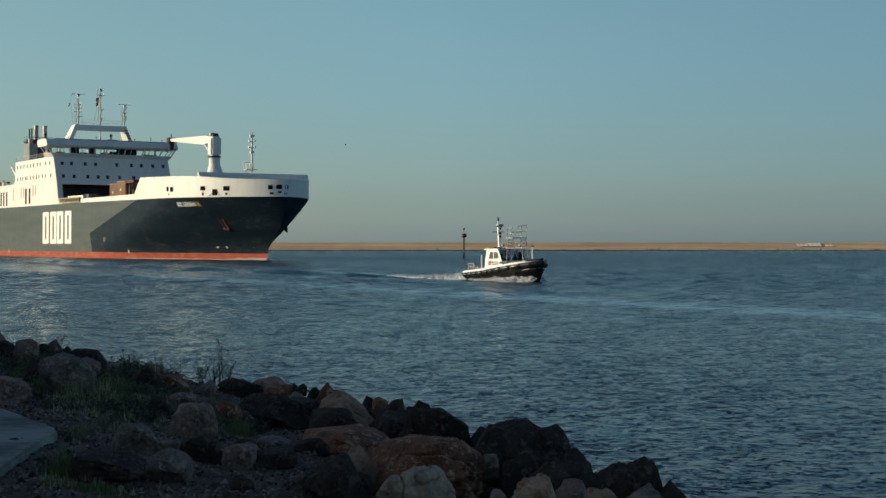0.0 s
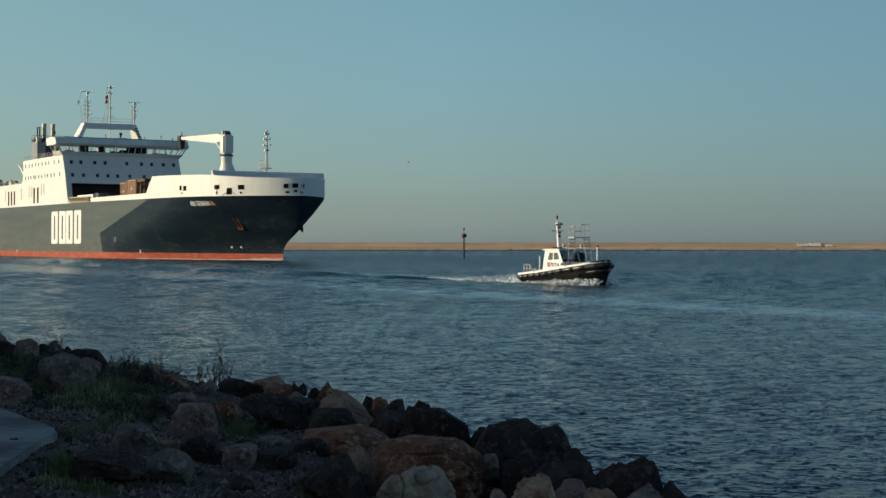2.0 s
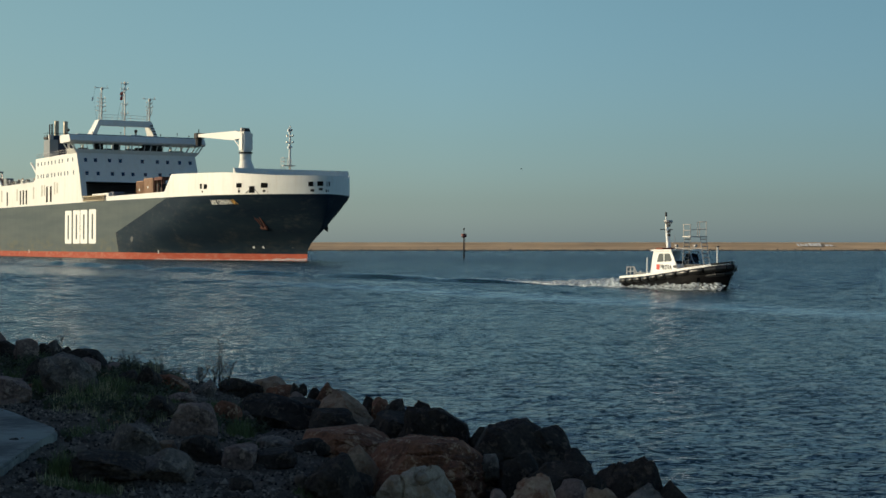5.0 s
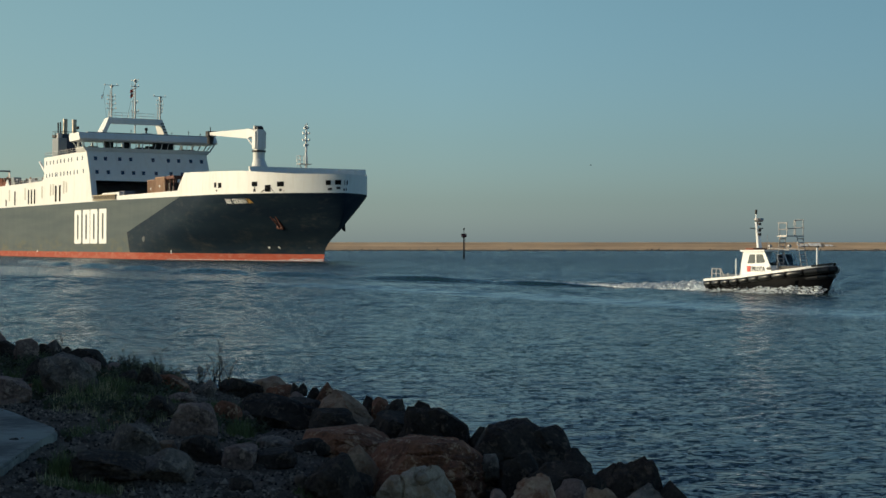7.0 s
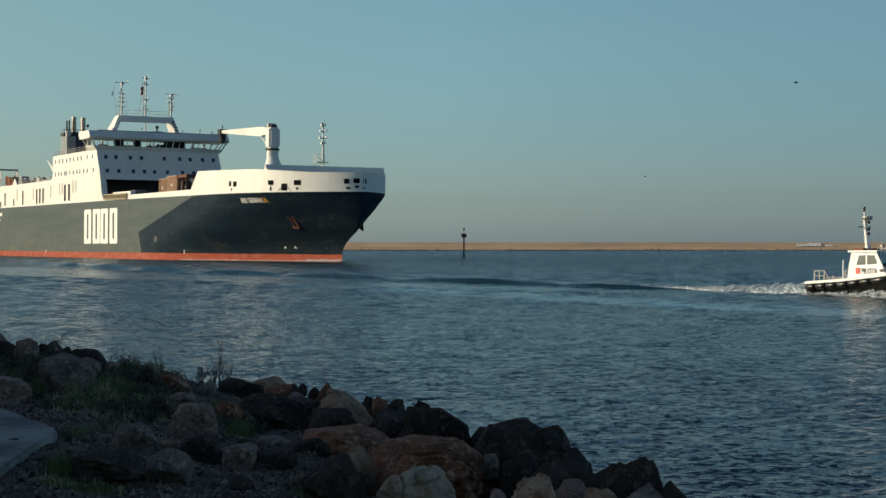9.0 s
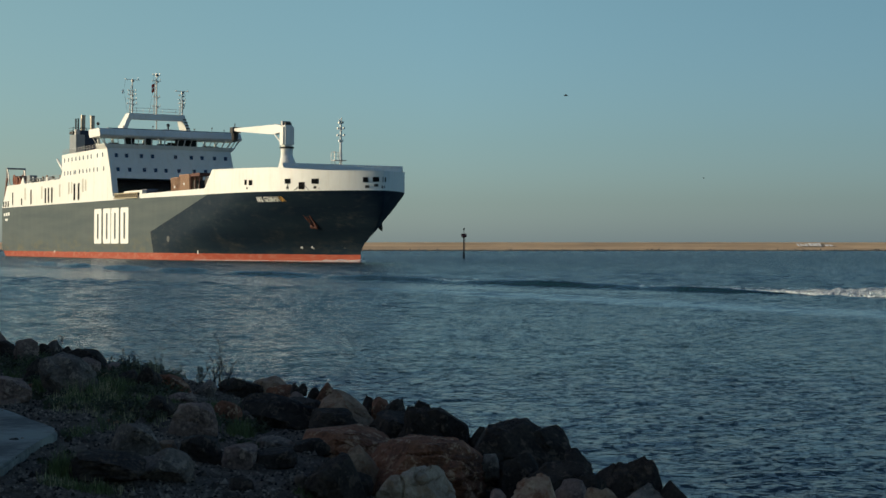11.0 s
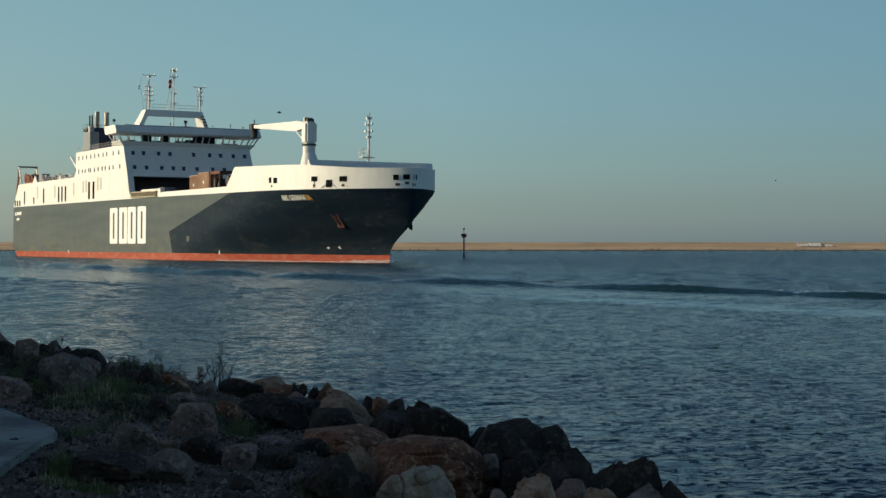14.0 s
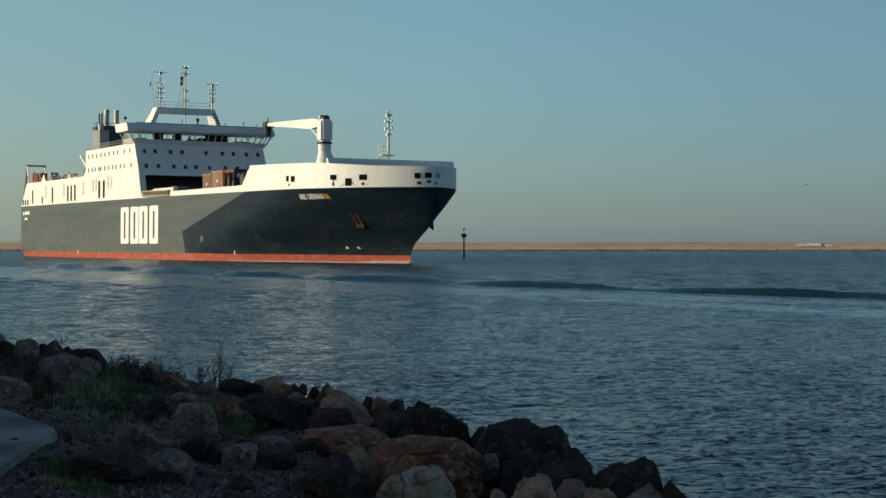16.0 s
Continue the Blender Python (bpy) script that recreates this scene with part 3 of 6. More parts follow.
def front_u(w):
    return lerp(w, FRONT_W, FRONT_U)


def build_house(ship):
    for side in (1, -1):
        bm = new_bm()
        pts = [(STERN, 11.5), (96.6, 11.42), (95.9, 12.0), (95.2, 13.5), (94.1, 16.9), (91.6, 22.05), (59.5, 21.95), (59.5, 18.4), (59.0, 17.4), (57.8, 16.85), (28.6, 16.75),
               (26.9, 18.2), (26.4, 18.2), (24.8, 16.75), (13.5, 16.75), (12.0, 16.6), (STERN + 0.3, 11.9)]
        plate(bm, [P(u, side * 13.1, w) for u, w in pts], (0, side * 0.3, 0))
        part("side_plating", bm, M_WHITE, ship, "white side plating with vent slots")
    bm = plate(new_bm(), [P(STERN + 0.1, v, w) for v, w in ((-13, 11.4), (13, 11.4), (13, 11.9), (-13, 11.9))], (0.3, 0, 0))
    part("transom_plating", bm, M_WHITE, ship)
    bm = box(new_bm(), STERN - 110 + 2, 59.5 - 110, -12.8, 12.8, 15.6, 15.8)
    part("aft_deck", bm, M_SHADE, ship)
    # front wall with the wide garage opening left free
    bm = new_bm()
    for v0, v1, w0, w1 in ((-12.8, 12.8, 15.85, 22.0), (11.9, 12.8, 11.4, 15.85), (-12.8, -11.9, 11.4, 15.85)):
        ws = [w0] + [w for w in FRONT_W if w0 < w < w1] + [w1]
        loop = [P(front_u(w), v0, w) for w in ws] + [P(front_u(w), v1, w) for w in reversed(ws)]
        cols = [[bm.verts.new(P(front_u(w), v, w)) for v in (v0, v1)] + [bm.verts.new(P(front_u(w) - 0.3, v, w)) for v in (v1, v0)] for w in ws]
        for a, c in zip(cols, cols[1:]):
            for k in range(4):
                bm.faces.new((a[k], a[(k + 1) % 4], c[(k + 1) % 4], c[k]))
        bm.faces.new(cols[0])
        bm.faces.new(cols[-1][::-1])
    part("front_wall", bm, M_WHITE, ship, "white raked house front")
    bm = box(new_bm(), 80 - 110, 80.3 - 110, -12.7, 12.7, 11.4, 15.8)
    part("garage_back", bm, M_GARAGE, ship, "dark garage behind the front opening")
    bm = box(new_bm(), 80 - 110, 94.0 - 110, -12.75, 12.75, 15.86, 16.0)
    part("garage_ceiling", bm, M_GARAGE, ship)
    bm = box(new_bm(), 59.5 - 110, 91.4 - 110, -12.8, 12.8, 21.85, 22.0)
    part("bridge_deck", bm, M_SHADE, ship)
    bm = box(new_bm(), 59.2 - 110, 59.5 - 110, -12.8, 12.8, 15.8, 21.9)
    part("rear_wall", bm, M_WHITE, ship)

    def pane(u, v, w, du, dv, dw, name="window", m=M_GLASSY):
        c = P(u, v, w)
        b = new_bm()
        box(b, c.x - du / 2, c.x + du / 2, c.y - dv / 2, c.y + dv / 2, c.z - dw / 2, c.z + dw / 2)
        return part(name, b, m, ship)

    for v in (11.4, 9.3, 6.25, 3.9, -0.95, -4.3, -6.6, -9.3, -11.7):
        pane(front_u(20.45) + 0.03, v, 20.45, 0.34, 0.62, 0.78)
    for v in (11.5, 9.1, 6.05, 3.7, 1.55, -1.2, -4.45, -6.9, -9.3):
        pane(front_u(17.6) + 0.03, v, 17.6, 0.34, 0.62, 0.78)
    for x in (61.6, 64.5, 67.2, 70.1, 72.8, 75.5, 78.6, 81.0, 85.3, 88.8):
        pane(x, 13.1, 20.67, 0.62, 0.06, 0.85)
    for x in (61.6, 64.2, 66.2, 68.8, 69.9, 72.8, 75.3, 78.0, 80.1, 82.9, 85.3, 89.6):
        pane(x, 13.1, 17.9, 0.62, 0.06, 0.85)
    # tall slots in the side plating: flat panels coloured for the shade inside
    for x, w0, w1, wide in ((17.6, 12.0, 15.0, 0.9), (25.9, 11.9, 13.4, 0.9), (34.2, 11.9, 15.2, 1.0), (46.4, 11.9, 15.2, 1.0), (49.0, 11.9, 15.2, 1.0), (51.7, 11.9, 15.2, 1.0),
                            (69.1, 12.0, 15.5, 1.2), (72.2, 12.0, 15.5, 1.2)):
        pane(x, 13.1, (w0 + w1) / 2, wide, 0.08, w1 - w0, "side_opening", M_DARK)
    for x, w0, w1 in ((29.0, 13.0, 15.7), (43.4, 12.9, 15.7), (57.9, 13.0, 15.7), (64.9, 13.4, 15.9), (67.0, 13.5, 15.9), (75.2, 13.6, 16.3), (77.2, 13.8, 16.1)):
        pane(x, 13.1, (w0 + w1) / 2, 1.1, 0.05, w1 - w0, "side_vent", M_RECESS)
    # stern mooring ports, also flat panels with their inner shade painted on
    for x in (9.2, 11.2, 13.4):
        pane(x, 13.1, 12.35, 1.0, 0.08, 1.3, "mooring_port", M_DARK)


def build_bridge(ship):
    """Wheelhouse: sill, tinted panes between posts, deep fascia, wings out past the hull."""
    bm = new_bm()
    plate(bm, [P(91.8, v, 22.0) for v in (-13.2, 13.2)] + [P(92.3, v, 22.75) for v in (13.9, -13.9)], (-0.15, 0, 0))
    part("bridge_sill", bm, M_WHITE, ship)
    bm = new_bm()
    sec = [(93.2, 24.15), (93.5, 24.5), (92.6, 25.75), (86.0, 25.8), (85.6, 25.2), (86.2, 24.15)]
    plate(bm, [P(u, 15.05, w) for u, w in sec], (0, 29.9, 0))
    part("bridge_fascia", bm, M_WHITE, ship, "white bridge fascia and roof")
    bm = box(new_bm(), 84 - 110, 92.2 - 110, -13, 13, 25.78, 25.95)
    part("bridge_roof", bm, M_SHADE, ship)
    n = 20
    for i in range(n + 1):
        v = 14.3 - 28.6 * i / n
        k = 13.6 / 14.3
        b = new_bm()
        rod(b, P(92.25, v * k, 22.7), P(93.0, v, 24.2), 0.075 if i % 3 else 0.13, n=6)
        part("mullion", b, M_WHITE, ship)
        if i < n:
            v2 = 14.3 - 28.6 * (i + 1) / n
            b = new_bm()
            plate(b, [P(92.2, v * k, 22.75), P(92.2, v2 * k, 22.75), P(92.95, v2, 24.15), P(92.95, v, 24.15)], (-0.03, 0, 0))
            part("bridge_pane", b, M_GLASS, ship)
    for side in (1, -1):
        b = new_bm()
        for u in (87.0, 89.6, 92.0):
            rod(b, P(u, side * 13.2, 22.0), P(u + 0.3, side * 14.8, 24.2), 0.1, n=6)
        plate(b, [P(86.6, side * 13.2, 22.0), P(92.0, side * 13.2, 22.0), P(92.3, side * 13.9, 22.8), P(86.6, side * 13.9, 22.8)], (0, 0, -0.1))
        part("bridge_wing", b, M_WHITE, ship)
    # consoles seen through the panes
    for v, l, top in ((11.2, 2.0, 23.1), (7.85, 1.7, 24.1), (5.9, 1.6, 23.1), (3.9, 1.3, 24.1), (0.9, 2.2, 23.15), (-0.9, 1.4, 23.5), (-2.8, 2.0, 24.1), (-5.1, 2.1, 24.1), (-9.5, 3.0, 23.05)):
        b = box(new_bm(), 89.5 - 110, 90.4 - 110, -v - l / 2, -v + l / 2, 22.0, top)
        part("console", b, M_GEAR, ship)
    for v in (12.6, 9.6, 6.4, 3.0, -0.6, -4.0, -7.2, -10.2, -12.6):
        part("bridge_rear_post", box(new_bm(), 84 - 110, 84.3 - 110, -v - 0.2, -v + 0.2, 22.0, 24.2), M_WHITE, ship)
    part("bridge_rear_sill", box(new_bm(), 84.02 - 110, 84.28 - 110, -13, 13, 22.0, 22.75), M_WHITE, ship)
    b = new_bm()
    for v in [13 - i * 2.0 for i in range(14)]:
        rod(b, P(60, v, 22), P(60, v, 23.0), 0.03, n=5)
    for h in (22.5, 23.0):
        rod(b, P(60, 13, h), P(60, -13, h), 0.03, n=5)
        rod(b, P(60, 13, h), P(85.5, 13, h), 0.03, n=5)
    for i in range(14):
        rod(b, P(60 + i * 1.95, 13, 22), P(60 + i * 1.95, 13, 23), 0.03, n=5)
    part("deck_railing", b, M_STEEL, ship)


def build_masts(ship):
    bm = new_bm()
    for s in (1, -1):
        plate(bm, [P(79.2, s * 7.6, 25.8), P(83.8, s * 7.6, 25.8), P(83.7, s * 5.9, 29.75), P(81.0, s * 5.9, 29.75)], (0, s * 0.9, 0))
    box(bm, 82.3 - 110, 83.7 - 110, -6.0, 6.0, 28.5, 29.75)
    part("mast_gantry", bm, M_WHITE, ship, "white mast gantry")
    b = new_bm()
    for h in (30.3, 30.9):
        rod(b, P(83, 5.6, h), P(83, -5.6, h), 0.035, n=5)
    for i in range(9):
        rod(b, P(83, 5.6 - 1.4 * i, 29.7), P(83, 5.6 - 1.4 * i, 30.9), 0.03, n=5)
    part("gantry_railing", b, M_STEEL, ship)
    for v, top, arms in ((4.95, 36.9, ((36.7, 1.5), (34.4, 0.9), (33.6, 0.9), (32.7, 1.0), (31.7, 1.1))),
                         (-0.25, 38.4, ((37.9, 0.8), (36.7, 0.9), (33.4, 0.7), (31.4, 0.9))),
                         (-5.85, 34.9, ((34.8, 1.4), (33.9, 0.7), (33.0, 0.8), (32.2, 0.7), (31.5, 0.6)))):
        b = new_bm()
        rod(b, P(82.5, v, 29.7), P(82.5, v, top), 0.16, 0.10, n=8)
        rod(b, P(82.0, v + 0.5, 29.7), P(82.4, v + 0.25, top - 1.2), 0.06, n=5)
        rungs = int((top - 31.2) / 0.55)
        for k in range(rungs):
            h = 30.0 + 0.55 * k
            rod(b, P(82.05, v + 0.48 - 0.02 * k, h), P(82.5, v, h + 0.1), 0.04, n=4)
        for h, a in arms:
            rod(b, P(82.5, v + a, h), P(82.5, v - a, h), 0.06, n=5)
            box(b, 82.3 - 110, 82.7 - 110, -v - a - 0.05, -v - a + 0.08, h, h + 0.22)
            box(b, 82.3 - 110, 82.7 - 110, -v + 0.15, -v + 0.32, h - 0.35, h - 0.1)
            rod(b, P(82.5, v - a * 0.8, h), P(82.5, v - a * 0.8, h + 0.45), 0.07, n=5)
        rod(b, P(82.5, v, top - 0.7), P(82.5, v, top - 0.2), 0.3, n=8)
        part("mast", b, M_STEEL, ship, "grey signal mast with yards and lamps")
    part("radar", rod(rod(new_bm(), P(84.5, -2.1, 25.9), P(84.5, -2.1, 27.5), 0.2, 0.16, n=8), P(84.5, -2.1, 27.2), P(84.5, -2.1, 27.75), 0.36, 0.30, n=10), M_GEAR, ship, "dark radar pedestal")
    b = box(new_bm(), 84.6 - 110, 84.9 - 110, 0.9, 3.5, 26.35, 26.6)
    bmesh.ops.bevel(b, geom=b.edges[:], offset=0.08, segments=1, affect="EDGES")
    part("radar_scanner", b, M_WHITE, ship, "white radar scanner bar")
    for h in (26.3, 26.9, 27.5, 28.1, 28.7):
        part("gantry_rung", box(new_bm(), 83.85 - 110, 83.95 - 110, 6.75 - (h - 25.8) * 0.43, 7.5 - (h - 25.8) * 0.43, h, h + 0.22), M_GEAR, ship)
    b = plate(new_bm(), [P(82.4, 6.75, 34.75), P(82.3, 7.1, 34.5), P(82.3, 7.15, 33.7), P(82.4, 6.85, 33.85)], (0.03, 0, 0))
    part("signal_flag", b, M_CREAM, ship, "small white signal flag")
    part("flag_line", rod(rod(new_bm(), P(82.5, 6.4, 36.7), P(82.4, 6.75, 34.8), 0.02, n=4), P(82.4, 6.75, 34.8), P(82.5, 6.0, 29.7), 0.02, n=4), M_GEAR, ship)
    b = plate(new_bm(), [P(82.5, 0.20, 36.2), P(82.3, 0.22, 34.4), P(82.2, 0.75, 34.2), P(82.3, 0.80, 35.9)], (0.03, 0, 0))
    part("flag_stripe", plate(new_bm(), [P(82.55, 0.19, 35.5), P(82.35, 0.2, 35.1), P(82.25, 0.78, 34.9), P(82.35, 0.79, 35.3)], (0.1, 0, 0)), M_CREAM, ship)
    part("halyard", rod(rod(new_bm(), P(82.5, 0.5, 37.9), P(82.5, 0.56, 34.4), 0.025, n=4), P(82.5, 0.56, 34.4), P(82.5, 1.4, 29.8), 0.025, n=4), M_GEAR, ship)
    part("mast_foot", rod(new_bm(), P(82.5, -0.25, 25.8), P(82.5, -0.25, 28.6), 0.13, n=8), M_STEEL, ship)
    part("flag", b, M_REDP, ship, "small red and white flag")
    for u, v, h in ((91.0, 9.5, 0.5), (90.5, 3.2, 0.7), (91.2, -5.4, 0.5), (90.6, -9.4, 0.9), (91.3, -11.8, 0.45)):
        b = rod(new_bm(), P(u, v, 25.8), P(u, v, 25.8 + h), 0.05, n=5)
        rod(b, P(u, v, 25.8 + h), P(u, v, 26.0 + h), 0.14, n=8)
        part("roof_lamp", b, M_GEAR, ship)
    b = new_bm()
    rod(b, P(90.2, 14.5, 25.8), P(90.2, 14.5, 26.5), 0.05, n=5)
    bmesh.ops.create_uvsphere(b, u_segments=10, v_segments=7, radius=0.33, matrix=Matrix.Translation(P(90.2, 14.5, 26.75)))
    part("searchlight", b, M_GEAR, ship)


def build_funnel(ship):
    bm = new_bm()
    plate(bm, [P(40, 1.2, 22), P(48.5, 1.2, 22), P(47.5, 1.2, 28.3), P(42, 1.2, 28.3)], (0, -4.4, 0))
    part("funnel_casing", bm, M_NAVY, ship, "navy funnel casing")
    bm = box(new_bm(), 45 - 110, 50 - 110, -7.3, -5.3, 22, 27.2)
    part("vent_house", bm, M_SHADE, ship)
    for u, v, r, top in ((46, 4.55, 0.52, 31.85), (46, 2.4, 0.52, 31.8)):
        b = new_bm()
        rod(b, P(u, v, 27.0), P(u, v, top), r, n=14)
        rod(b, P(u, v, top - 0.25), P(u, v, top + 0.02), r * 1.06, n=14)
        part("exhaust_pipe", b, M_PIPE, ship, "brownish steel exhaust pipe")
    for u, v, top in ((46, 6.2, 31.0), (46, 5.65, 31.1)):
        part("thin_exhaust", rod(new_bm(), P(u, v, 26.0), P(u, v, top), 0.17, n=10), M_GEAR, ship)
    b = new_bm()
    for h in (28.3, 28.9):
        rod(b, P(47, 7.1, h), P(47, 0.5, h), 0.05, n=5)
        rod(b, P(44, 7.1, h), P(47, 7.1, h), 0.05, n=5)
    box(b, 44 - 110, 47 - 110, -7.1, -0.5, 27.5, 28.1)
    for v in (7.1, 5.5, 4.0, 2.0):
        rod(b, P(47, v, 25), P(47, v, 28.9), 0.07, n=5)
    part("funnel_platform", b, M_GEAR, ship)
    b = new_bm()
    rod(b, P(48.5, 6.6, 27.1), P(48.5, 6.6, 28.4), 0.6, 0.6, n=12)
    part("vent_cowl", b, M_STEEL, ship)


def build_aft_gear(ship):
    """Stern frame, lifeboat davit, reels and low clutter on the aft deck."""
    b = new_bm()
    for v, foot in ((12.4, 7.7), (8.3, 8.5)):
        rod(b, P(foot - 0.2, v + 0.2, 12.0), P(9.6, v, 21.0), 0.24, n=6)
        rod(b, P(12.5, v, 16.0), P(9.8, v, 20.9), 0.16, n=6)
    rod(b, P(9.7, 12.6, 21.0), P(9.7, 8.0, 21.0), 0.22, n=6)
    rod(b, P(8.4, 12.6, 16.0), P(8.6, 8.2, 16.0), 0.12, n=6)
    part("stern_frame", b, M_STEEL, ship, "steel stern ramp frame")
    b = new_bm()
    for du in (0.0, 0.8):
        rod(b, P(8.0 + du, 12.9, 12.3), P(11.2 + du, 12.9, 18.6), 0.09, n=5)
    for k in range(10):
        rod(b, P(8.2 + 0.32 * k, 12.9, 12.7 + 0.62 * k), P(9.0 + 0.32 * k, 12.9, 12.7 + 0.62 * k), 0.07, n=4)
    part("stern_ladder", b, M_RUST, ship, "rusty sloping ladder")
    rng = random.Random(11)
    for u, v, h, m in ((13.5, 10.5, 19.0, M_RUST), (15.6, 10.2, 19.2, M_BROWN), (17.4, 10.4, 18.6, M_RUST), (31, 10, 18.1, M_GEAR), (34.5, 9.0, 18.4, M_SHADE), (39, 9.5, 17.6, M_GEAR),
                       (44, 10, 17.5, M_BROWN), (48, 9.6, 17.7, M_SHADE), (52, 10, 17.5, M_GEAR)):
        b = new_bm()
        s = rng.uniform(0.7, 1.3)
        box(b, u - 110 - s, u - 110 + s, -v - 1, -v + 1, 15.8, h - 0.6)
        rod(b, P(u, v - 1, h - 0.8), P(u, v + 1, h - 0.8), 0.7, n=10)
        part("deck_gear", b, m, ship)
    # mooring reels by the stern frame, a deck house, posts and pipes along the rail
    for u, w, r in ((12.6, 18.3, 1.2), (15.2, 17.9, 1.0)):
        b = rod(new_bm(), P(u, 11.6, w), P(u, 9.6, w), r * 0.7, n=14)
        for v in (11.6, 9.6):
            rod(b, P(u, v, w), P(u, v - 0.12, w), r, n=14)
        rod(b, P(u - 0.6, 11.0, 15.8), P(u, 11.0, w), 0.12, n=5)
        rod(b, P(u + 0.6, 11.0, 15.8), P(u, 11.0, w), 0.12, n=5)
        part("mooring_reel", b, M_RUST, ship, "rusty mooring rope reel")
    b = box(new_bm(), 24.6 - 110, 27.2 - 110, -11.6, -9.8, 15.9, 18.8)
    bmesh.ops.bevel(b, geom=b.edges[:], offset=0.1, segments=1, affect="EDGES")
    part("deck_locker", b, M_SHADE, ship, "grey deck locker")
    for k in range(26):
        u = 29 + 27 * rng.random()
        v, h = rng.uniform(8, 12), rng.uniform(17.1, 18.2)
        b = new_bm()
        if k % 3 == 0:
            rod(b, P(u, v, 16.5), P(u, v, h + 0.3), 0.09, n=6)
            rod(b, P(u, v, h + 0.3), P(u, v, h + 0.6), 0.25, 0.18, n=8)
        else:
            l, d = rng.uniform(0.4, 1.1), rng.uniform(0.3, 0.8)
            box(b, u - 110 - l, u - 110 + l, -v - d, -v + d, 16.4, h)
            bmesh.ops.bevel(b, geom=b.edges[:], offset=0.08, segments=1, affect="EDGES")
        part("deck_fitting", b, rng.choice((M_SHADE, M_GEAR, M_STEEL, M_WHITE, M_BROWN)), ship)
    b = new_bm()
    for h in (17.3, 17.8):
        rod(b, P(29, 12.9, h), P(57, 12.9, h), 0.035, n=5)
    for i in range(15):
        rod(b, P(29 + 2 * i, 12.9, 16.7), P(29 + 2 * i, 12.9, 17.8), 0.03, n=5)
    part("aft_railing", b, M_STEEL, ship)
    b = new_bm()
    rod(b, P(59.6, 12.6, 18.4), P(54.0, 12.6, 21.3), 0.35, 0.22, n=8)
    part("davit_arm", b, M_WHITE, ship)
    b = rod(new_bm(), P(52, 11, 16.5), P(52, 11, 18.9), 0.08, n=6)
    part("light_post", b, M_GEAR, ship)


def build_crane(ship):
    u, v = 123.2, -12.2
    b = new_bm()
    rod(b, P(u + 1.4, v, 13.0), P(u, v, 19.6), 3.2, 1.15, n=20)
    rod(b, P(u, v, 19.6), P(u, v, 21.1), 1.15, 1.15, n=20)
    part("crane_pedestal", b, M_WHITE, ship, "white crane pedestal", smooth=False)
    part("slew_ring", rod(new_bm(), P(u, v, 21.05), P(u, v, 21.4), 1.36, n=20), M_GEAR, ship)
    b = new_bm()
    box(b, u - 110 - 1.15, u - 110 + 1.15, -v - 1.15, -v + 1.15, 21.4, 25.5)
    bmesh.ops.bevel(b, geom=b.edges[:], offset=0.35, segments=2, affect="EDGES")
    part("crane_tower", b, M_WHITE, ship, "white crane tower")
    b = plate(new_bm(), [P(u - 4.6, v + 0.5, 24.2), P(u - 4.9, v + 0.5, 26.0), P(u - 0.9, v + 0.5, 25.4), P(u - 0.9, v + 0.5, 24.4)], (0, 1.0, 0))
    part("crane_knuckle", b, M_WHITE, ship)
    part("winch", rod(new_bm(), P(u + 0.4, v + 0.6, 25.65), P(u + 0.4, v - 0.6, 25.65), 0.42, n=14), M_GEAR, ship)
    b = new_bm()
    box(b, u - 110 - 1.0, u - 110 - 0.3, -v - 0.8, -v + 0.8, 25.3, 26.3)
    part("sheave_block", b, M_STEEL, ship)
    b = new_bm()
    plate(b, [P(122.3, v + 0.6, 25.3), P(118.4, v + 0.6, 25.9), P(97.2, v + 0.6, 26.45), P(97.2, v + 0.6, 25.85), P(117.2, v + 0.6, 24.1), P(118.2, v + 0.6, 24.1), P(122.3, v + 0.6, 24.3)], (0, 1.2, 0))
    part("crane_jib", b, M_WHITE, ship, "white box jib")
    part("jib_strut", rod(new_bm(), P(118.0, v + 0.5, 24.3), P(122.2, v + 0.5, 21.9), 0.16, n=6), M_WHITE, ship)
    b = new_bm()
    box(b, 95.8 - 110, 97.4 - 110, -v - 0.9, -v + 0.9, 25.6, 26.7)
    rod(b, P(96.3, v, 24.0), P(96.3, v, 26.0), 0.6, 0.8, n=10)
    rod(b, P(96.3, v, 26.6), P(96.3, v, 27.6), 0.1, n=6)
    part("hook_block", b, M_GEAR, ship)


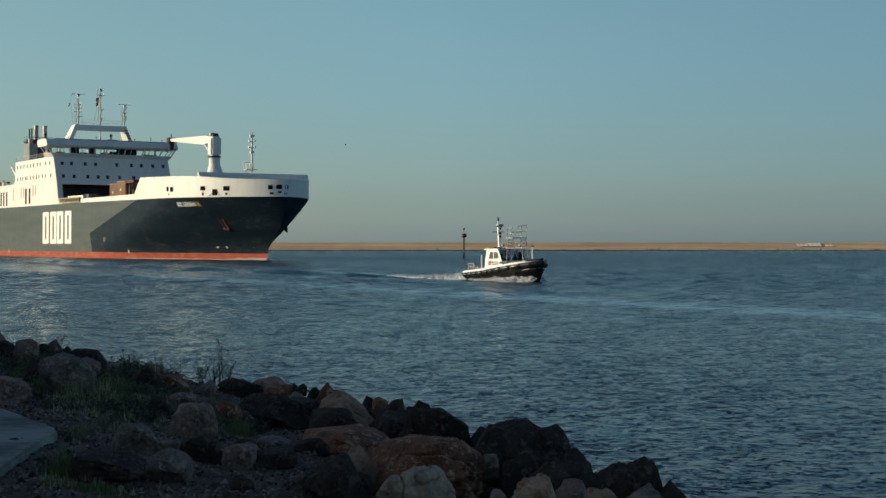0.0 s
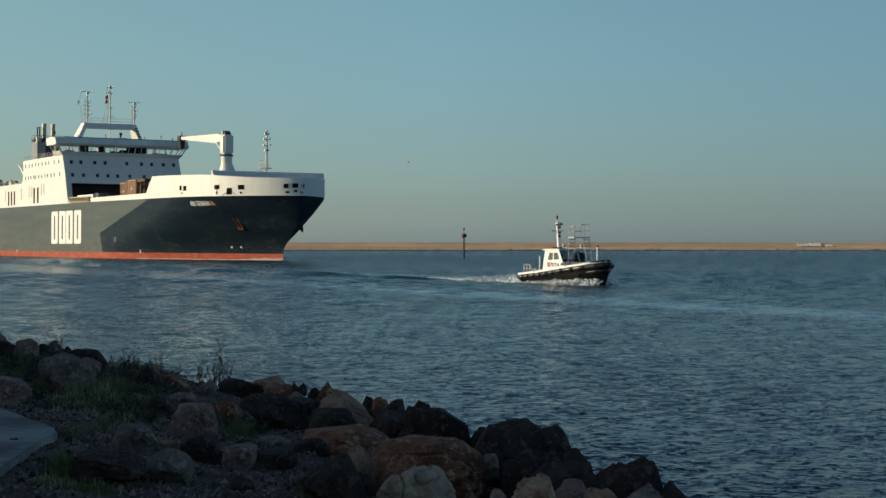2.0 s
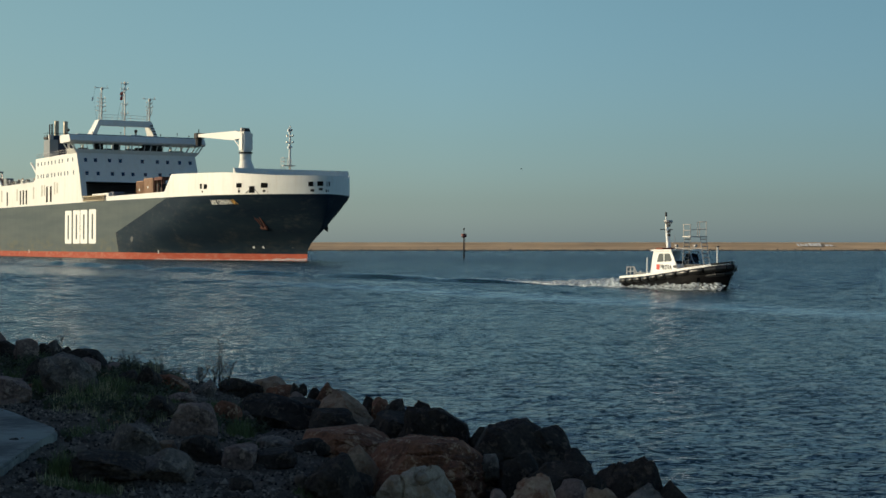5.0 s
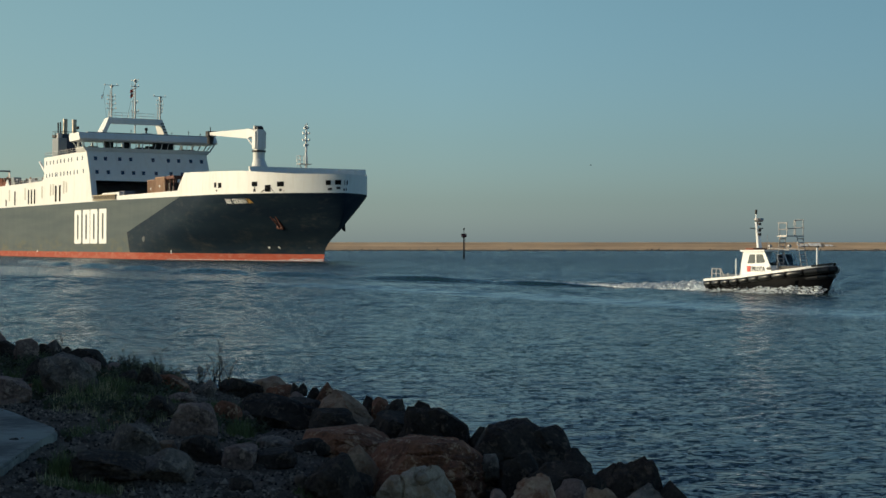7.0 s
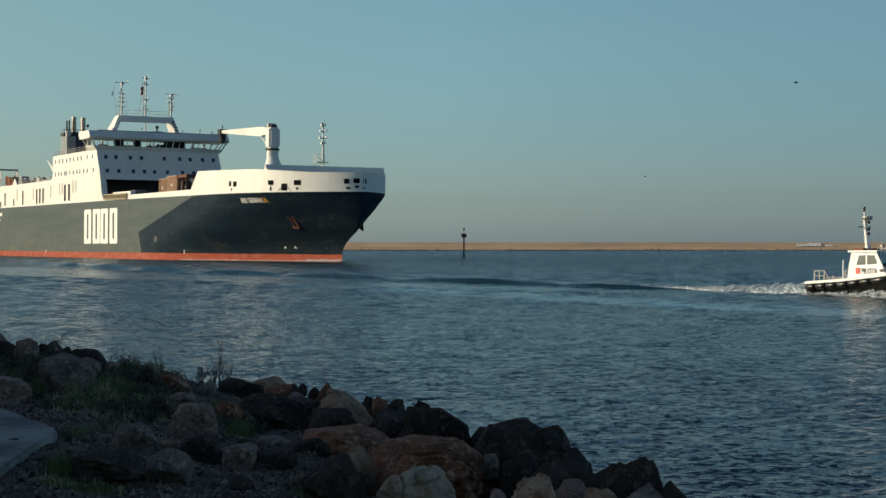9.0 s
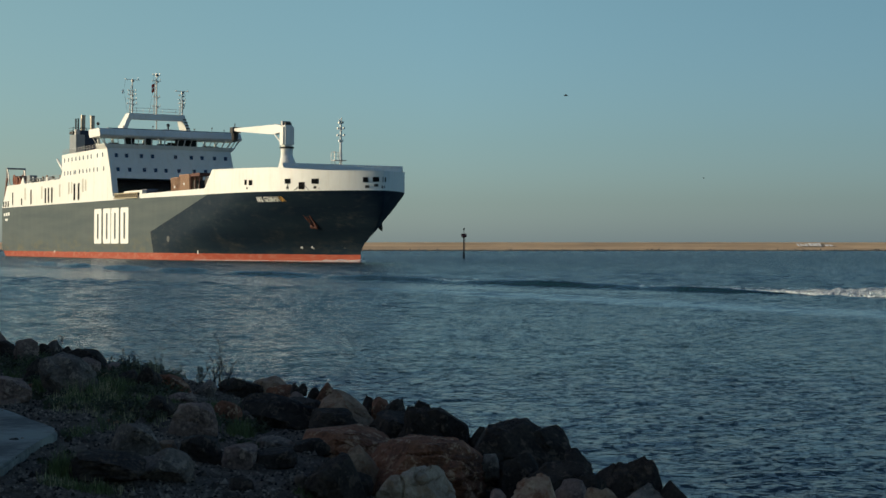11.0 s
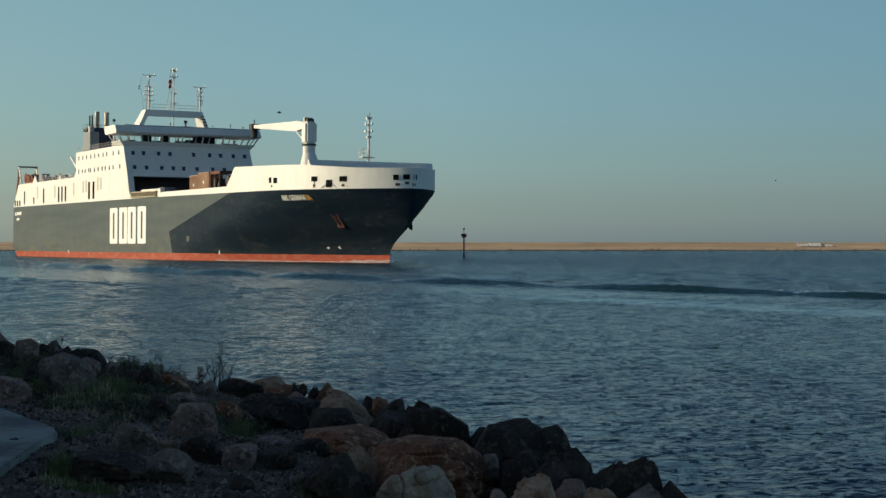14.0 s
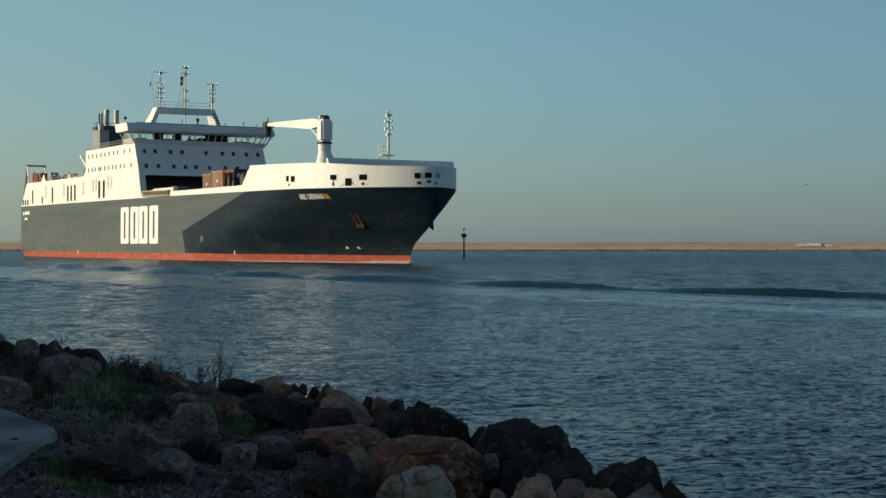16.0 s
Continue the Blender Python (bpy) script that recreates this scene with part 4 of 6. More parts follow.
def build_foremast(ship):
    b = new_bm()
    rod(b, P(173.7, 0, 13.7), P(173.7, 0, 22.6), 0.24, 0.15, n=10)
    for h, a in ((22.2, 0.3), (21.3, 0.5), (20.2, 0.55), (19.3, 0.25)):
        rod(b, P(173.7, a, h), P(173.7, -a, h), 0.07, n=5)
        box(b, 173.5 - 110, 173.9 - 110, a - 0.1, a + 0.12, h, h + 0.3)
        box(b, 173.5 - 110, 173.9 - 110, -a - 0.12, -a + 0.08, h - 0.1, h + 0.25)
    rod(b, P(173.7, 0.2, 22.4), P(173.7, 0.2, 22.9), 0.1, n=6)
    rod(b, P(173.7, -0.1, 22.5), P(173.7, -0.1, 23.1), 0.08, n=6)
    part("foremast", b, M_WHITE, ship, "white foremast with lamps")
    b = new_bm()
    plate(b, [P(173.0, 1.35, 16.3), P(174.4, 1.35, 16.3), P(174.4, -0.7, 16.3), P(173.0, -0.7, 16.3)], (0, 0, -0.12))
    for v in (1.3, 0.7, 0.1, -0.6):
        rod(b, P(172.9, v, 16.3), P(172.9, v, 17.6), 0.045, n=5)
    for h in (16.95, 17.6):
        rod(b, P(172.9, 1.3, h), P(172.9, -0.6, h), 0.04, n=5)
        rod(b, P(172.9, 1.3, h), P(174.3, 1.3, h), 0.04, n=5)
    rod(b, P(173.6, 1.2, 16.2), P(173.7, 0.15, 14.8), 0.06, n=5)
    rod(b, P(172.9, 1.3, 16.2), P(173.3, 0.9, 14.6), 0.04, n=5)
    part("mast_platform", b, M_STEEL, ship)


def side_patch(name, u, w, du, dw, material, ship, label="", proud=0.05, sides=0, normal_v=1):
    """A small fitting laid on the starboard bow, following the plating."""
    bm = new_bm()
    def on(uu, ww):
        ww2 = min(ww, 11.4)
        return P(uu, hull_b(uu, ww2) + proud, ww)
    if sides:
        loop = [on(u + du / 2 * math.cos(2 * math.pi * i / sides), w + dw / 2 * math.sin(2 * math.pi * i / sides)) for i in range(sides)]
    else:
        loop = [on(u - du / 2, w - dw / 2), on(u + du / 2, w - dw / 2), on(u + du / 2, w + dw / 2), on(u - du / 2, w + dw / 2)]
    a, c = loop[1] - loop[0], loop[-1] - loop[0]
    nrm = a.cross(c).normalized()
    if nrm.y > 0:
        nrm = -nrm
    plate(bm, loop, -nrm * 0.25)
    return part(name, bm, material, ship, label)


def front_patch(name, v, w, dv, dw, material, ship):
    """A small fitting laid on the rounded bow, dv wide across the ship."""
    us = [TIP - 8 * (i / 200) ** 2 for i in range(201)]
    bs = [hull_b(u, 11.4) for u in us]
    def on(vv, ww):
        return P(lerp(abs(vv), bs, us) + 0.06, vv * 1.01, ww)
    loop = [on(v - dv / 2, w - dw / 2), on(v + dv / 2, w - dw / 2), on(v + dv / 2, w + dw / 2), on(v - dv / 2, w + dw / 2)]
    return part(name, plate(new_bm(), loop, (-0.3, 0, 0)), material, ship)


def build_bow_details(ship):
    # bow ports: panels on the plating, blackened to imitate the shade within
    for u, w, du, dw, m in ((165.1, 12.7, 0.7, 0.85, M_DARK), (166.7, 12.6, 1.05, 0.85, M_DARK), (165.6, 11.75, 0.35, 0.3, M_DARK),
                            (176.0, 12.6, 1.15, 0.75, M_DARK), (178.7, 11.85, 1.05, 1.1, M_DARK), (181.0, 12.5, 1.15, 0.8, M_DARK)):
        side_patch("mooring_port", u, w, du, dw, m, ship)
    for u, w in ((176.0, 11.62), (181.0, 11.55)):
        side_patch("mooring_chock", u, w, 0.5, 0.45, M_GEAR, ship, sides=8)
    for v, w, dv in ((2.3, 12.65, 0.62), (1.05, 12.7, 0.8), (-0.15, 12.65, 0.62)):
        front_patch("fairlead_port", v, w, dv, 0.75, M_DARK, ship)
    for v, w in ((2.1, 11.6), (1.0, 11.8), (0.05, 11.55)):
        front_patch("fairlead_roller", v, w, 0.5, 0.4, M_GEAR, ship)
    for u, w, l in ((181.6, 11.15, 0.6), (176.2, 11.2, 0.4), (178.9, 11.0, 0.5)):
        side_patch("rust_streak", u, w, 0.14, l, M_RUST, ship, "thin rust streak", proud=0.03)
    off_skin = lambda u, w: P(u, hull_b(u, w) + 0.07, w)
    for u0, w0, u1, w1 in ((178.9, 12.2, 180.0, 11.1), (178.6, 12.0, 177.4, 11.2), (176.1, 12.3, 175.9, 11.3)):
        bm = new_bm()
        rod(bm, off_skin(u0, w0), off_skin(u1, w1), 0.045, n=5)
        part("mooring_line", bm, M_GEAR, ship, "slack dark mooring line")
    # anchor in its pocket
    bm = new_bm()
    skin = lambda u, w: P(u, hull_b(u, w) + 0.03, w)
    for u0, u1 in ((175.6, 175.9), (176.75, 176.5)):
        rod(bm, skin(u0, 7.4), skin(u1, 5.6), 0.17, 0.30, n=6)
    rod(bm, skin(175.3, 7.5), skin(177.0, 7.5), 0.12, n=6)
    rod(bm, skin(175.3, 5.6), skin(176.5, 5.45), 0.36, 0.30, n=8)
    rod(bm, skin(176.1, 7.2), skin(176.0, 5.8), 0.15, n=6)
    part("anchor", bm, M_ANCHOR, ship, "rusty stowed anchor")
    side_patch("anchor_pocket", 175.8, 6.9, 3.0, 2.4, M_GEAR, ship, "dark anchor pocket", proud=0.02)
    for u in (169.3, 171.8):
        side_patch("thruster_mark", u, 2.5, 0.85, 0.85, M_CREAM, ship, "white round thruster mark", sides=12)
    side_patch("draught_mark", 178.3, 2.55, 0.5, 0.16, M_FADED, ship)
    side_patch("draught_mark", 178.5, 2.2, 0.5, 0.16, M_FADED, ship)
    bm = new_bm()
    c = P(181.2, -hull_b(181.2, 6.0) + 0.35, 6.0)
    plate(bm, [c + Vector(q) for q in ((-0.5, 0, 0.9), (0.4, 0, 1.0), (0.5, 0.1, -0.4), (0.2, 0.2, -0.9), (-0.5, 0.1, -0.5))], (0, 0.4, -0.2))
    part("port_anchor", bm, M_GEAR, ship)


DISC, TICKS = (128.6, 3.7), ((144.0, 1.3), (54.3, 1.1))


def build_emblem(ship):
    """Four tall white blocks on the grey side."""
    for u0 in (83.5, 89.5, 94.8, 100.8):
        bm = new_bm()
        for a, l in ((0.0, 1.9), (3.0, 1.9)):
            plate(bm, [P(u0 + a + q, 13.14, h) for q, h in ((0, 3.2), (0.3, 2.85), (l - 0.3, 2.85), (l, 3.2), (l, 9.5), (l - 0.3, 9.85), (0.3, 9.85), (0, 9.5))], (0, 0.1, 0))
        for h0, h1 in ((8.9, 9.85), (2.85, 3.8)):
            plate(bm, [P(u0 + q, 13.15, h) for q, h in ((1.5, h0), (3.4, h0), (3.4, h1), (1.5, h1))], (0, 0.1, 0))
        part("emblem_block", bm, M_CREAM, ship, "plain white painted block")
    du, dw = DISC
    bm = plate(new_bm(), [P(du + 0.75 * math.cos(k * math.pi / 8), 13.13, dw + 0.55 * math.sin(k * math.pi / 8)) for k in range(16)], (0, 0.08, 0))
    part("hull_mark", bm, M_FADED, ship, "faded round mark")
    for u, w in TICKS:
        part("load_tick", box(new_bm(), u - 110 - 0.12, u - 110 + 0.12, -13.14, -13.05, w - 0.3, w + 0.35), M_CREAM, ship)
    # name on the bow, and bars for the small writing at the quarter
    for txt, u, wide, m in (("ARK GERMAN", 167.7, 5.7, M_CREAM), ("IA", 173.5, 1.0, M_ORANGE)):
        b0, b1 = hull_b(u, 9.8), hull_b(u + wide, 9.8)
        yaw = math.degrees(math.atan2(b0 - b1, wide))
        mtx = Matrix.Translation(P(u, b0 + 0.35, 9.5)) @ pose(0, 0, 0, 90, 0, yaw) @ pose(0, 0, 0, -8, 0, 0)
        name = lettering("ship_name", txt, 1.12, mtx, ship, m, "painted ship name", wide, 0.03, 0.025)
        flat = mtx.inverted()
        for vert in name.data.vertices:
            q = vert.co.copy()
            vert.co = P(q.x + 110, hull_b(q.x + 110, q.z * 11.4 / line_w(q.x + 110)) + (0.08 if (flat @ q).z > 0 else 0.01), q.z)
    for u, w, l, h in ((9.3, 9.85, 1.0, 0.75), (11.0, 9.9, 1.6, 0.75), (13.2, 9.95, 1.6, 0.75), (10.8, 8.6, 2.2, 0.5)):
        b = new_bm()
        c = P(u, 13.12, w)
        box(b, c.x, c.x + l, c.y - 0.03, c.y + 0.1, w - h / 2, w + h / 2)
        part("name_bar", b, M_CREAM, ship, "illegible white painted writing")


def build_cargo(ship):
    for u, v, w0, w1, l, wd, m in ((112.5, 5.0, 11.3, 15.45, 4.3, 2.5, M_BROWN), (117.75, 5.0, 11.3, 15.85, 5.6, 2.5, M_BROWN)):
        b = new_bm()
        c = P(u, v, 0)
        box(b, c.x - l / 2, c.x + l / 2, c.y - wd / 2, c.y + wd / 2, w0, w1)
        box(b, c.x - l / 2 - 0.03, c.x + l / 2 + 0.03, c.y - wd / 2 - 0.07, c.y + wd / 2 + 0.03, w1 - 0.15, w1 + 0.02)
        cont = part("container_box", b, m, ship, "brown corrugated cargo container")
        for i in range(12):
            x = c.x - l / 2 + 0.2 + (l - 0.5) * i / 11
            part("rib", box(new_bm(), x - 0.06, x + 0.06, c.y - wd / 2 - 0.06, c.y - wd / 2, w0 + 0.1, w1 - 0.16), m, cont)
        part("plain_label", box(new_bm(), c.x - 0.2, c.x + 0.35, c.y - wd / 2 - 0.09, c.y - wd / 2 - 0.06, w1 - 2.0, w1 - 1.55), M_CREAM, cont, "small pale label")
    # open steel rack with dark load, a round tank, low loads in the shade
    b = new_bm()
    for x in (121.2, 123.4, 125.6):
        for v in (6.1, 4.0):
            rod(b, P(x, v, 11.3), P(x, v, 15.9), 0.13, n=6)
    box(b, 121.0 - 110, 125.8 - 110, -6.2, -3.9, 15.35, 15.9)
    part("load_rack", b, M_ANCHOR, ship, "dark steel load rack")
    part("deck_load", box(box(new_bm(), 121.6 - 110, 123.0 - 110, -5.8, -4.2, 11.3, 14.6), 123.8 - 110, 125.2 - 110, -5.8, -4.2, 11.3, 13.9), M_GEAR, ship)
    b = rod(rod(new_bm(), P(128.0, 5.6, 14.0), P(128.0, 3.6, 14.0), 1.0, n=16), P(130.0, 5.4, 13.6), P(130.0, 3.8, 13.6), 0.9, n=16)
    box(b, 126.8 - 110, 131.0 - 110, -5.4, -3.8, 11.3, 13.2)
    part("deck_tank", b, M_GEAR, ship, "dark round deck tank")
    for u, v, h, l, m in ((101.0, 1.0, 14.3, 3.6, M_SHADE), (100.0, 7.0, 13.6, 3.0, M_GARAGE), (104.5, -4.0, 13.9, 3.0, M_SHADE)):
        b = box(new_bm(), u - 110 - l / 2, u - 110 + l / 2, -v - 1.2, -v + 1.2, 11.3, h)
        bmesh.ops.bevel(b, geom=b.edges[:], offset=0.15, segments=1, affect="EDGES")
        part("deck_load", b, m, ship)
    b = new_bm()
    box(b, 102.5 - 110, 113.5 - 110, -13.0, -12.2, 12.25, 12.95)
    part("gangway_case", b, M_WHITE, ship)
    b = new_bm()
    for h in (11.55, 12.45):
        rod(b, P(97.4, 13.4, h + 0.12), P(112, 13.4, h), 0.12, n=5)
    for i in range(12):
        u = 97.6 + 1.2 * i
        rod(b, P(u, 13.4, 11.65), P(u + 0.6, 13.4, 12.5), 0.085, n=4)
        rod(b, P(u + 0.6, 13.4, 12.5), P(u + 1.2, 13.4, 11.65), 0.085, n=4)
    # dark strip behind the lattice, painted in for the shadow there
    part("gangway_recess", box(new_bm(), 97.6 - 110, 112.0 - 110, -13.22, -13.05, 11.6, 12.5), M_GEAR, ship)
    part("gangway", b, M_TAN, ship, "stowed brown lattice gangway")


def build_bow_wave(ship):
    """A thin broken line of foam where the fore body parts the water."""
    for side, name in ((1, "bow_foam"), (-1, "bow_foam")):
        bm = new_bm()
        rows = []
        for i in range(361):
            u = 181.9 - 44 * i / 360
            b = hull_b(min(u, 181.1), 0.0)
            fade = max(0.0, 1 - i / 360) ** 0.7
            k = noise.noise((u * 0.55, 2.0 * side, 0.0)) + 0.6 * noise.noise((u * 1.9, 5.0 * side, 1.0))
            h = 0.05 + 0.26 * fade * (0.45 + k) + (0.26 if 2 < i < 70 else 0.0)
            wide = 0.35 + 0.5 * fade + 0.25 * k
            rows.append([bm.verts.new(P(u, side * (b - 0.15), h)), bm.verts.new(P(u, side * (b + wide * 0.5), h * 0.7)), bm.verts.new(P(u, side * (b + wide), -0.15)), bm.verts.new(P(u, side * (b - 0.15), -0.2))])
        for r0, r1 in zip(rows, rows[1:]):
            for k in range(3):
                bm.faces.new((r0[k], r0[k + 1], r1[k + 1], r1[k]))
        part(name, bm, M_FOAM, ship, "thin white foam at the waterline", smooth=True)


def build_ship():
    ship = new("cargo_ship")
    ship.empty_display_size = 5
    tagged(ship, "grey-blue and navy freight ship with white house, under way", "ship")
    build_hull(ship)
    build_fore_bulwark(ship)
    build_house(ship)
    build_bridge(ship)
    build_masts(ship)
    build_funnel(ship)
    build_aft_gear(ship)
    build_crane(ship)
    build_foremast(ship)
    build_bow_details(ship)
    build_emblem(ship)
    build_cargo(ship)
    build_bow_wave(ship)
    fit_under(ship, "hull", ("hull_mark", "load_tick", "emblem_block", "ship_name", "name_bar", "thruster_mark", "draught_mark", "anchor_pocket", "rust_streak"))
    fit_under(ship, "bow_bulwark", ("mooring_port", "mooring_chock", "fairlead_port", "fairlead_roller"))
    fit_under(ship, "side_plating", ("side_opening", "side_vent"))
    fit_under(ship, "bridge_roof", ("roof_lamp", "radar", "radar_scanner", "searchlight"))
    fit_under(ship, "bridge_sill", ("bridge_pane", "mullion"))
    fit_under(ship, "crane_pedestal", ("crane_tower", "crane_knuckle", "slew_ring", "winch", "sheave_block", "crane_jib", "jib_strut", "hook_block"))
    fit_under(ship, "funnel_casing", ("exhaust_pipe", "thin_exhaust", "funnel_platform"))
    fit_under(ship, "mast_gantry", ("mast", "gantry_railing", "halyard", "flag", "mast_foot", "gantry_rung", "signal_flag", "flag_line", "flag_stripe"))
    fit_under(ship, "foremast", ("mast_platform",))
    fit_under(ship, "gangway", ("gangway_case", "gangway_recess"))
    return ship


SHIP = build_ship()


# ---------------------------------------------------------------- the pilot boat
def B(u, v, w):
    """u metres from the boat's stern, v to starboard, w above the water."""
    return Vector((u, -v, w))


SHEER_U, SHEER_W = [0, 3, 5.6, 8, 9.9], [0.62, 0.82, 1.10, 1.38, 1.64]
BREADTH_U, BREADTH_V = [0, 1.5, 3, 6, 7.5, 8.6, 9.3, 9.75, 9.9], [1.36, 1.46, 1.5, 1.5, 1.32, 0.98, 0.62, 0.25, 0.05]


def sheer(u):
    return lerp(u, SHEER_U, SHEER_W)


def boat_b(u):
    return lerp(u, BREADTH_U, BREADTH_V)


def build_boat():
    boat = new("pilot_boat")
    tagged(boat, "white and black pilot boat with boarding platform, under way", "boat")
    us = [i * 0.33 for i in range(31)]
    us[-1] = 9.9
    prof = [(0.0, -0.75, -0.55), (0.45, -0.55, -0.45), (0.82, 0.0, -0.3), (0.97, 0.55, -0.06), (1.0, 1.0, 0.0)]
    bm = new_bm()
    rows = []
    for u in us:
        row = []
        for s in (1, -1):
            for bf, hf, back in (prof if s == 1 else prof[::-1]):
                h = sheer(u)
                w = h * hf if hf > 0 else hf * (1 - 0.3 * (u / 9.9) ** 3)
                row.append(bm.verts.new(B(u + (back * 1.9 if u > 8 else back * 0.3 * u / 8), s * boat_b(u) * bf, w)))
        rows.append(row)
    for r0, r1 in zip(rows, rows[1:]):
        for k in range(len(rows[0]) - 1):
            bm.faces.new((r0[k], r0[k + 1], r1[k + 1], r1[k]))
    bm.faces.new(rows[0])
    bmesh.ops.remove_doubles(bm, verts=bm.verts, dist=0.005)
    part("hull", bm, M_BLACKHULL, boat, "black hull", smooth=True)
    # deck and its white rim
    bm = new_bm()
    rows = []
    for u in us:
        h, b = sheer(u), boat_b(u) + 0.03
        rows.append([bm.verts.new(B(u, v, w)) for v, w in ((b, h - 0.03), (b, h + 0.10), (b - 0.12, h + 0.13), (-b + 0.12, h + 0.13), (-b, h + 0.10), (-b, h - 0.03))])
    for r0, r1 in zip(rows, rows[1:]):
        for k in range(5):
            bm.faces.new((r0[k], r0[k + 1], r1[k + 1], r1[k]))
    bm.faces.new(rows[0])
    part("deck", bm, M_BOATWHITE, boat, "white deck and gunwale")
    # rubber fenders along both sides, a fat roll round the bow
    for s in (1, -1):
        u = 0.15
        while u < 8.7:
            l = 0.74 if u < 5 else 0.98
            b = new_bm()
            n = 6
            pts = [(u + l * i / n) for i in range(n + 1)]
            rr = [0.10, 0.165, 0.18, 0.18, 0.18, 0.165, 0.10]
            rings = [[b.verts.new(B(p, s * (boat_b(p) + 0.06 + r * math.cos(k * 0.6283)), sheer(p) - 0.21 + r * math.sin(k * 0.6283))) for k in range(10)] for p, r in zip(pts, rr)]
            for r0, r1 in zip(rings, rings[1:]):
                for k in range(10):
                    b.faces.new((r0[k], r0[(k + 1) % 10], r1[(k + 1) % 10], r1[k]))
            b.faces.new(rings[0])
            b.faces.new(rings[-1])
            part("fender", b, M_BLACK, boat, "black rubber fender", smooth=True)
            u += l + 0.12
    b = new_bm()
    ring = [(8.6, 1.02), (9.3, 0.68), (9.75, 0.3), (9.95, 0.0), (9.75, -0.3), (9.3, -0.68), (8.6, -1.02)]
    for (u0, v0), (u1, v1) in zip(ring, ring[1:]):
        rod(b, B(u0, v0, sheer(u0) - 0.22), B(u1, v1, sheer(u1) - 0.22), 0.2, n=12)
        rod(b, B(u0 - 0.15, v0 * 0.8, sheer(u0) - 0.58), B(u1 - 0.15, v1 * 0.8, sheer(u1) - 0.58), 0.15, n=10)
    part("bow_fender", b, M_BLACK, boat, "fat black rubber bow fender", smooth=True)
    # cabin
    side = [(2.95, 0.95), (3.14, 1.60), (5.73, 1.60), (6.0, 1.15)]
    bm = plate(new_bm(), [B(u, 1.1, w) for u, w in side], (0, 2.2, 0))
    bmesh.ops.bevel(bm, geom=bm.edges[:], offset=0.04, segments=2, affect="EDGES")
    part("cabin", bm, M_BOATWHITE, boat, "white cabin")
    upper = [(3.14, 1.56), (3.38, 2.40), (5.25, 2.40), (5.76, 1.56)]
    part("cabin_side", plate(new_bm(), [B(u, 1.1, w) for u, w in upper], (0, 0.06, 0)), M_BOATWHITE, boat)
    bm = plate(new_bm(), [B(3.16, 1.03, 1.56), B(3.16, -1.1, 1.56), B(3.40, -1.1, 2.40), B(3.40, 1.03, 2.40)], (0.05, 0, 0))
    part("cabin_back", bm, M_BOATWHITE, boat)
    for (u0, u1), v in (((5.76, 5.25), -1.07), ((5.76, 5.25), 0.335), ((5.76, 5.25), -0.335), ((4.5, 4.45), -1.07)):
        part("cabin_pillar", rod(new_bm(), B(u0, v, 1.56), B(u1, v, 2.40), 0.04, n=6), M_BOATWHITE, boat)
    # dark seat and console added so the cabin looks dim through the glass
    part("helm_seat", box(box(new_bm(), 3.7, 4.3, -0.75, -0.2, 1.5, 2.15), 3.7, 3.9, -0.75, -0.2, 2.14, 2.3), M_GEAR, boat, "dark helm seat added to dim the cabin")
    part("helm_console", box(new_bm(), 4.9, 5.5, -0.9, 0.9, 1.5, 1.78), M_GEAR, boat)
    bm = plate(new_bm(), [B(3.2, 1.2, 2.40), B(5.35, 1.2, 2.42), B(5.4, -1.2, 2.42), B(3.2, -1.2, 2.40)], (0, 0, 0.1))
    part("cabin_roof", bm, M_BOATWHITE, boat)
    for s in (1, -1):
        for loop in ([(3.74, 1.70), (3.96, 2.24), (4.44, 2.25), (4.44, 1.73)], [(4.55, 1.73), (4.55, 2.25), (5.1, 2.24), (5.3, 1.86), (5.24, 1.77)]):
            bm = plate(new_bm(), [B(u, s * 1.108, w) for u, w in loop], (0, s * 0.04, 0))
            part("side_window", bm, M_PANE, boat, "grey tinted side window")
    for v0, v1 in ((1.0, 0.37), (0.3, -0.3), (-0.37, -1.0)):
        bm = plate(new_bm(), [B(5.79, v0, 1.58), B(5.79, v1, 1.58), B(5.30, v1, 2.36), B(5.30, v0, 2.36)], (-0.02, 0, -0.01))
        part("windscreen", bm, M_GLASS, boat, "clear windscreen pane")
    for v in (0.4, -0.4):
        bm = plate(new_bm(), [B(2.97, v + 0.28, 1.0), B(2.97, v - 0.28, 1.0), B(3.34, v - 0.28, 2.2), B(3.34, v + 0.28, 2.2)], (-0.03, 0, 0.01))
        part("rear_door", bm, M_PANE, boat)
    # red shield, word and oval badge
    bm = plate(new_bm(), [B(3.72, 1.13, 1.22), B(4.02, 1.13, 1.22), B(4.05, 1.13, 1.55), B(3.72, 1.13, 1.55)], (0, 0.04, 0))
    part("shield", bm, M_REDP, boat, "red painted shield")
    for s, u0, rz in ((1, 4.17, 0), (-1, 5.3, 180)):
        lettering("boat_lettering", "PILOTA", 0.43, Matrix.Translation(B(u0, s * 1.125, 1.24)) @ pose(0, 0, 0, 90, 0, rz), boat, M_LETTER, "dark painted lettering", 1.14, 0.006)
    bm = plate(new_bm(), [B(5.66 + 0.2 * math.cos(a * math.pi / 8), 1.13, 1.43 + 0.09 * math.sin(a * math.pi / 8)) for a in range(16)], (0, 0.04, 0))
    part("badge", bm, M_LETTER, boat)
    # roof fittings and mast
    bm = new_bm()
    box(bm, 3.3, 4.05, -0.9, 0.2, 2.5, 2.62)
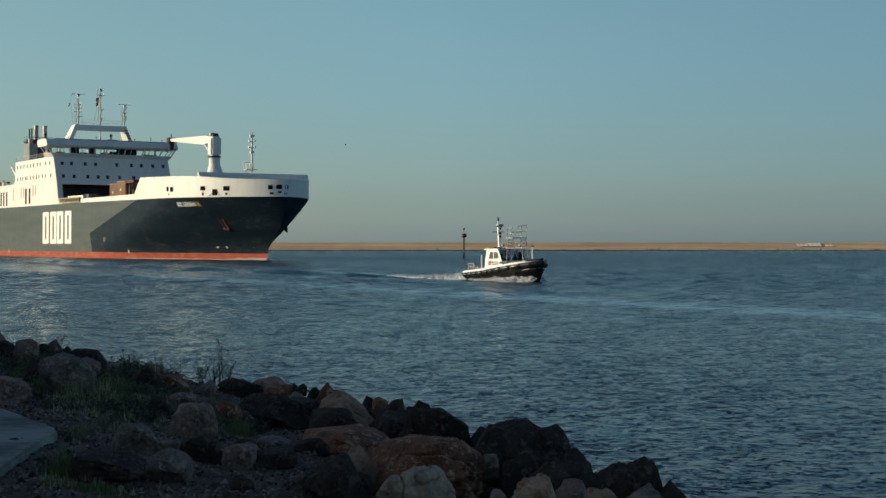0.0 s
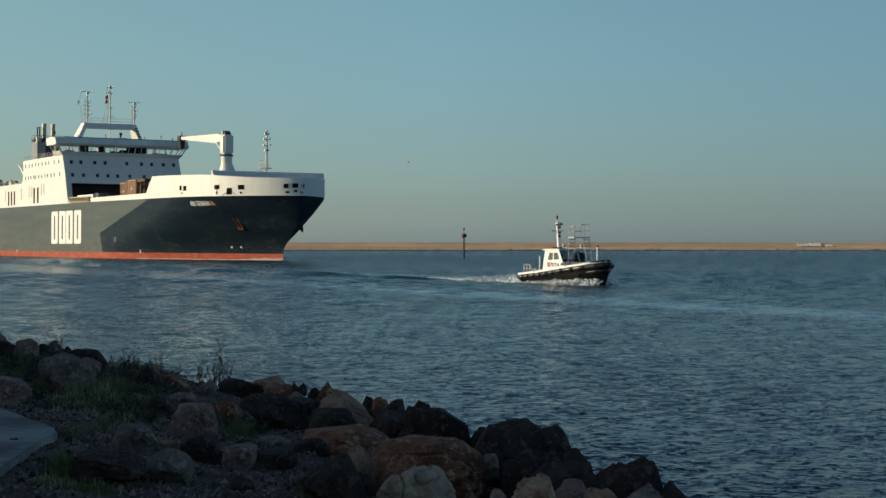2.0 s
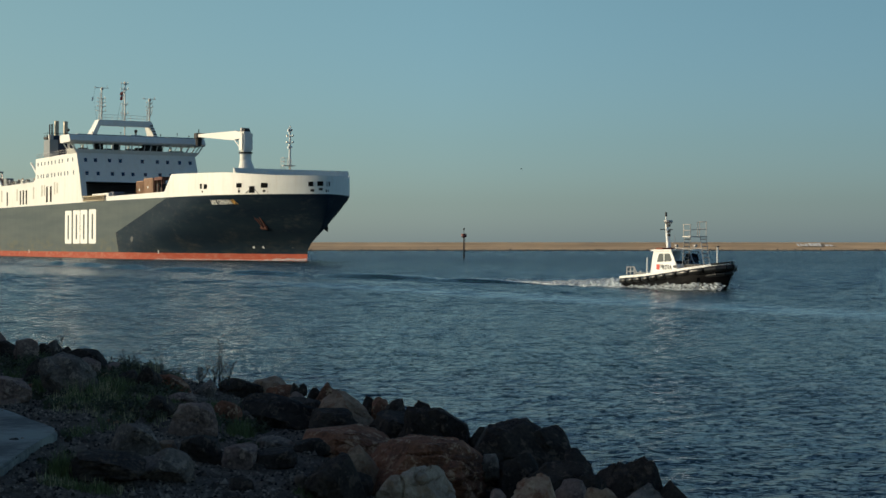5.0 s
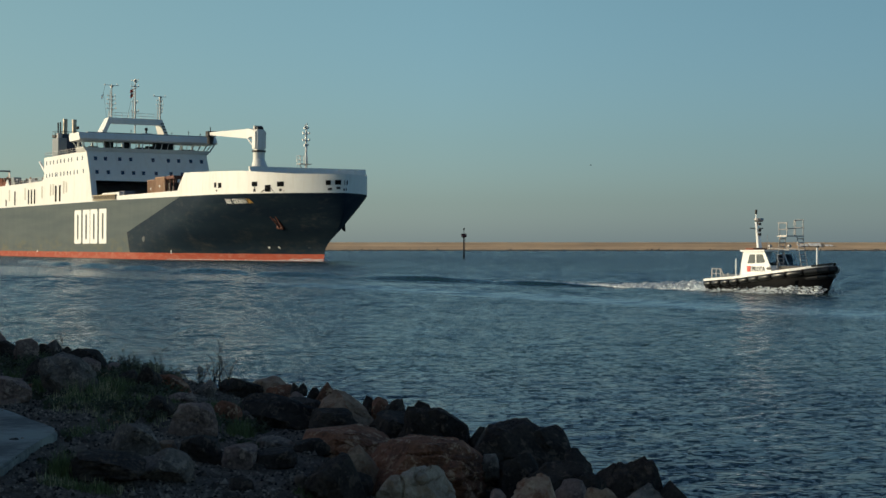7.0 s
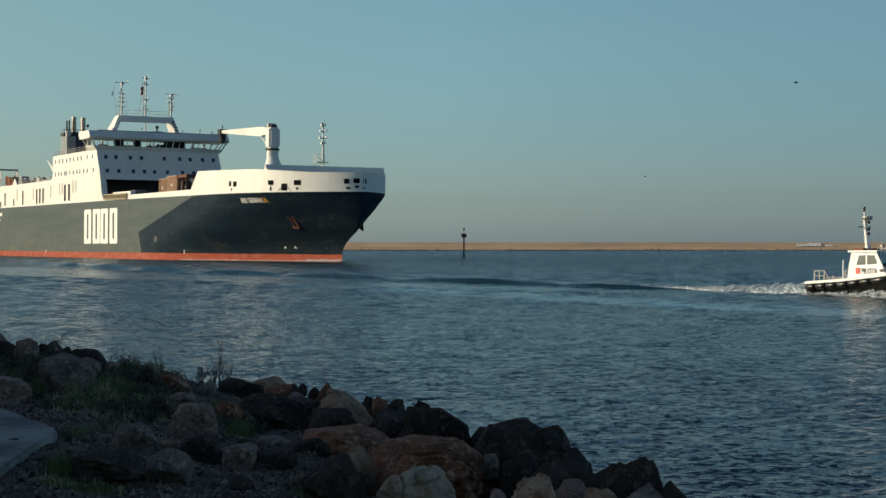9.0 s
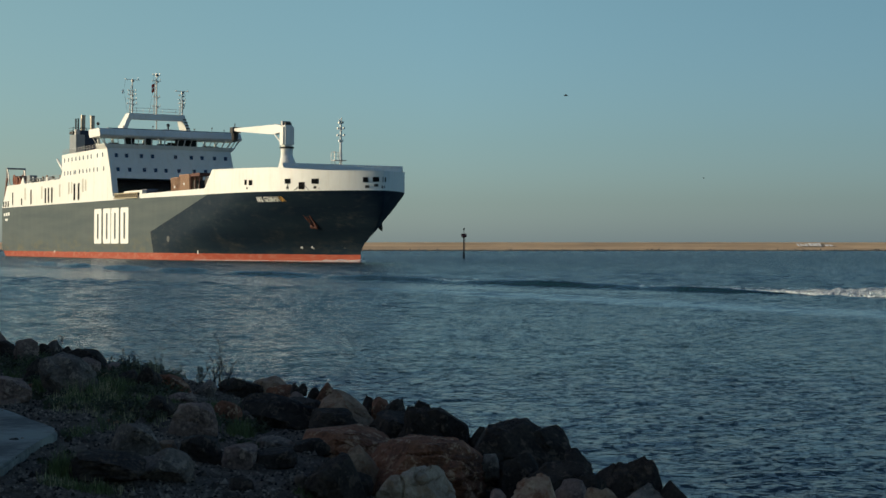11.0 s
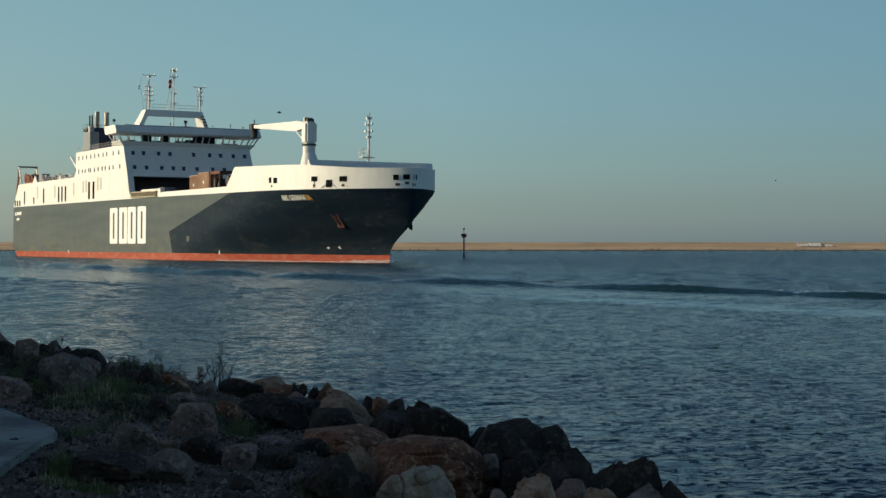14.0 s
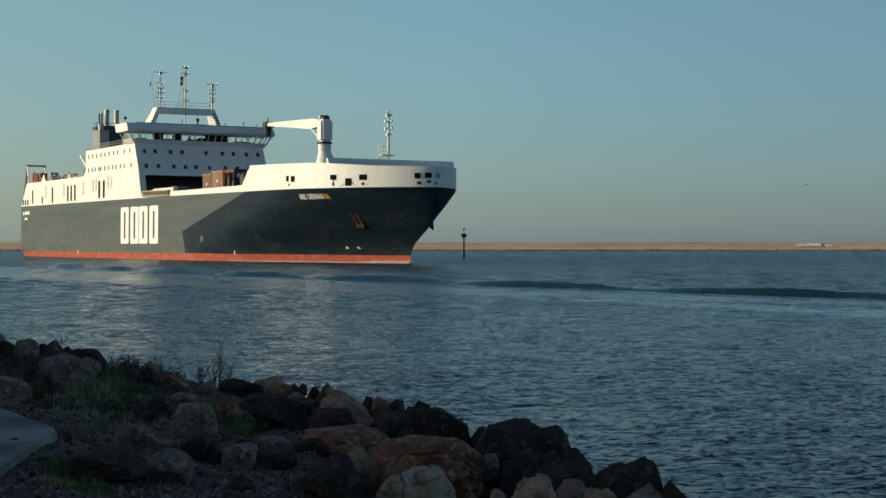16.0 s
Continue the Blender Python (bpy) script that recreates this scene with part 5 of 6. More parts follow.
    bmesh.ops.bevel(bm, geom=bm.edges[:], offset=0.04, segments=1, affect="EDGES")
    part("liferaft_cover", bm, M_RUST, boat, "dull red roof case")
    bm = rod(rod(new_bm(), B(3.55, 0, 2.5), B(3.30, 0, 4.2), 0.16, 0.09, n=10), B(3.30, 0, 4.2), B(3.25, 0, 4.65), 0.06, 0.04, n=8)
    part("mast", bm, M_BOATWHITE, boat, "white raked mast")
    part("mast_lamp", rod(new_bm(), B(3.25, 0, 4.65), B(3.25, 0, 4.92), 0.07, n=8), M_GEAR, boat)
    part("radar_dome", rod(rod(new_bm(), B(3.5, 0, 4.18), B(3.5, 0, 4.30), 0.20, 0.30, n=14), B(3.5, 0, 4.30), B(3.5, 0, 4.40), 0.30, 0.26, n=14), M_STEEL, boat)
    part("yard", rod(new_bm(), B(3.28, 0.5, 3.8), B(3.28, -0.5, 3.8), 0.03, n=6), M_GEAR, boat)
    for h in (3.35, 3.6, 3.98):
        part("signal_lamp", box(new_bm(), 3.5, 3.62, -0.08, 0.08, h, h + 0.16), M_GEAR, boat)
    for u, v, h in ((4.6, -0.8, 3.6), (4.9, 0.5, 3.4)):
        part("whip_aerial", rod(new_bm(), B(u, v, 2.5), B(u - 0.1, v, h), 0.015, n=5), M_STEEL, boat)
    for v in (0.75, -0.75):
        bm = rod(rod(new_bm(), B(5.3, v, 2.5), B(5.3, v, 2.68), 0.04, n=6), B(5.25, v, 2.74), B(5.42, v, 2.74), 0.1, n=8)
        part("roof_lamp", bm, M_STEEL, boat)
    # boarding platform: a raised stand with a ladder at each end and guard rails
    for v in (0.85, 0.40):
        part("ladder_stile", rod(new_bm(), B(6.05, v, 1.35), B(6.30, v, 3.34), 0.026, n=6), M_STEEL, boat)
        part("ladder_stile", rod(new_bm(), B(7.35, v - 0.75, 1.40), B(6.92, v - 0.75, 3.34), 0.026, n=6), M_STEEL, boat)
    for k in range(8):
        h = 1.55 + 0.23 * k
        part("ladder_rung", rod(new_bm(), B(6.05 + (h - 1.35) * 0.126, 0.87, h), B(6.05 + (h - 1.35) * 0.126, 0.38, h), 0.03, n=6), M_STEEL, boat)
        part("ladder_rung", rod(new_bm(), B(7.35 - (h - 1.4) * 0.22, 0.12, h), B(7.35 - (h - 1.4) * 0.22, -0.37, h), 0.03, n=6), M_STEEL, boat)
    for u, v in ((6.28, 0.9), (6.95, 0.9), (6.28, -0.35), (6.95, -0.35)):
        part("platform_post", rod(new_bm(), B(u, v, 3.3), B(u, v, 4.08 if v > 0 else 4.26), 0.024, n=6), M_STEEL, boat)
    part("platform_deck", box(new_bm(), 6.2, 7.0, -0.95, 0.4, 3.28, 3.35), M_STEEL, boat, "steel boarding platform")
    for v, hs in ((0.9, (3.70, 4.08)), (-0.35, (3.80, 4.26))):
        for h in hs:
            part("guard_rail", rod(new_bm(), B(6.2, v, h), B(7.02, v, h), 0.03, n=6), M_STEEL, boat)
    part("guard_rail", rod(rod(rod(new_bm(), B(6.95, 0.9, 3.74), B(6.95, -0.35, 3.80), 0.024, n=6), B(6.95, 0.35, 4.22), B(6.95, -0.35, 4.26), 0.024, n=6), B(6.95, 0.35, 3.3), B(6.95, 0.35, 4.22), 0.022, n=6), M_STEEL, boat)
    for v in (0.85, -0.35):
        part("platform_brace", rod(new_bm(), B(5.45, v, 2.62), B(7.1, v, 2.50), 0.035, n=6), M_STEEL, boat)
    bm = plate(new_bm(), [B(6.35, 0.75, 1.35), B(6.35, -0.75, 1.35), B(6.02, -0.7, 2.25), B(6.02, 0.7, 2.25)], (-0.02, 0, 0))
    part("spray_screen", bm, M_GLASS, boat, "clear spray screen")
    part("bow_post", rod(new_bm(), B(8.5, 0, 1.55), B(8.52, 0, 2.64), 0.055, n=8), M_BOATWHITE, boat, "white bow post")
    part("post_cap", rod(new_bm(), B(8.40, 0, 2.68), B(8.64, 0, 2.70), 0.055, n=8), M_GEAR, boat, "dark cap")
    bow = [8.95, 9.1, 9.3, 9.55, 9.75, 9.9]
    bm = new_bm()
    rows = []
    for u in bow:
        h, k = sheer(u), boat_b(u) + 0.06
        rows.append([bm.verts.new(B(u, v, w)) for v, w in ((k, h + 0.03), (k, h + 0.12), (k - 0.05, h + 0.15), (-k + 0.05, h + 0.15), (-k, h + 0.12), (-k, h + 0.03))])
    for r0, r1 in zip(rows, rows[1:]):
        for k in range(5):
            bm.faces.new((r0[k], r0[k + 1], r1[k + 1], r1[k]))
    bm.faces.new(rows[0])
    part("bow_pad", bm, M_BLACK, boat, "black rubber pad over the bow")
    part("coaming", box(new_bm(), 6.05, 8.0, -0.7, 0.7, 1.20, 1.58), M_GEAR, boat)
    # after deck
    for s in (1, -1):
        b = new_bm()
        rod(b, B(0.6, s * 1.2, 0.75), B(0.6, s * 1.2, 1.34), 0.035, n=6)
        rod(b, B(1.4, s * 1.2, 0.8), B(1.4, s * 1.2, 1.36), 0.035, n=6)
        rod(b, B(0.6, s * 1.2, 1.34), B(1.4, s * 1.2, 1.36), 0.035, n=6)
        rod(b, B(1.4, s * 1.2, 1.36), B(1.75, s * 1.2, 0.9), 0.035, n=6)
        rod(b, B(0.6, s * 1.2, 1.06), B(1.4, s * 1.2, 1.08), 0.03, n=6)
        rod(b, B(1.0, s * 1.2, 0.78), B(1.0, s * 1.2, 1.35), 0.035, n=6)
        part("stern_rail", b, M_STEEL, boat, "bright steel stern rail")
        part("deck_post", rod(new_bm(), B(2.95, s * 1.3, 0.9), B(2.95, s * 1.3, 1.98), 0.04, n=6), M_BOATWHITE, boat)
        part("bollard", rod(new_bm(), B(2.1, s * 1.2, 0.8), B(2.1, s * 1.2, 1.12), 0.06, n=8), M_STEEL, boat)
    part("engine_hatch", box(new_bm(), 0.8, 2.4, -0.7, 0.7, 0.75, 1.02), M_SHADE, boat)
    fit_under(boat, "cabin", ("cabin_back", "cabin_pillar", "cabin_roof", "cabin_side", "side_window", "windscreen", "rear_door", "shield", "boat_lettering", "badge", "helm_seat", "helm_console"))
    fit_under(boat, "mast", ("mast_lamp", "radar_dome", "yard", "signal_lamp"))
    fit_under(boat, "platform_deck", ("platform_post", "guard_rail", "ladder_rung", "ladder_stile", "platform_brace"))
    return boat


M_PANE = mat("grey_tinted_pane", (0.10, 0.115, 0.12), 0.08, var=0.15, scale=1.0)
BOAT = build_boat()


def lumps(x, y, s, seed):
    return noise.fractal(Vector((x * s, y * s, seed)), 0.9, 2.1, 4)


def build_boat_foam():
    """White water thrown aside along the hull and churned up behind the stern."""
    bm = new_bm()
    n, m = 420, 22
    rows = []
    for i in range(n + 1):
        x = -0.1 - 46 * (i / n) ** 1.25
        wide = 1.2 + 0.09 * min(-x, 14.0) + 0.02 * -x
        lift = 0.30 + 0.42 * math.exp(x / 8.0)
        cut = 0.02 + 0.36 * (1 - math.exp(x / 12.0)) + 0.25 * max(0, -x - 22) / 24
        row = []
        for j in range(m + 1):
            q = -1 + 2 * j / m
            y = q * wide + x * x / 1240
            k = lumps(x, y, 1.7, 1.0)
            z = lift * (1 - q * q * 0.9) + 0.20 * (k - 0.15) * (0.6 + 0.4 * math.exp(x / 10)) + 0.07 * lumps(x, y, 5, 4.0) + 0.05 * lumps(x, y, 13, 6.0) - cut - (0.5 if abs(q) > 0.99 else 0)
            row.append(bm.verts.new((x, y, z)))
        rows.append(row)
    for r0, r1 in zip(rows, rows[1:]):
        for k in range(m):
            bm.faces.new((r0[k], r0[k + 1], r1[k + 1], r1[k]))
    ob = part("boat_foam", bm, M_FOAM, smooth=True)
    tagged(ob, "white churned foam trailing behind the pilot boat", "foam", kind="stuff")
    bm = new_bm()
    for s in (1, -1):
        rows = []
        for i in range(111):
            u = -0.4 + 9.95 * i / 110
            b = boat_b(max(0, u)) * (0.80 if u < 8 else 0.62)
            peak = 0.24 + 0.46 * math.exp(-((u - 5.4) / 1.3) ** 2) + 0.52 * math.exp(-((u - 7.9) / 1.2) ** 2) + 0.12 * math.exp(-((u - 2.6) / 1.5) ** 2) + 0.2 * math.exp(-((u - 9.1) / 0.5) ** 2)
            row = []
            for j in range(9):
                q = j / 8
                y = s * (b - 0.1 + q * (0.75 + 0.04 * (9 - u)))
                z = (peak + 0.14 * (lumps(u, y, 2.6, 9.0) - 0.1)) * (1 - q) ** 1.1 + 0.12 * (lumps(u, y, 3.2, 2.0) - 0.25) - 0.05 - (0.4 if j == 8 else 0)
                row.append(bm.verts.new(B(u, y, z)))
            rows.append(row)
        for r0, r1 in zip(rows, rows[1:]):
            for k in range(8):
                bm.faces.new((r0[k], r0[k + 1], r1[k + 1], r1[k]))
    # loose drops and flecks over the broken water
    rng = random.Random(12)
    for _ in range(1500):
        if rng.random() < 0.55:
            x = -0.2 - 24 * rng.random() ** 1.5
            c = Vector((x, rng.gauss(0, 0.55) + x * x / 1240, 0.15 + 0.55 * math.exp(x / 9.0) * rng.random() ** 0.6))
        else:
            u = rng.choice((rng.gauss(5.6, 1.0), rng.gauss(8.0, 0.9), rng.uniform(0, 8)))
            c = B(min(9.2, u), rng.choice((1, -1)) * (boat_b(max(0, min(9, u))) * 0.8 + 0.25 + rng.random() * 0.8), 0.02 + 0.34 * rng.random() ** 1.6)
        r = rng.uniform(0.006, 0.018)
        rod(bm, c, c + Vector((rng.uniform(-2, 2) * r, rng.uniform(-1, 1) * r, r)), r, r * 0.5, n=4)
    ob2 = part("bow_spray", bm, M_FOAM, smooth=True)
    tagged(ob2, "white bow wave foam along the pilot boat's hull", "foam", kind="stuff")
    return ob, ob2


def swell_height(s, yy):
    """Height of the stern waves s metres behind the boat, yy to port of its track."""
    z = -0.12
    for k, (off, hgt, wd) in enumerate(((-(1.3 + 0.085 * s), 0.56, 0.46), (0.8 + 0.06 * s, 0.26, 0.7), (-(2.6 + 0.15 * s), 0.20, 0.8))):
        phase = (s + 9.0 * k) / 21.0 + 0.35 * noise.noise((s * 0.03, 7.0 * k, 1.0))
        train = phase - math.floor(phase)
        off += 0.45 * math.sin(6.283 * phase)
        mod = 0.46 + 0.56 * math.sin(math.pi * train) ** 0.8 + 0.16 * noise.noise((s * 0.2, 3.0 * k, 5.0))
        z += hgt * mod * (1 + 0.7 * min(1.0, max(0.0, s - 45) / 70)) * math.exp(-s / 380) * math.exp(-abs((yy - off) / (wd + 0.004 * s)) ** 1.6)
    # flattened water on the shore side of the waves
    z += 0.20 * max(0.0, 1 - abs((yy + 6.5 + 0.20 * s) / (3.2 + 0.06 * s)) ** 4)
    z += 0.03 * noise.noise((s * 0.8, yy * 1.5, 2.0))
    return -0.12 + (z + 0.12) * max(0.0, min(1.0, (s - 5) / 13))


def build_boat_swell():
    """The smooth stern waves that follow the boat's track, and the broken white crest on them."""
    bm = new_bm()
    n, m = 420, 150
    rows = []
    for i in range(n + 1):
        s = 3 + 172 * i / n
        row = []
        for j in range(m + 1):
            q = j / m
            yy = -(11.0 + 0.28 * s) * (1 - q) + (5.0 + 0.08 * s) * q
            z = -0.3 if j in (0, m) else swell_height(s, yy)
            row.append(bm.verts.new((-s, yy + s * s / 1240, z)))
        rows.append(row)
    for r0, r1 in zip(rows, rows[1:]):
        for k in range(m):
            bm.faces.new((r0[k], r0[k + 1], r1[k + 1], r1[k]))
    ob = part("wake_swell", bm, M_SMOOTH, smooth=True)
    tagged(ob, "smooth wake swell left by the pilot boat, its wave faces coloured dark", "water", kind="stuff")
    bm = new_bm()
    n, m = 420, 10
    rows = []
    for i in range(n + 1):
        s = 7 + 62 * i / n
        off = -(1.1 + 0.085 * s)
        row = []
        for j in range(m + 1):
            yy = off + 0.35 + (0.5 + 0.03 * s) * (j / m - 0.35)
            gate = -0.2 + 1.0 * (s - 7) / 16 - 0.5 * lumps(s, yy * 2.2, 2.4, 31.0)
            edge = 0.4 if j in (0, m) else 0
            row.append(bm.verts.new((-s, yy + s * s / 1240, swell_height(s, yy) + 0.10 - 0.25 * max(0, gate) + 0.05 * lumps(s, yy, 5, 12.0) - edge)))
        rows.append(row)
    for r0, r1 in zip(rows, rows[1:]):
        for k in range(m):
            bm.faces.new((r0[k], r0[k + 1], r1[k + 1], r1[k]))
    crest = part("wake_crest_foam", bm, M_FOAM, smooth=True)
    tagged(crest, "thin white foam on the crest of the wake", "foam", kind="stuff")
    # thin streaks and flecks left floating along the track, behind the wave
    bm = new_bm()
    rng = random.Random(33)
    for _ in range(1800):
        s = 8 + 95 * rng.random() ** 1.3
        yy = max(-(0.5 + 0.07 * s), rng.gauss(-0.02 * s, 0.8 + 0.012 * s))
        l, w, a = rng.uniform(0.06, 0.42), rng.uniform(0.02, 0.07), rng.gauss(0, 0.3)
        loop = []
        for k in range(7):
            e = 2 * math.pi * k / 7
            px, py = l * math.cos(e) * rng.uniform(0.6, 1.1), w * math.sin(e) * rng.uniform(0.5, 1.2)
            sx, sy = s + px * math.cos(a) - py * math.sin(a), yy + px * math.sin(a) + py * math.cos(a)
            loop.append(bm.verts.new((-sx, sy + sx * sx / 1240, max(0.0, swell_height(max(3.0, sx), sy)) + 0.05)))
        bm.faces.new(loop)
    flecks = part("foam_flecks", bm, M_FLECK)
    tagged(flecks, "thin grey-white foam flecks floating along the wake", "foam", kind="stuff")
    return ob, crest, flecks


FOAM, SPRAY = build_boat_foam()
SWELL, CREST, FLECKS = build_boat_swell()


# ---------------------------------------------------------------- beacon, painted bars on the mole, birds
def build_beacon():
    root = new("channel_beacon")
    tagged(root, "dark steel channel beacon on a single pile", "beacon")
    x, y = 4.28, 347.0
    root.location = (x, y, 0)
    part("pile", rod(rod(new_bm(), (0, 0, -1.5), (0, 0, 4.3), 0.15, 0.13, n=10), (0, 0, 0.0), (0, 0, 0.8), 0.2, n=10), M_BEACON, root)
    bm = new_bm()
    rod(bm, (0, 0, 4.15), (0, 0, 4.45), 0.25, 0.58, n=14)
    rod(bm, (0, 0, 4.45), (0, 0, 5.0), 0.58, 0.52, n=14)
    part("topmark", bm, M_BEACONRED, root, "dark red can topmark")
    part("lamp_post", rod(new_bm(), (0, 0, 5.0), (0, 0, 5.8), 0.06, n=6), M_BEACON, root)
    part("lantern", rod(rod(new_bm(), (0, 0, 5.75), (0, 0, 6.1), 0.17, n=8), (0, 0, 6.1), (0, 0, 6.3), 0.05, n=6), M_BEACON, root)
    b = new_bm()
    for i in range(11):
        rod(b, (0.28, -0.1, 0.3 + 0.38 * i), (0.28, 0.1, 0.3 + 0.38 * i), 0.02, n=4)
    rod(b, (0.28, -0.1, 0.1), (0.28, -0.1, 4.3), 0.02, n=4)
    rod(b, (0.28, 0.1, 0.1), (0.28, 0.1, 4.3), 0.02, n=4)
    part("ladder", b, M_BEACON, root)


build_beacon()

sign = new("painted_sign")
tagged(sign, "faded pale illegible writing painted on the breakwater", "sign")
sign.location = (156.4, 747.3, 1.82)
for x0, l, h in ((0, 1.0, 0.8), (1.4, 0.9, 0.8), (2.6, 0.6, 0.6), (3.6, 1.2, 0.8), (5.4, 1.3, 1.0), (6.9, 1.1, 0.95), (8.2, 1.1, 0.95), (9.5, 1.2, 1.0), (12.2, 1.6, 0.5), (14.4, 1.2, 0.4)):
    loop = [(x0, 0, 0.05), (x0 + l, 0, 0.05), (x0 + l, 4.4 * h, 0.05 + 1.34 * h), (x0, 4.4 * h, 0.05 + 1.34 * h)]
    part("sign_bar", plate(new_bm(), loop, (0, 0, 0.1)), M_PALE, sign)


def build_bird(label, material, span):
    bird = tagged(new("bird"), label, "bird")
    bm = rod(rod(new_bm(), (-0.22, 0, 0), (0.05, 0, 0.02), 0.02, 0.075, n=8), (0.05, 0, 0.02), (0.28, 0, 0.03), 0.075, 0.03, n=8)
    part("body", bm, material, bird)
    for s in (1, -1):
        bm = plate(new_bm(), [(0.12, 0, 0.04), (0.14, s * span * 0.25, 0.16), (-0.02, s * span * 0.5, 0.10), (-0.08, s * span * 0.25, 0.12), (-0.1, 0, 0.04)], (0, 0, 0.02))
        part("wing", bm, material, bird)
    return bird


BIRD_FAR = build_bird("small dark seabird gliding over the channel", M_BIRD, 0.62)
BIRD_NEAR = build_bird("dark seabird flying towards the ship", M_BIRD, 0.95)
BIRD_NEAR.name = "bird"


# ---------------------------------------------------------------- rip-rap, slab and plants
ROCK_WORDS = {"grey": "rough grey basalt boulder on the bank", "dark": "dark wet-looking basalt boulder of the rip-rap", "red": "reddish brown boulder of the rip-rap",
              "tan": "tan and ochre boulder of the rip-rap", "pale": "pale limestone boulder of the rip-rap", "plum": "plum-grey boulder of the rip-rap",
              "banded": "round tan, red and white banded boulder"}


def rock_mesh(seed, fine, block, peak, taper, cleft, worn):
    """A many-faced stone of unit half size, blunter where worn; block squares it off, taper narrows it to a crown that peak moves sideways."""
    rng = np.random.RandomState(seed)
    bm = new_bm()
    bmesh.ops.create_icosphere(bm, subdivisions=4 + fine, radius=1.0)
    d = np.array([v.co[:] for v in bm.verts])
    d /= np.linalg.norm(d, axis=1)[:, None]
    k = rng.randint(8, 12) + 4 * worn
    nrm = rng.normal(size=(k, 3))
    nrm /= np.linalg.norm(nrm, axis=1)[:, None]
    off = rng.uniform(0.52 + 0.14 * worn, 0.88 + 0.06 * worn, k)
    if block > 0:
        side = np.array([(1, 0, 0), (-1, 0, 0), (0, 1, 0), (0, -1, 0), (0, 0, 1), (0, 0, -1)]) + rng.normal(0, 0.14, (6, 3))
        side /= np.linalg.norm(side, axis=1)[:, None]
        nrm = np.vstack([nrm, side])
        off = np.concatenate([off + 0.45 * block, rng.uniform(0.60, 0.72, 6) + 0.25 * (1 - block)])
    c = np.maximum(np.hstack([d @ nrm.T / off, np.full((len(d), 1), 0.9 - 0.15 * block)]), 1e-3)
    r = 1.0 / (np.sum(c ** 36, axis=1) ** (1 / 36))
    pts = np.empty_like(d)
    o1, o2, o3 = Vector((seed, 0, 0)), Vector((0, seed, 0)), Vector((0, 3, seed))
    lay = Vector(rng.normal(size=3) * 0.35) + Vector((0, 0, 1))
    # broken faces that stand a little proud of, or behind, one another
    chips = rng.normal(size=(rng.randint(12, 20), 3))
    chips /= np.linalg.norm(chips, axis=1)[:, None]
    near = np.sort(d @ chips.T + rng.normal(0, 0.025, (len(d), 1)), axis=1)
    which = np.argmax(d @ chips.T, axis=1)
    step = rng.uniform(-0.055, 0.055, len(chips))[which] * np.clip((near[:, -1] - near[:, -2]) / 0.05, 0, 1)
    for i, (n_, rr) in enumerate(zip(d, r + step)):
        p = Vector(n_)
        a = noise.noise(p * 1.4 + o1)
        c1 = abs(noise.noise(p * 1.5 + o2))
        bed = noise.noise(Vector((p.dot(lay) * 4.5 + a, 0.3 * p.x, seed)))
        rr *= 1 + 0.11 * a + 0.06 * noise.noise(p * 3.4 + o2) + 0.042 * noise.noise(p * 8 + o3) + 0.026 * noise.noise(p * 19 + o1) + 0.013 * noise.noise(p * 41 + o2) + 0.055 * bed
        rr -= cleft * max(0.0, 1 - c1 / 0.04)
        pts[i] = n_ * rr
    lo, hi = pts.min(axis=0), pts.max(axis=0)
    pts = (pts - (lo + hi) / 2) / ((hi - lo) / 2)
    for _ in range(rng.randint(6, 10)):
        face = rng.normal(size=3)
        face[2] = abs(face[2]) * 0.8 - 0.1
        face /= np.linalg.norm(face)
        over = pts @ face - np.max(pts @ face) * (rng.uniform(0.70, 0.88) if block > 0.05 else rng.uniform(0.80, 0.94))
        pts -= np.outer(np.maximum(over, 0.0) * 0.93, face)
    lo, hi = pts.min(axis=0), pts.max(axis=0)
    pts = (pts - (lo + hi) / 2) / ((hi - lo) / 2)
    up = (pts[:, 2] + 1) / 2
    pts[:, 0] = pts[:, 0] * (1 - 0.62 * taper * up ** 2.8) + 0.8 * peak * taper * up ** 1.5
    lo, hi = pts.min(axis=0), pts.max(axis=0)
    pts = (pts - (lo + hi) / 2) / ((hi - lo) / 2)
    for v, p in zip(bm.verts, pts):
        v.co = p
    return bm


def boulder(x, y, top, wide, high, kind, tilt=0, block=0.0, peak=0.0, taper=0.2):
    """One stone: its top at that height, its foot down on the bank, leaning to its right by tilt degrees."""
    seed = 100 + int(abs(x) * 740 + y * 130 + top * 50)
    rng = random.Random(seed)
    foot = min(top - high * 1.05, bank_height(x, y) - 0.06)
    foot = max(foot, top - 1.3 * max(high, wide))
    bm = rock_mesh(seed, (wide * high > 0.115 and y < 23) + (wide * high > 0.2 and y < 18), block, peak, taper, 0.17 if kind in ("pale", "banded") else 0.09, kind in ("banded", "red"))
    deep = wide * rng.uniform(0.8, 1.1)
    half = (top - foot) / 2
    bmesh.ops.transform(bm, matrix=Matrix.Rotation(radians(tilt), 4, "Y") @ Matrix.Diagonal((wide / 2 * 1.02, deep / 2, half, 1)), verts=bm.verts)
    up = max(v.co.z for v in bm.verts)
    ob = part("boulder", bm, ROCK[kind], smooth=True)
    ob.location = (x, y, top - up)
    return tagged(ob, ROCK_WORDS[kind], "rock", "rip-rap boulders")


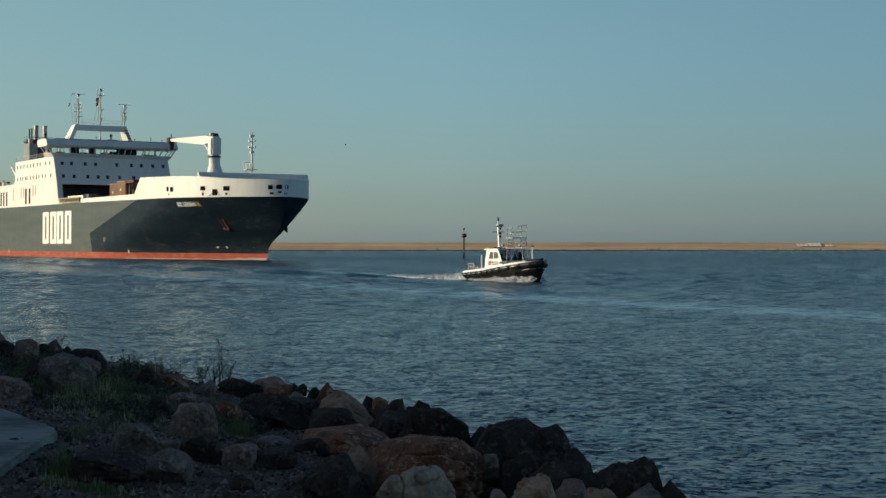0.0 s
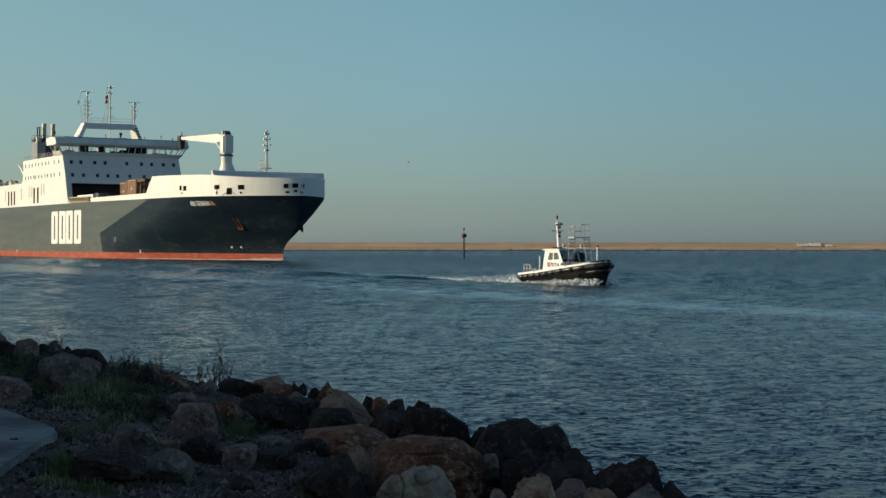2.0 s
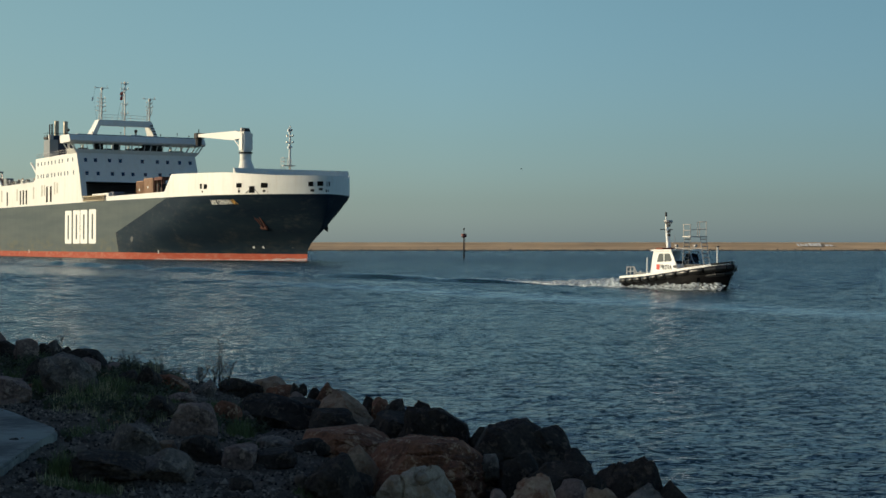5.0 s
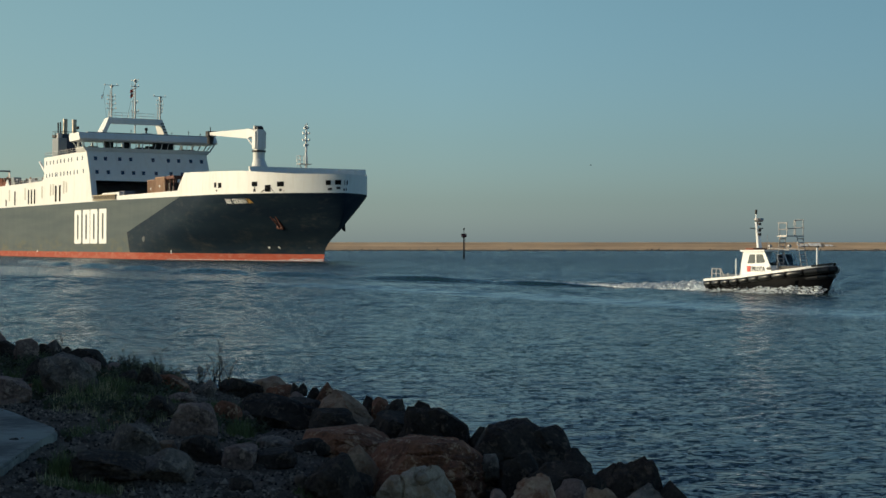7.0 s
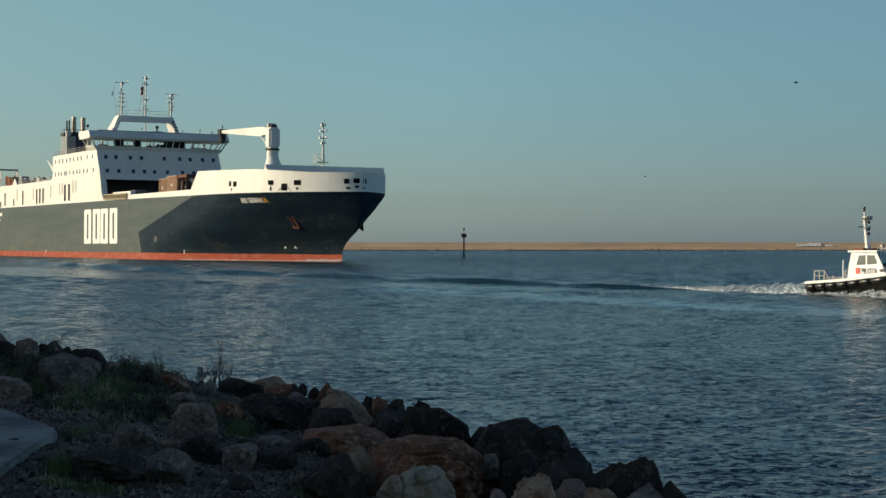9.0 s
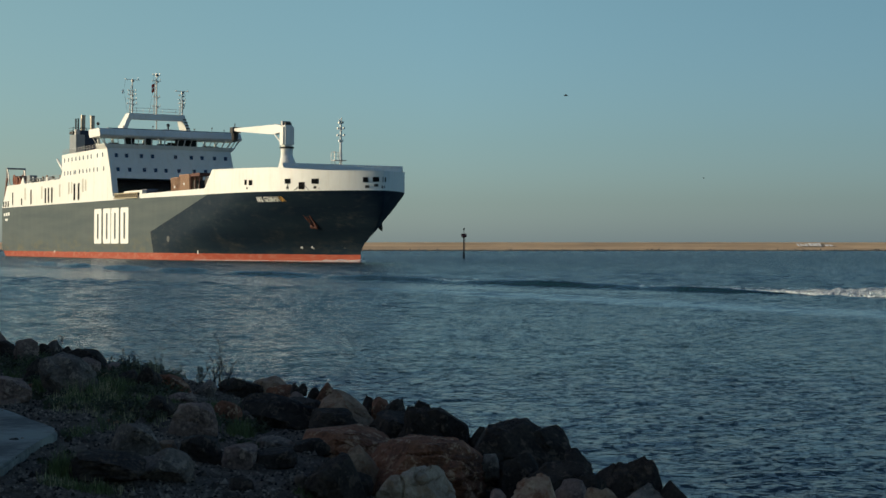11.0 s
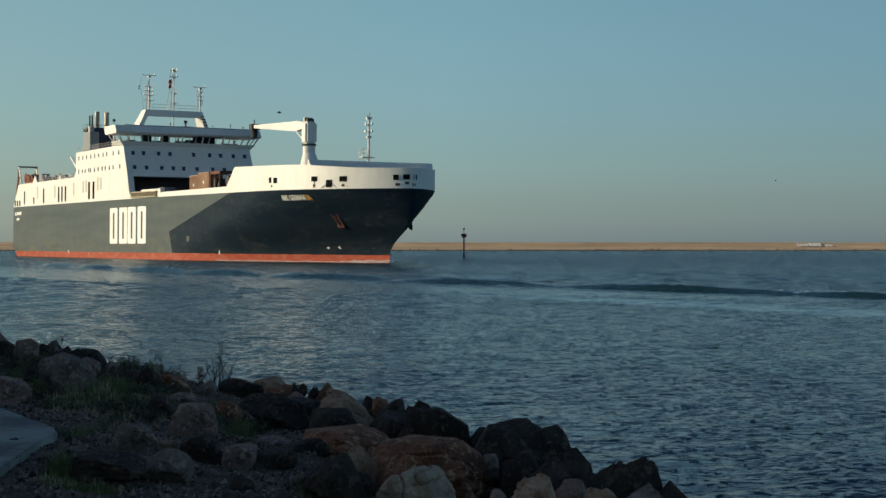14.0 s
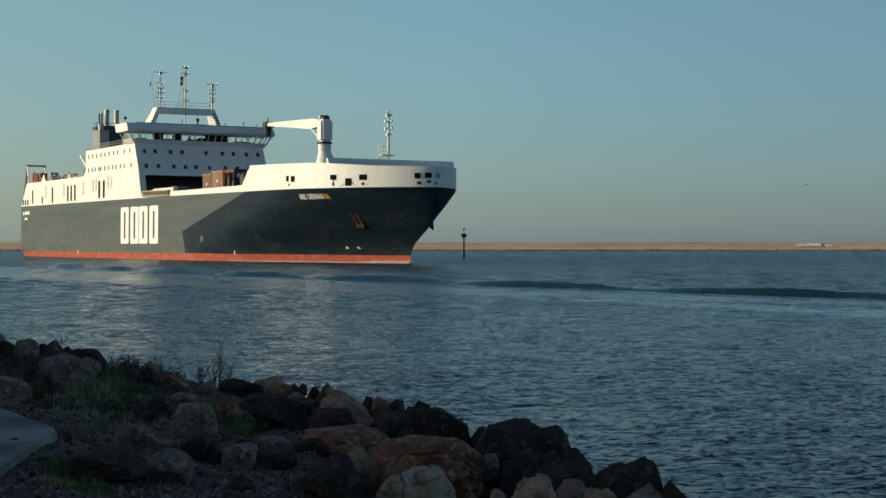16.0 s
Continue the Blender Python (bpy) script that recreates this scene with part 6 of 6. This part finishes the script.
boulder(-7.42, 28.4, 1.38, 0.26, 0.49, "plum", 0, 0, 0, 0.3)
boulder(-6.26, 27.4, 1.31, 0.29, 0.36, "grey", 0, 0, 0, 0.3)
boulder(-6.39, 27.2, 1.26, 0.25, 0.30, "dark", 0, 0.3, 0, 0.1)
boulder(-5.94, 26.7, 1.25, 0.22, 0.29, "dark", 0, 0, 0.2, 0.3)
boulder(-6.86, 26.6, 1.34, 0.39, 0.42, "dark", 0, 0, 0, 0.2)
boulder(-6.34, 25.8, 1.42, 0.38, 0.48, "plum", 0, 0.4, 0.1, 0.2)
boulder(-4.95, 23.7, 1.40, 0.55, 0.41, "dark", 0, 0.1, -0.9, 0.6)
boulder(-4.57, 23.6, 1.21, 0.28, 0.24, "plum", 0, 0.4, -0.3, 0.3)
boulder(-2.28, 23.0, 1.05, 0.61, 0.24, "tan", 0, 0.5, 0.0, 0.25)
boulder(-2.72, 22.8, 1.07, 0.64, 0.35, "dark", 0, 0, 0.15, 0.45)
boulder(-2.13, 22.3, 1.01, 0.49, 0.18, "red", 0, 0.2, 0.3, 0.3)
boulder(-4.64, 22.3, 1.37, 0.31, 0.36, "plum", 0, 0.55, 0, 0.12)
boulder(-1.92, 22.0, 1.06, 0.12, 0.14, "dark", 0, 0, 0, 0.4)
boulder(-4.36, 22.0, 1.19, 0.22, 0.18, "tan", 0, 0.3, 0, 0.2)
boulder(-5.25, 21.9, 1.38, 0.38, 0.41, "dark", 0, 0, 0, 0.3)
boulder(-1.80, 21.8, 1.06, 0.11, 0.14, "dark", 0, 0, 0, 0.4)
boulder(-3.02, 21.5, 1.13, 0.32, 0.24, "grey", 0, 0, 0.0, 0.35)
boulder(-1.62, 21.5, 1.04, 0.24, 0.18, "dark", 0, 0, 0.2, 0.3)
boulder(-1.46, 21.3, 1.12, 0.31, 0.21, "red", 0, 0, 0.2, 0.4)
boulder(-3.38, 21.2, 1.23, 0.47, 0.27, "red", 4, 0.2, -0.4, 0.4)
boulder(-3.94, 21.1, 1.29, 0.32, 0.32, "dark", 0, 0, 0, 0.3)
boulder(-3.63, 20.9, 1.34, 0.33, 0.35, "dark", 0, 0, 0.2, 0.3)
boulder(-0.91, 20.6, 1.01, 0.23, 0.30, "dark", 0, 0.1, 0.1, 0.5)
boulder(-0.75, 20.4, 1.02, 0.23, 0.29, "red", 0, 0.3, 0.1, 0.4)
boulder(-4.32, 20.3, 1.18, 0.31, 0.14, "pale", 0, 0, -0.2, 0.4)
boulder(-1.76, 20.2, 1.10, 0.34, 0.15, "plum", 0, 0.1, 0.2, 0.3)
boulder(-0.57, 20.2, 1.01, 0.27, 0.27, "dark", 15, 0.2, 0.1, 0.5)
boulder(-4.44, 20.1, 1.57, 0.70, 0.52, "grey", 0, 0.05, -0.25, 0.75)
boulder(-3.08, 19.8, 1.12, 0.44, 0.18, "plum", 0, 0.4, 0, 0.2)
boulder(-1.93, 19.4, 1.16, 1.03, 0.41, "dark", 0, 0.2, -0.3, 0.35)
boulder(-1.55, 19.4, 1.09, 0.66, 0.34, "dark", 0, 0.3, 0, 0.2)
boulder(-0.24, 19.4, 1.07, 0.25, 0.25, "dark", 0, 0, 0.1, 0.75)
boulder(-2.21, 19.0, 0.99, 0.22, 0.16, "grey", 0, 0.1, 0.3, 0.3)
boulder(-1.07, 18.9, 1.23, 0.73, 0.54, "tan", 0, 0.1, -0.5, 1.2)
boulder(-4.78, 18.7, 1.40, 0.52, 0.34, "plum", 0, 0.3, -0.5, 0.55)
boulder(-2.36, 18.6, 1.14, 0.30, 0.30, "red", 0, 0.5, -0.2, 0.3)
boulder(-0.41, 18.6, 1.05, 0.37, 0.39, "dark", 0, 0.3, 0, 0.2)
boulder(-0.54, 18.4, 1.05, 0.56, 0.36, "dark", 0, 0.2, -0.2, 0.25)
boulder(-1.15, 18.2, 1.09, 0.57, 0.32, "dark", 0, 0.7, 0.3, 0.12)
boulder(-3.02, 18.1, 1.24, 0.35, 0.27, "dark", 0, 0.1, 0, 0.2)
boulder(-0.05, 17.6, 1.18, 0.82, 0.49, "dark", 6, 0.5, -0.8, 0.4)
boulder(0.38, 17.4, 0.98, 0.27, 0.32, "dark", 0, 0.1, 0.3, 0.4)
boulder(-2.49, 17.1, 1.26, 0.48, 0.37, "plum", 6, 0.75, -0.1, 0.18)
boulder(-0.92, 16.7, 1.06, 0.97, 0.32, "red", 0, 0.35, -0.7, 0.5)
boulder(-1.67, 16.7, 0.96, 0.40, 0.16, "grey", 0, 0.5, 0, 0.2)
boulder(0.98, 16.6, 1.08, 0.68, 0.43, "dark", 0, 0.2, -0.5, 0.5)
boulder(0.74, 16.5, 1.14, 1.01, 0.48, "dark", 0, 0.1, -0.35, 0.55)
boulder(-1.25, 16.3, 0.99, 0.38, 0.20, "dark", 0, 0.3, 0, 0.25)
boulder(1.26, 16.0, 0.92, 0.30, 0.30, "dark", 0, 0.1, -0.3, 0.5)
boulder(1.68, 15.6, 0.91, 0.71, 0.35, "dark", 0, 0.05, 0.35, 0.4)
boulder(0.42, 15.6, 0.92, 0.20, 0.11, "grey", 0, 0.2, 0, 0.3)
boulder(0.70, 15.5, 0.95, 0.41, 0.26, "dark", 0, 0.2, 0, 0.3)
boulder(-2.17, 15.4, 1.13, 0.41, 0.28, "dark", 0, 0.6, 0.3, 0.2)
boulder(-0.16, 15.4, 1.11, 1.17, 0.61, "red", 0, 0, 0.08, 0.42)
boulder(-2.51, 15.4, 1.07, 0.18, 0.16, "tan", 0, 0.5, 0, 0.1)
boulder(-2.76, 15.3, 1.24, 0.45, 0.30, "grey", 4, 0.35, 0.1, 0.08)
boulder(2.09, 15.3, 0.71, 0.38, 0.19, "dark", 0, 0.1, -0.3, 0.35)
boulder(-1.51, 15.3, 1.01, 0.37, 0.20, "dark", 0, 0.8, 0, 0.05)
boulder(-1.82, 15.2, 1.06, 0.31, 0.25, "plum", 0, 0.8, 0, 0.05)
boulder(1.07, 15.2, 0.91, 0.66, 0.23, "dark", 0, 0.2, 0, 0.3)
boulder(-0.73, 15.1, 1.06, 0.42, 0.36, "tan", 10, 0.1, -0.55, 0.9)
boulder(1.30, 15.0, 0.84, 0.35, 0.18, "dark", 0, 0.1, 0, 0.3)
boulder(-0.76, 14.8, 0.86, 0.30, 0.12, "dark", 0, 0, 0, 0.3)
boulder(-1.15, 14.2, 0.93, 0.19, 0.10, "grey", 0, 0, 0, 0.3)
boulder(1.09, 14.2, 0.88, 0.31, 0.21, "plum", 0, 0.4, -0.4, 0.4)
boulder(1.68, 14.2, 0.84, 0.45, 0.18, "grey", 0, 0.2, -0.1, 0.5)
boulder(-0.89, 14.0, 1.11, 0.54, 0.43, "dark", 0, 0.2, -0.2, 0.45)
boulder(-0.21, 14.0, 1.04, 0.73, 0.39, "pale", 0, 0.04, 0.05, 0.55)
boulder(1.31, 14.0, 0.85, 0.38, 0.16, "tan", 0, 0.3, -0.3, 0.3)
boulder(0.73, 13.9, 0.97, 0.44, 0.28, "banded", 0, 0, 0, 0.25)
boulder(-1.65, 13.9, 0.94, 0.21, 0.08, "dark", 0, 0.2, 0, 0.2)
boulder(-2.32, 13.9, 1.17, 0.52, 0.30, "grey", 0, 0, -0.2, 0.4)
boulder(0.45, 13.8, 0.86, 0.18, 0.11, "plum", 0, 0, 0, 0.4)
boulder(-2.67, 13.5, 1.21, 0.64, 0.28, "dark", 0, 0.7, 0.3, 0.15)



def build_small_stones():
    """Smaller stones that fill the gaps of the slope."""
    rng = random.Random(21)
    made = 0
    while made < 170:
        y = rng.uniform(12.0, 31.0)
        x = rng.uniform(-0.27 * y, min(3.4, 0.2 * y))
        d = inland(x, y)
        if d < -0.3 or d > 7.5:
            continue
        s = rng.uniform(0.08, 0.22)
        if x < -1.9 and y < 19 and rng.random() < 0.6:
            continue
        z = bank_height(x, y)
        boulder(x, y, z + s * rng.uniform(0.18, 0.4), s, s * 0.8, "dark" if y < 16 else rng.choice(("dark", "dark", "dark", "grey", "plum", "red")), 0, rng.choice((0.0, 0.3, 0.6)), 0, 0.1)
        made += 1


build_small_stones()


def build_gravel():
    """Loose grit and pebbles on the soil."""
    rng = np.random.RandomState(3)
    verts, faces = [], []
    n = 0
    while n < 20000:
        y = rng.uniform(11.5, 24)
        x = rng.uniform(-0.28 * y, 0.5)
        if inland(x, y) < 1.5:
            continue
        s = rng.uniform(0.007, 0.024) * (1.9 if rng.rand() < 0.05 else 1)
        z = bank_height(x, y)
        b = len(verts)
        a = rng.uniform(0, 6.28)
        for k in range(4):
            verts.append((x + s * math.cos(a + k * 1.57) * rng.uniform(0.7, 1.2), y + s * math.sin(a + k * 1.57) * rng.uniform(0.7, 1.2), z + s * 0.1))
        verts.append((x, y, z + s * rng.uniform(0.7, 1.2)))
        faces += [(b, b + 1, b + 4), (b + 1, b + 2, b + 4), (b + 2, b + 3, b + 4), (b + 3, b, b + 4)]
        n += 1
    me = bpy.data.meshes.new("gravel")
    me.from_pydata(verts, [], faces)
    me.materials.append(M_GRIT)
    tagged(new("gravel", me), "loose dark grit and pebbles on the soil", "gravel", kind="stuff")


build_gravel()


def build_slab():
    bm = new_bm()
    top = 1.16
    loop = [(-5.6, 19.2), (-4.38, 17.15), (-3.95, 16.3), (-3.58, 15.6), (-3.48, 15.3), (-3.47, 14.6), (-3.35, 12.9), (-3.6, 11.6), (-6.5, 11.4)]
    plate(bm, [(x, y, top) for x, y in loop], (0, 0, -0.6))
    bmesh.ops.bevel(bm, geom=bm.edges[:], offset=0.02, segments=2, affect="EDGES")
    ob = part("concrete_slab", bm, M_CONCRETE)
    tagged(ob, "weathered grey concrete slab set in the bank", "slab")


build_slab()


def blades(name, label, material, clumps, seed):
    """Grass: thin bent blades in clumps."""
    rng = random.Random(seed)
    verts, faces = [], []
    for cx, cy, spread, count, high in clumps:
        for _ in range(count):
            x, y = cx + rng.gauss(0, spread), cy + rng.gauss(0, spread * 1.6)
            if inland(x, y) < 0.8:
                continue
            z = bank_height(x, y) - 0.02
            h, a, lean, w = high * rng.uniform(0.45, 1.2), rng.uniform(0, 6.28), rng.uniform(0.05, 0.6), rng.uniform(0.003, 0.007)
            dx, dy = math.cos(a), math.sin(a)
            b = len(verts)
            for t in (0, 0.45, 0.8, 1):
                px, py, pz = x + dx * lean * h * t * t, y + dy * lean * h * t * t, z + h * t * (1 - 0.15 * lean * t)
                k = w * (1 - t * 0.9)
                verts += [(px - dy * k, py + dx * k, pz), (px + dy * k, py - dx * k, pz)]
            for i in range(3):
                faces.append((b + 2 * i, b + 2 * i + 1, b + 2 * i + 3, b + 2 * i + 2))
    me = bpy.data.meshes.new(name)
    me.from_pydata(verts, [], faces)
    me.materials.append(material)
    tagged(new(name, me), label, "grass", kind="stuff")


def tufts(seed, regions):
    """Many small tufts scattered over oval patches: centre, half sizes, number, blades each, height."""
    rng = random.Random(seed)
    out = []
    for cx, cy, rx, ry, count, each, high in regions:
        for _ in range(count):
            a, r = rng.uniform(0, 6.28), math.sqrt(rng.random())
            out.append((cx + rx * r * math.cos(a), cy + ry * r * math.sin(a), rng.uniform(0.02, 0.05), int(each * rng.uniform(0.5, 1.4)), high * rng.uniform(0.5, 1.25)))
    return out


GREEN = tufts(5, [(-5.3, 23.2, 0.6, 1.2, 60, 40, 0.14), (-4.6, 21.2, 0.5, 1.0, 50, 44, 0.15), (-4.05, 20.2, 0.35, 0.8, 44, 44, 0.19), (-5.9, 25.5, 0.6, 1.4, 40, 36, 0.15), (-3.9, 18.9, 0.35, 0.5, 26, 36, 0.15),
                  (-3.42, 15.6, 0.10, 0.5, 7, 30, 0.09), (-2.98, 13.45, 0.11, 0.16, 26, 46, 0.19), (-2.80, 13.0, 0.26, 0.12, 46, 32, 0.08), (-3.35, 16.4, 0.12, 0.5, 12, 22, 0.10), (-2.45, 18.9, 0.14, 0.25, 26, 50, 0.22), (-2.1, 17.6, 0.15, 0.3, 14, 40, 0.16),
                  (-1.15, 13.9, 0.08, 0.1, 8, 22, 0.08), (-5.2, 19.6, 0.6, 0.5, 40, 26, 0.08), (-3.3, 19.4, 0.4, 0.9, 26, 26, 0.12), (-3.2, 17.2, 0.3, 0.5, 14, 18, 0.08)])
DRY = tufts(6, [(-3.8, 18.6, 0.6, 0.9, 44, 12, 0.13), (-3.1, 17.6, 0.3, 0.7, 16, 10, 0.12), (-4.1, 20.0, 0.35, 0.7, 20, 16, 0.20), (-3.9, 19.0, 0.3, 0.5, 18, 14, 0.16), (-3.40, 15.5, 0.1, 0.4, 4, 12, 0.10), (-2.72, 13.0, 0.35, 0.15, 22, 14, 0.10), (-3.1, 16.8, 0.35, 0.5, 14, 8, 0.06), (-3.5, 18.0, 0.5, 0.9, 26, 12, 0.10), (-2.9, 18.2, 0.12, 0.2, 5, 9, 0.26),
                (-4.9, 22.6, 0.6, 1.0, 16, 12, 0.18), (-3.9, 22.4, 0.4, 0.6, 14, 12, 0.24)])
blades("green_grass", "short green grass between the stones", M_GRASS, GREEN, 1)
blades("dry_grass", "yellowed long grass between the stones", M_DRYGRASS, DRY, 2)


def weed(x, y, base, high, stems, spread, seed, leafy):
    """A dry weed: thin branching stems with seed heads or small leaves."""
    rng = random.Random(seed)
    root = tagged(new("weed"), "thin dry branching weed among the boulders", "plant")
    root.location = (x, y, base)
    for s in range(stems):
        bm = new_bm()
        a = rng.uniform(0, 6.28)
        tip = Vector((math.cos(a) * spread * rng.uniform(0.2, 1), math.sin(a) * spread * 0.5, high * rng.uniform(0.65, 1)))
        p0 = Vector((rng.uniform(-0.03, 0.03), rng.uniform(-0.03, 0.03), 0))
        n = 9
        last = p0
        for i in range(1, n + 1):
            t = i / n
            p = p0.lerp(tip, t) + Vector((rng.gauss(0, 0.008), rng.gauss(0, 0.008), 0))
            rod(bm, last, p, 0.007 * (1.15 - t), 0.007 * (1.05 - t), n=4)
            if t > 0.3:
                for _ in range(1 if not leafy else 2):
                    bdir = Vector((rng.uniform(-1, 1), rng.uniform(-1, 1), rng.uniform(0.3, 1.1))).normalized()
                    q = p + bdir * high * rng.uniform(0.06, 0.16)
                    rod(bm, p, q, 0.003, 0.002, n=3)
                    k = rng.uniform(0.005, 0.011) if leafy else rng.uniform(0.004, 0.007)
                    bmesh.ops.create_icosphere(bm, subdivisions=1, radius=k, matrix=Matrix.Translation(q) @ Matrix.Diagonal((1, 0.6, 1.3, 1)))
            last = p
        if not leafy and s < 2:
            bmesh.ops.create_icosphere(bm, subdivisions=1, radius=rng.uniform(0.010, 0.016), matrix=Matrix.Translation(last) @ Matrix.Diagonal((1, 1, 0.7, 1)))
        part("stem", bm, M_STALK, root)
    return root


def scrub(regions, seed):
    """Low leafy growth: short twigs with many small pointed leaves, in uneven clumps."""
    rng = random.Random(seed)
    verts, faces = [], []
    for cx, cy, rx, ry, clumps, high in regions:
        for _ in range(clumps):
            a, r = rng.uniform(0, 6.28), math.sqrt(rng.random())
            x0, y0 = cx + rx * r * math.cos(a), cy + ry * r * math.sin(a)
            if inland(x0, y0) < 0.6:
                continue
            z0, size = bank_height(x0, y0), high * rng.uniform(0.5, 1.2)
            for _ in range(rng.randint(30, 60)):
                e, t = rng.uniform(0, 6.28), rng.random() ** 0.6
                p = Vector((x0 + size * 0.75 * t * math.cos(e) * rng.random(), y0 + size * 0.75 * t * math.sin(e), z0 + size * t * rng.uniform(0.2, 1.0)))
                d1 = Vector((rng.gauss(0, 1), rng.gauss(0, 1), rng.gauss(0.3, 0.6))).normalized() * rng.uniform(0.014, 0.034)
                d2 = d1.cross(Vector((rng.gauss(0, 1), rng.gauss(0, 1), rng.gauss(0, 1)))).normalized() * d1.length * 0.35
                k = len(verts)
                verts += [tuple(p - d1), tuple(p + d2), tuple(p + d1), tuple(p - d2)]
                faces.append((k, k + 1, k + 2, k + 3))
    me = bpy.data.meshes.new("scrub")
    me.from_pydata(verts, [], faces)
    me.materials.append(M_SCRUB)
    tagged(new("scrub", me), "low dark green and brown weeds between the stones", "weeds", kind="stuff")


scrub([(-5.7, 24.2, 0.7, 1.2, 70, 0.20), (-4.9, 22.0, 0.5, 0.9, 50, 0.16), (-4.25, 22.6, 0.30, 0.6, 60, 0.22), (-4.15, 21.6, 0.25, 0.6, 50, 0.20), (-3.5, 20.6, 0.4, 0.8, 50, 0.17), (-4.3, 24.8, 0.5, 0.6, 40, 0.22), (-6.3, 26.6, 0.6, 1.2, 40, 0.18),
       (-3.8, 18.7, 0.6, 0.9, 70, 0.09), (-3.3, 18.2, 0.4, 0.6, 30, 0.11), (-3.40, 15.6, 0.10, 0.4, 5, 0.07), (-3.0, 13.85, 0.3, 0.2, 20, 0.06), (-2.2, 18.2, 0.3, 0.5, 26, 0.12), (-5.0, 19.5, 0.7, 0.4, 50, 0.07), (-1.9, 16.6, 0.3, 0.5, 14, 0.07), (-3.3, 17.6, 0.3, 0.8, 20, 0.08)], 17)
weed(-2.93, 22.3, 0.98, 0.72, 4, 0.08, 1, False)
weed(-3.00, 22.2, 1.00, 0.40, 7, 0.16, 2, False)
weed(-2.82, 22.2, 1.00, 0.34, 6, 0.22, 8, False)
weed(-3.92, 23.6, 1.02, 0.46, 3, 0.16, 3, False)
weed(-4.35, 23.8, 1.00, 0.36, 3, 0.14, 4, False)
weed(-4.1, 23.4, 0.98, 0.20, 10, 0.3, 5, True)
weed(-5.75, 25.4, 1.22, 0.32, 4, 0.12, 6, False)
weed(-3.25, 22.8, 0.98, 0.22, 5, 0.12, 7, True)
weed(-4.80, 25.0, 0.92, 0.26, 12, 0.30, 9, True)
weed(-4.45, 24.6, 0.90, 0.24, 12, 0.30, 10, True)
weed(-4.62, 24.9, 0.92, 0.38, 4, 0.16, 11, False)


# ---------------------------------------------------------------- what moves
def motions():
    rows = []
    for t in range(0, 17):
        th0, th = radians(61.3145), radians(61.3145 + 0.02555 * t)
        s = 3.483 * t
        rows.append((t, pose(-65.10 + math.cos((th0 + th) / 2) * s, 361.18 - math.sin((th0 + th) / 2) * s, 0, -0.43, 0, -math.degrees(th))))
    walk(SHIP, rows)
    rows = []
    steered = []
    for t in range(0, 17):
        th0, th = radians(62.406), radians(62.406 - 0.394 * t)
        s, out = 4.1026 * t + 0.02184 * t * t, 1 + 0.03 * max(0.0, 1 - t / 7.0) ** 1.3
        x, y = (2.711 + math.cos((th0 + th) / 2) * s) * out, (130.576 - math.sin((th0 + th) / 2) * s) * out
        rows.append((t, pose(x, y, 0, 0, 0, -math.degrees(th))))
        steered.append((t, pose(x, y, 0, 0, 0, -62.7 + 0.45 * t)))
    for thing in (BOAT, SPRAY):
        walk(thing, steered)
    for thing in (FOAM, SWELL, CREST, FLECKS):
        walk(thing, rows)
    at = lambda px, py, d: (px * d, d, 2.85 + py * d)
    walk(BIRD_FAR, [(t, pose(*at(x, y, 380.0), 0, 0, -10)) for t, x, y in ((0, -0.0577, 0.0585), (1.5, -0.0303, 0.0511), (3.5, 0.0120, 0.0428), (7, 0.0870, 0.0465), (9, 0.1190, 0.0398), (12.5, 0.1780, 0.0385), (16, 0.2143, 0.0351))])
    walk(BIRD_NEAR, [(t, pose(*at(x, y, 190.0), 0, 0, 172)) for t, x, y in ((0, 0.62, 0.12), (5, 0.41, 0.108), (8.5, 0.2413, 0.0985), (9, 0.2083, 0.0951), (11.4, 0.0480, 0.0868), (12.5, -0.0140, 0.0848), (13.4, -0.0653, 0.0814), (14.5, -0.1210, 0.0738), (16, -0.195, 0.066))])
    walk(WATER, [(0.0, pose(0, 0, 0)), (16.0, pose(4.0, -3.0, 0))])


motions()
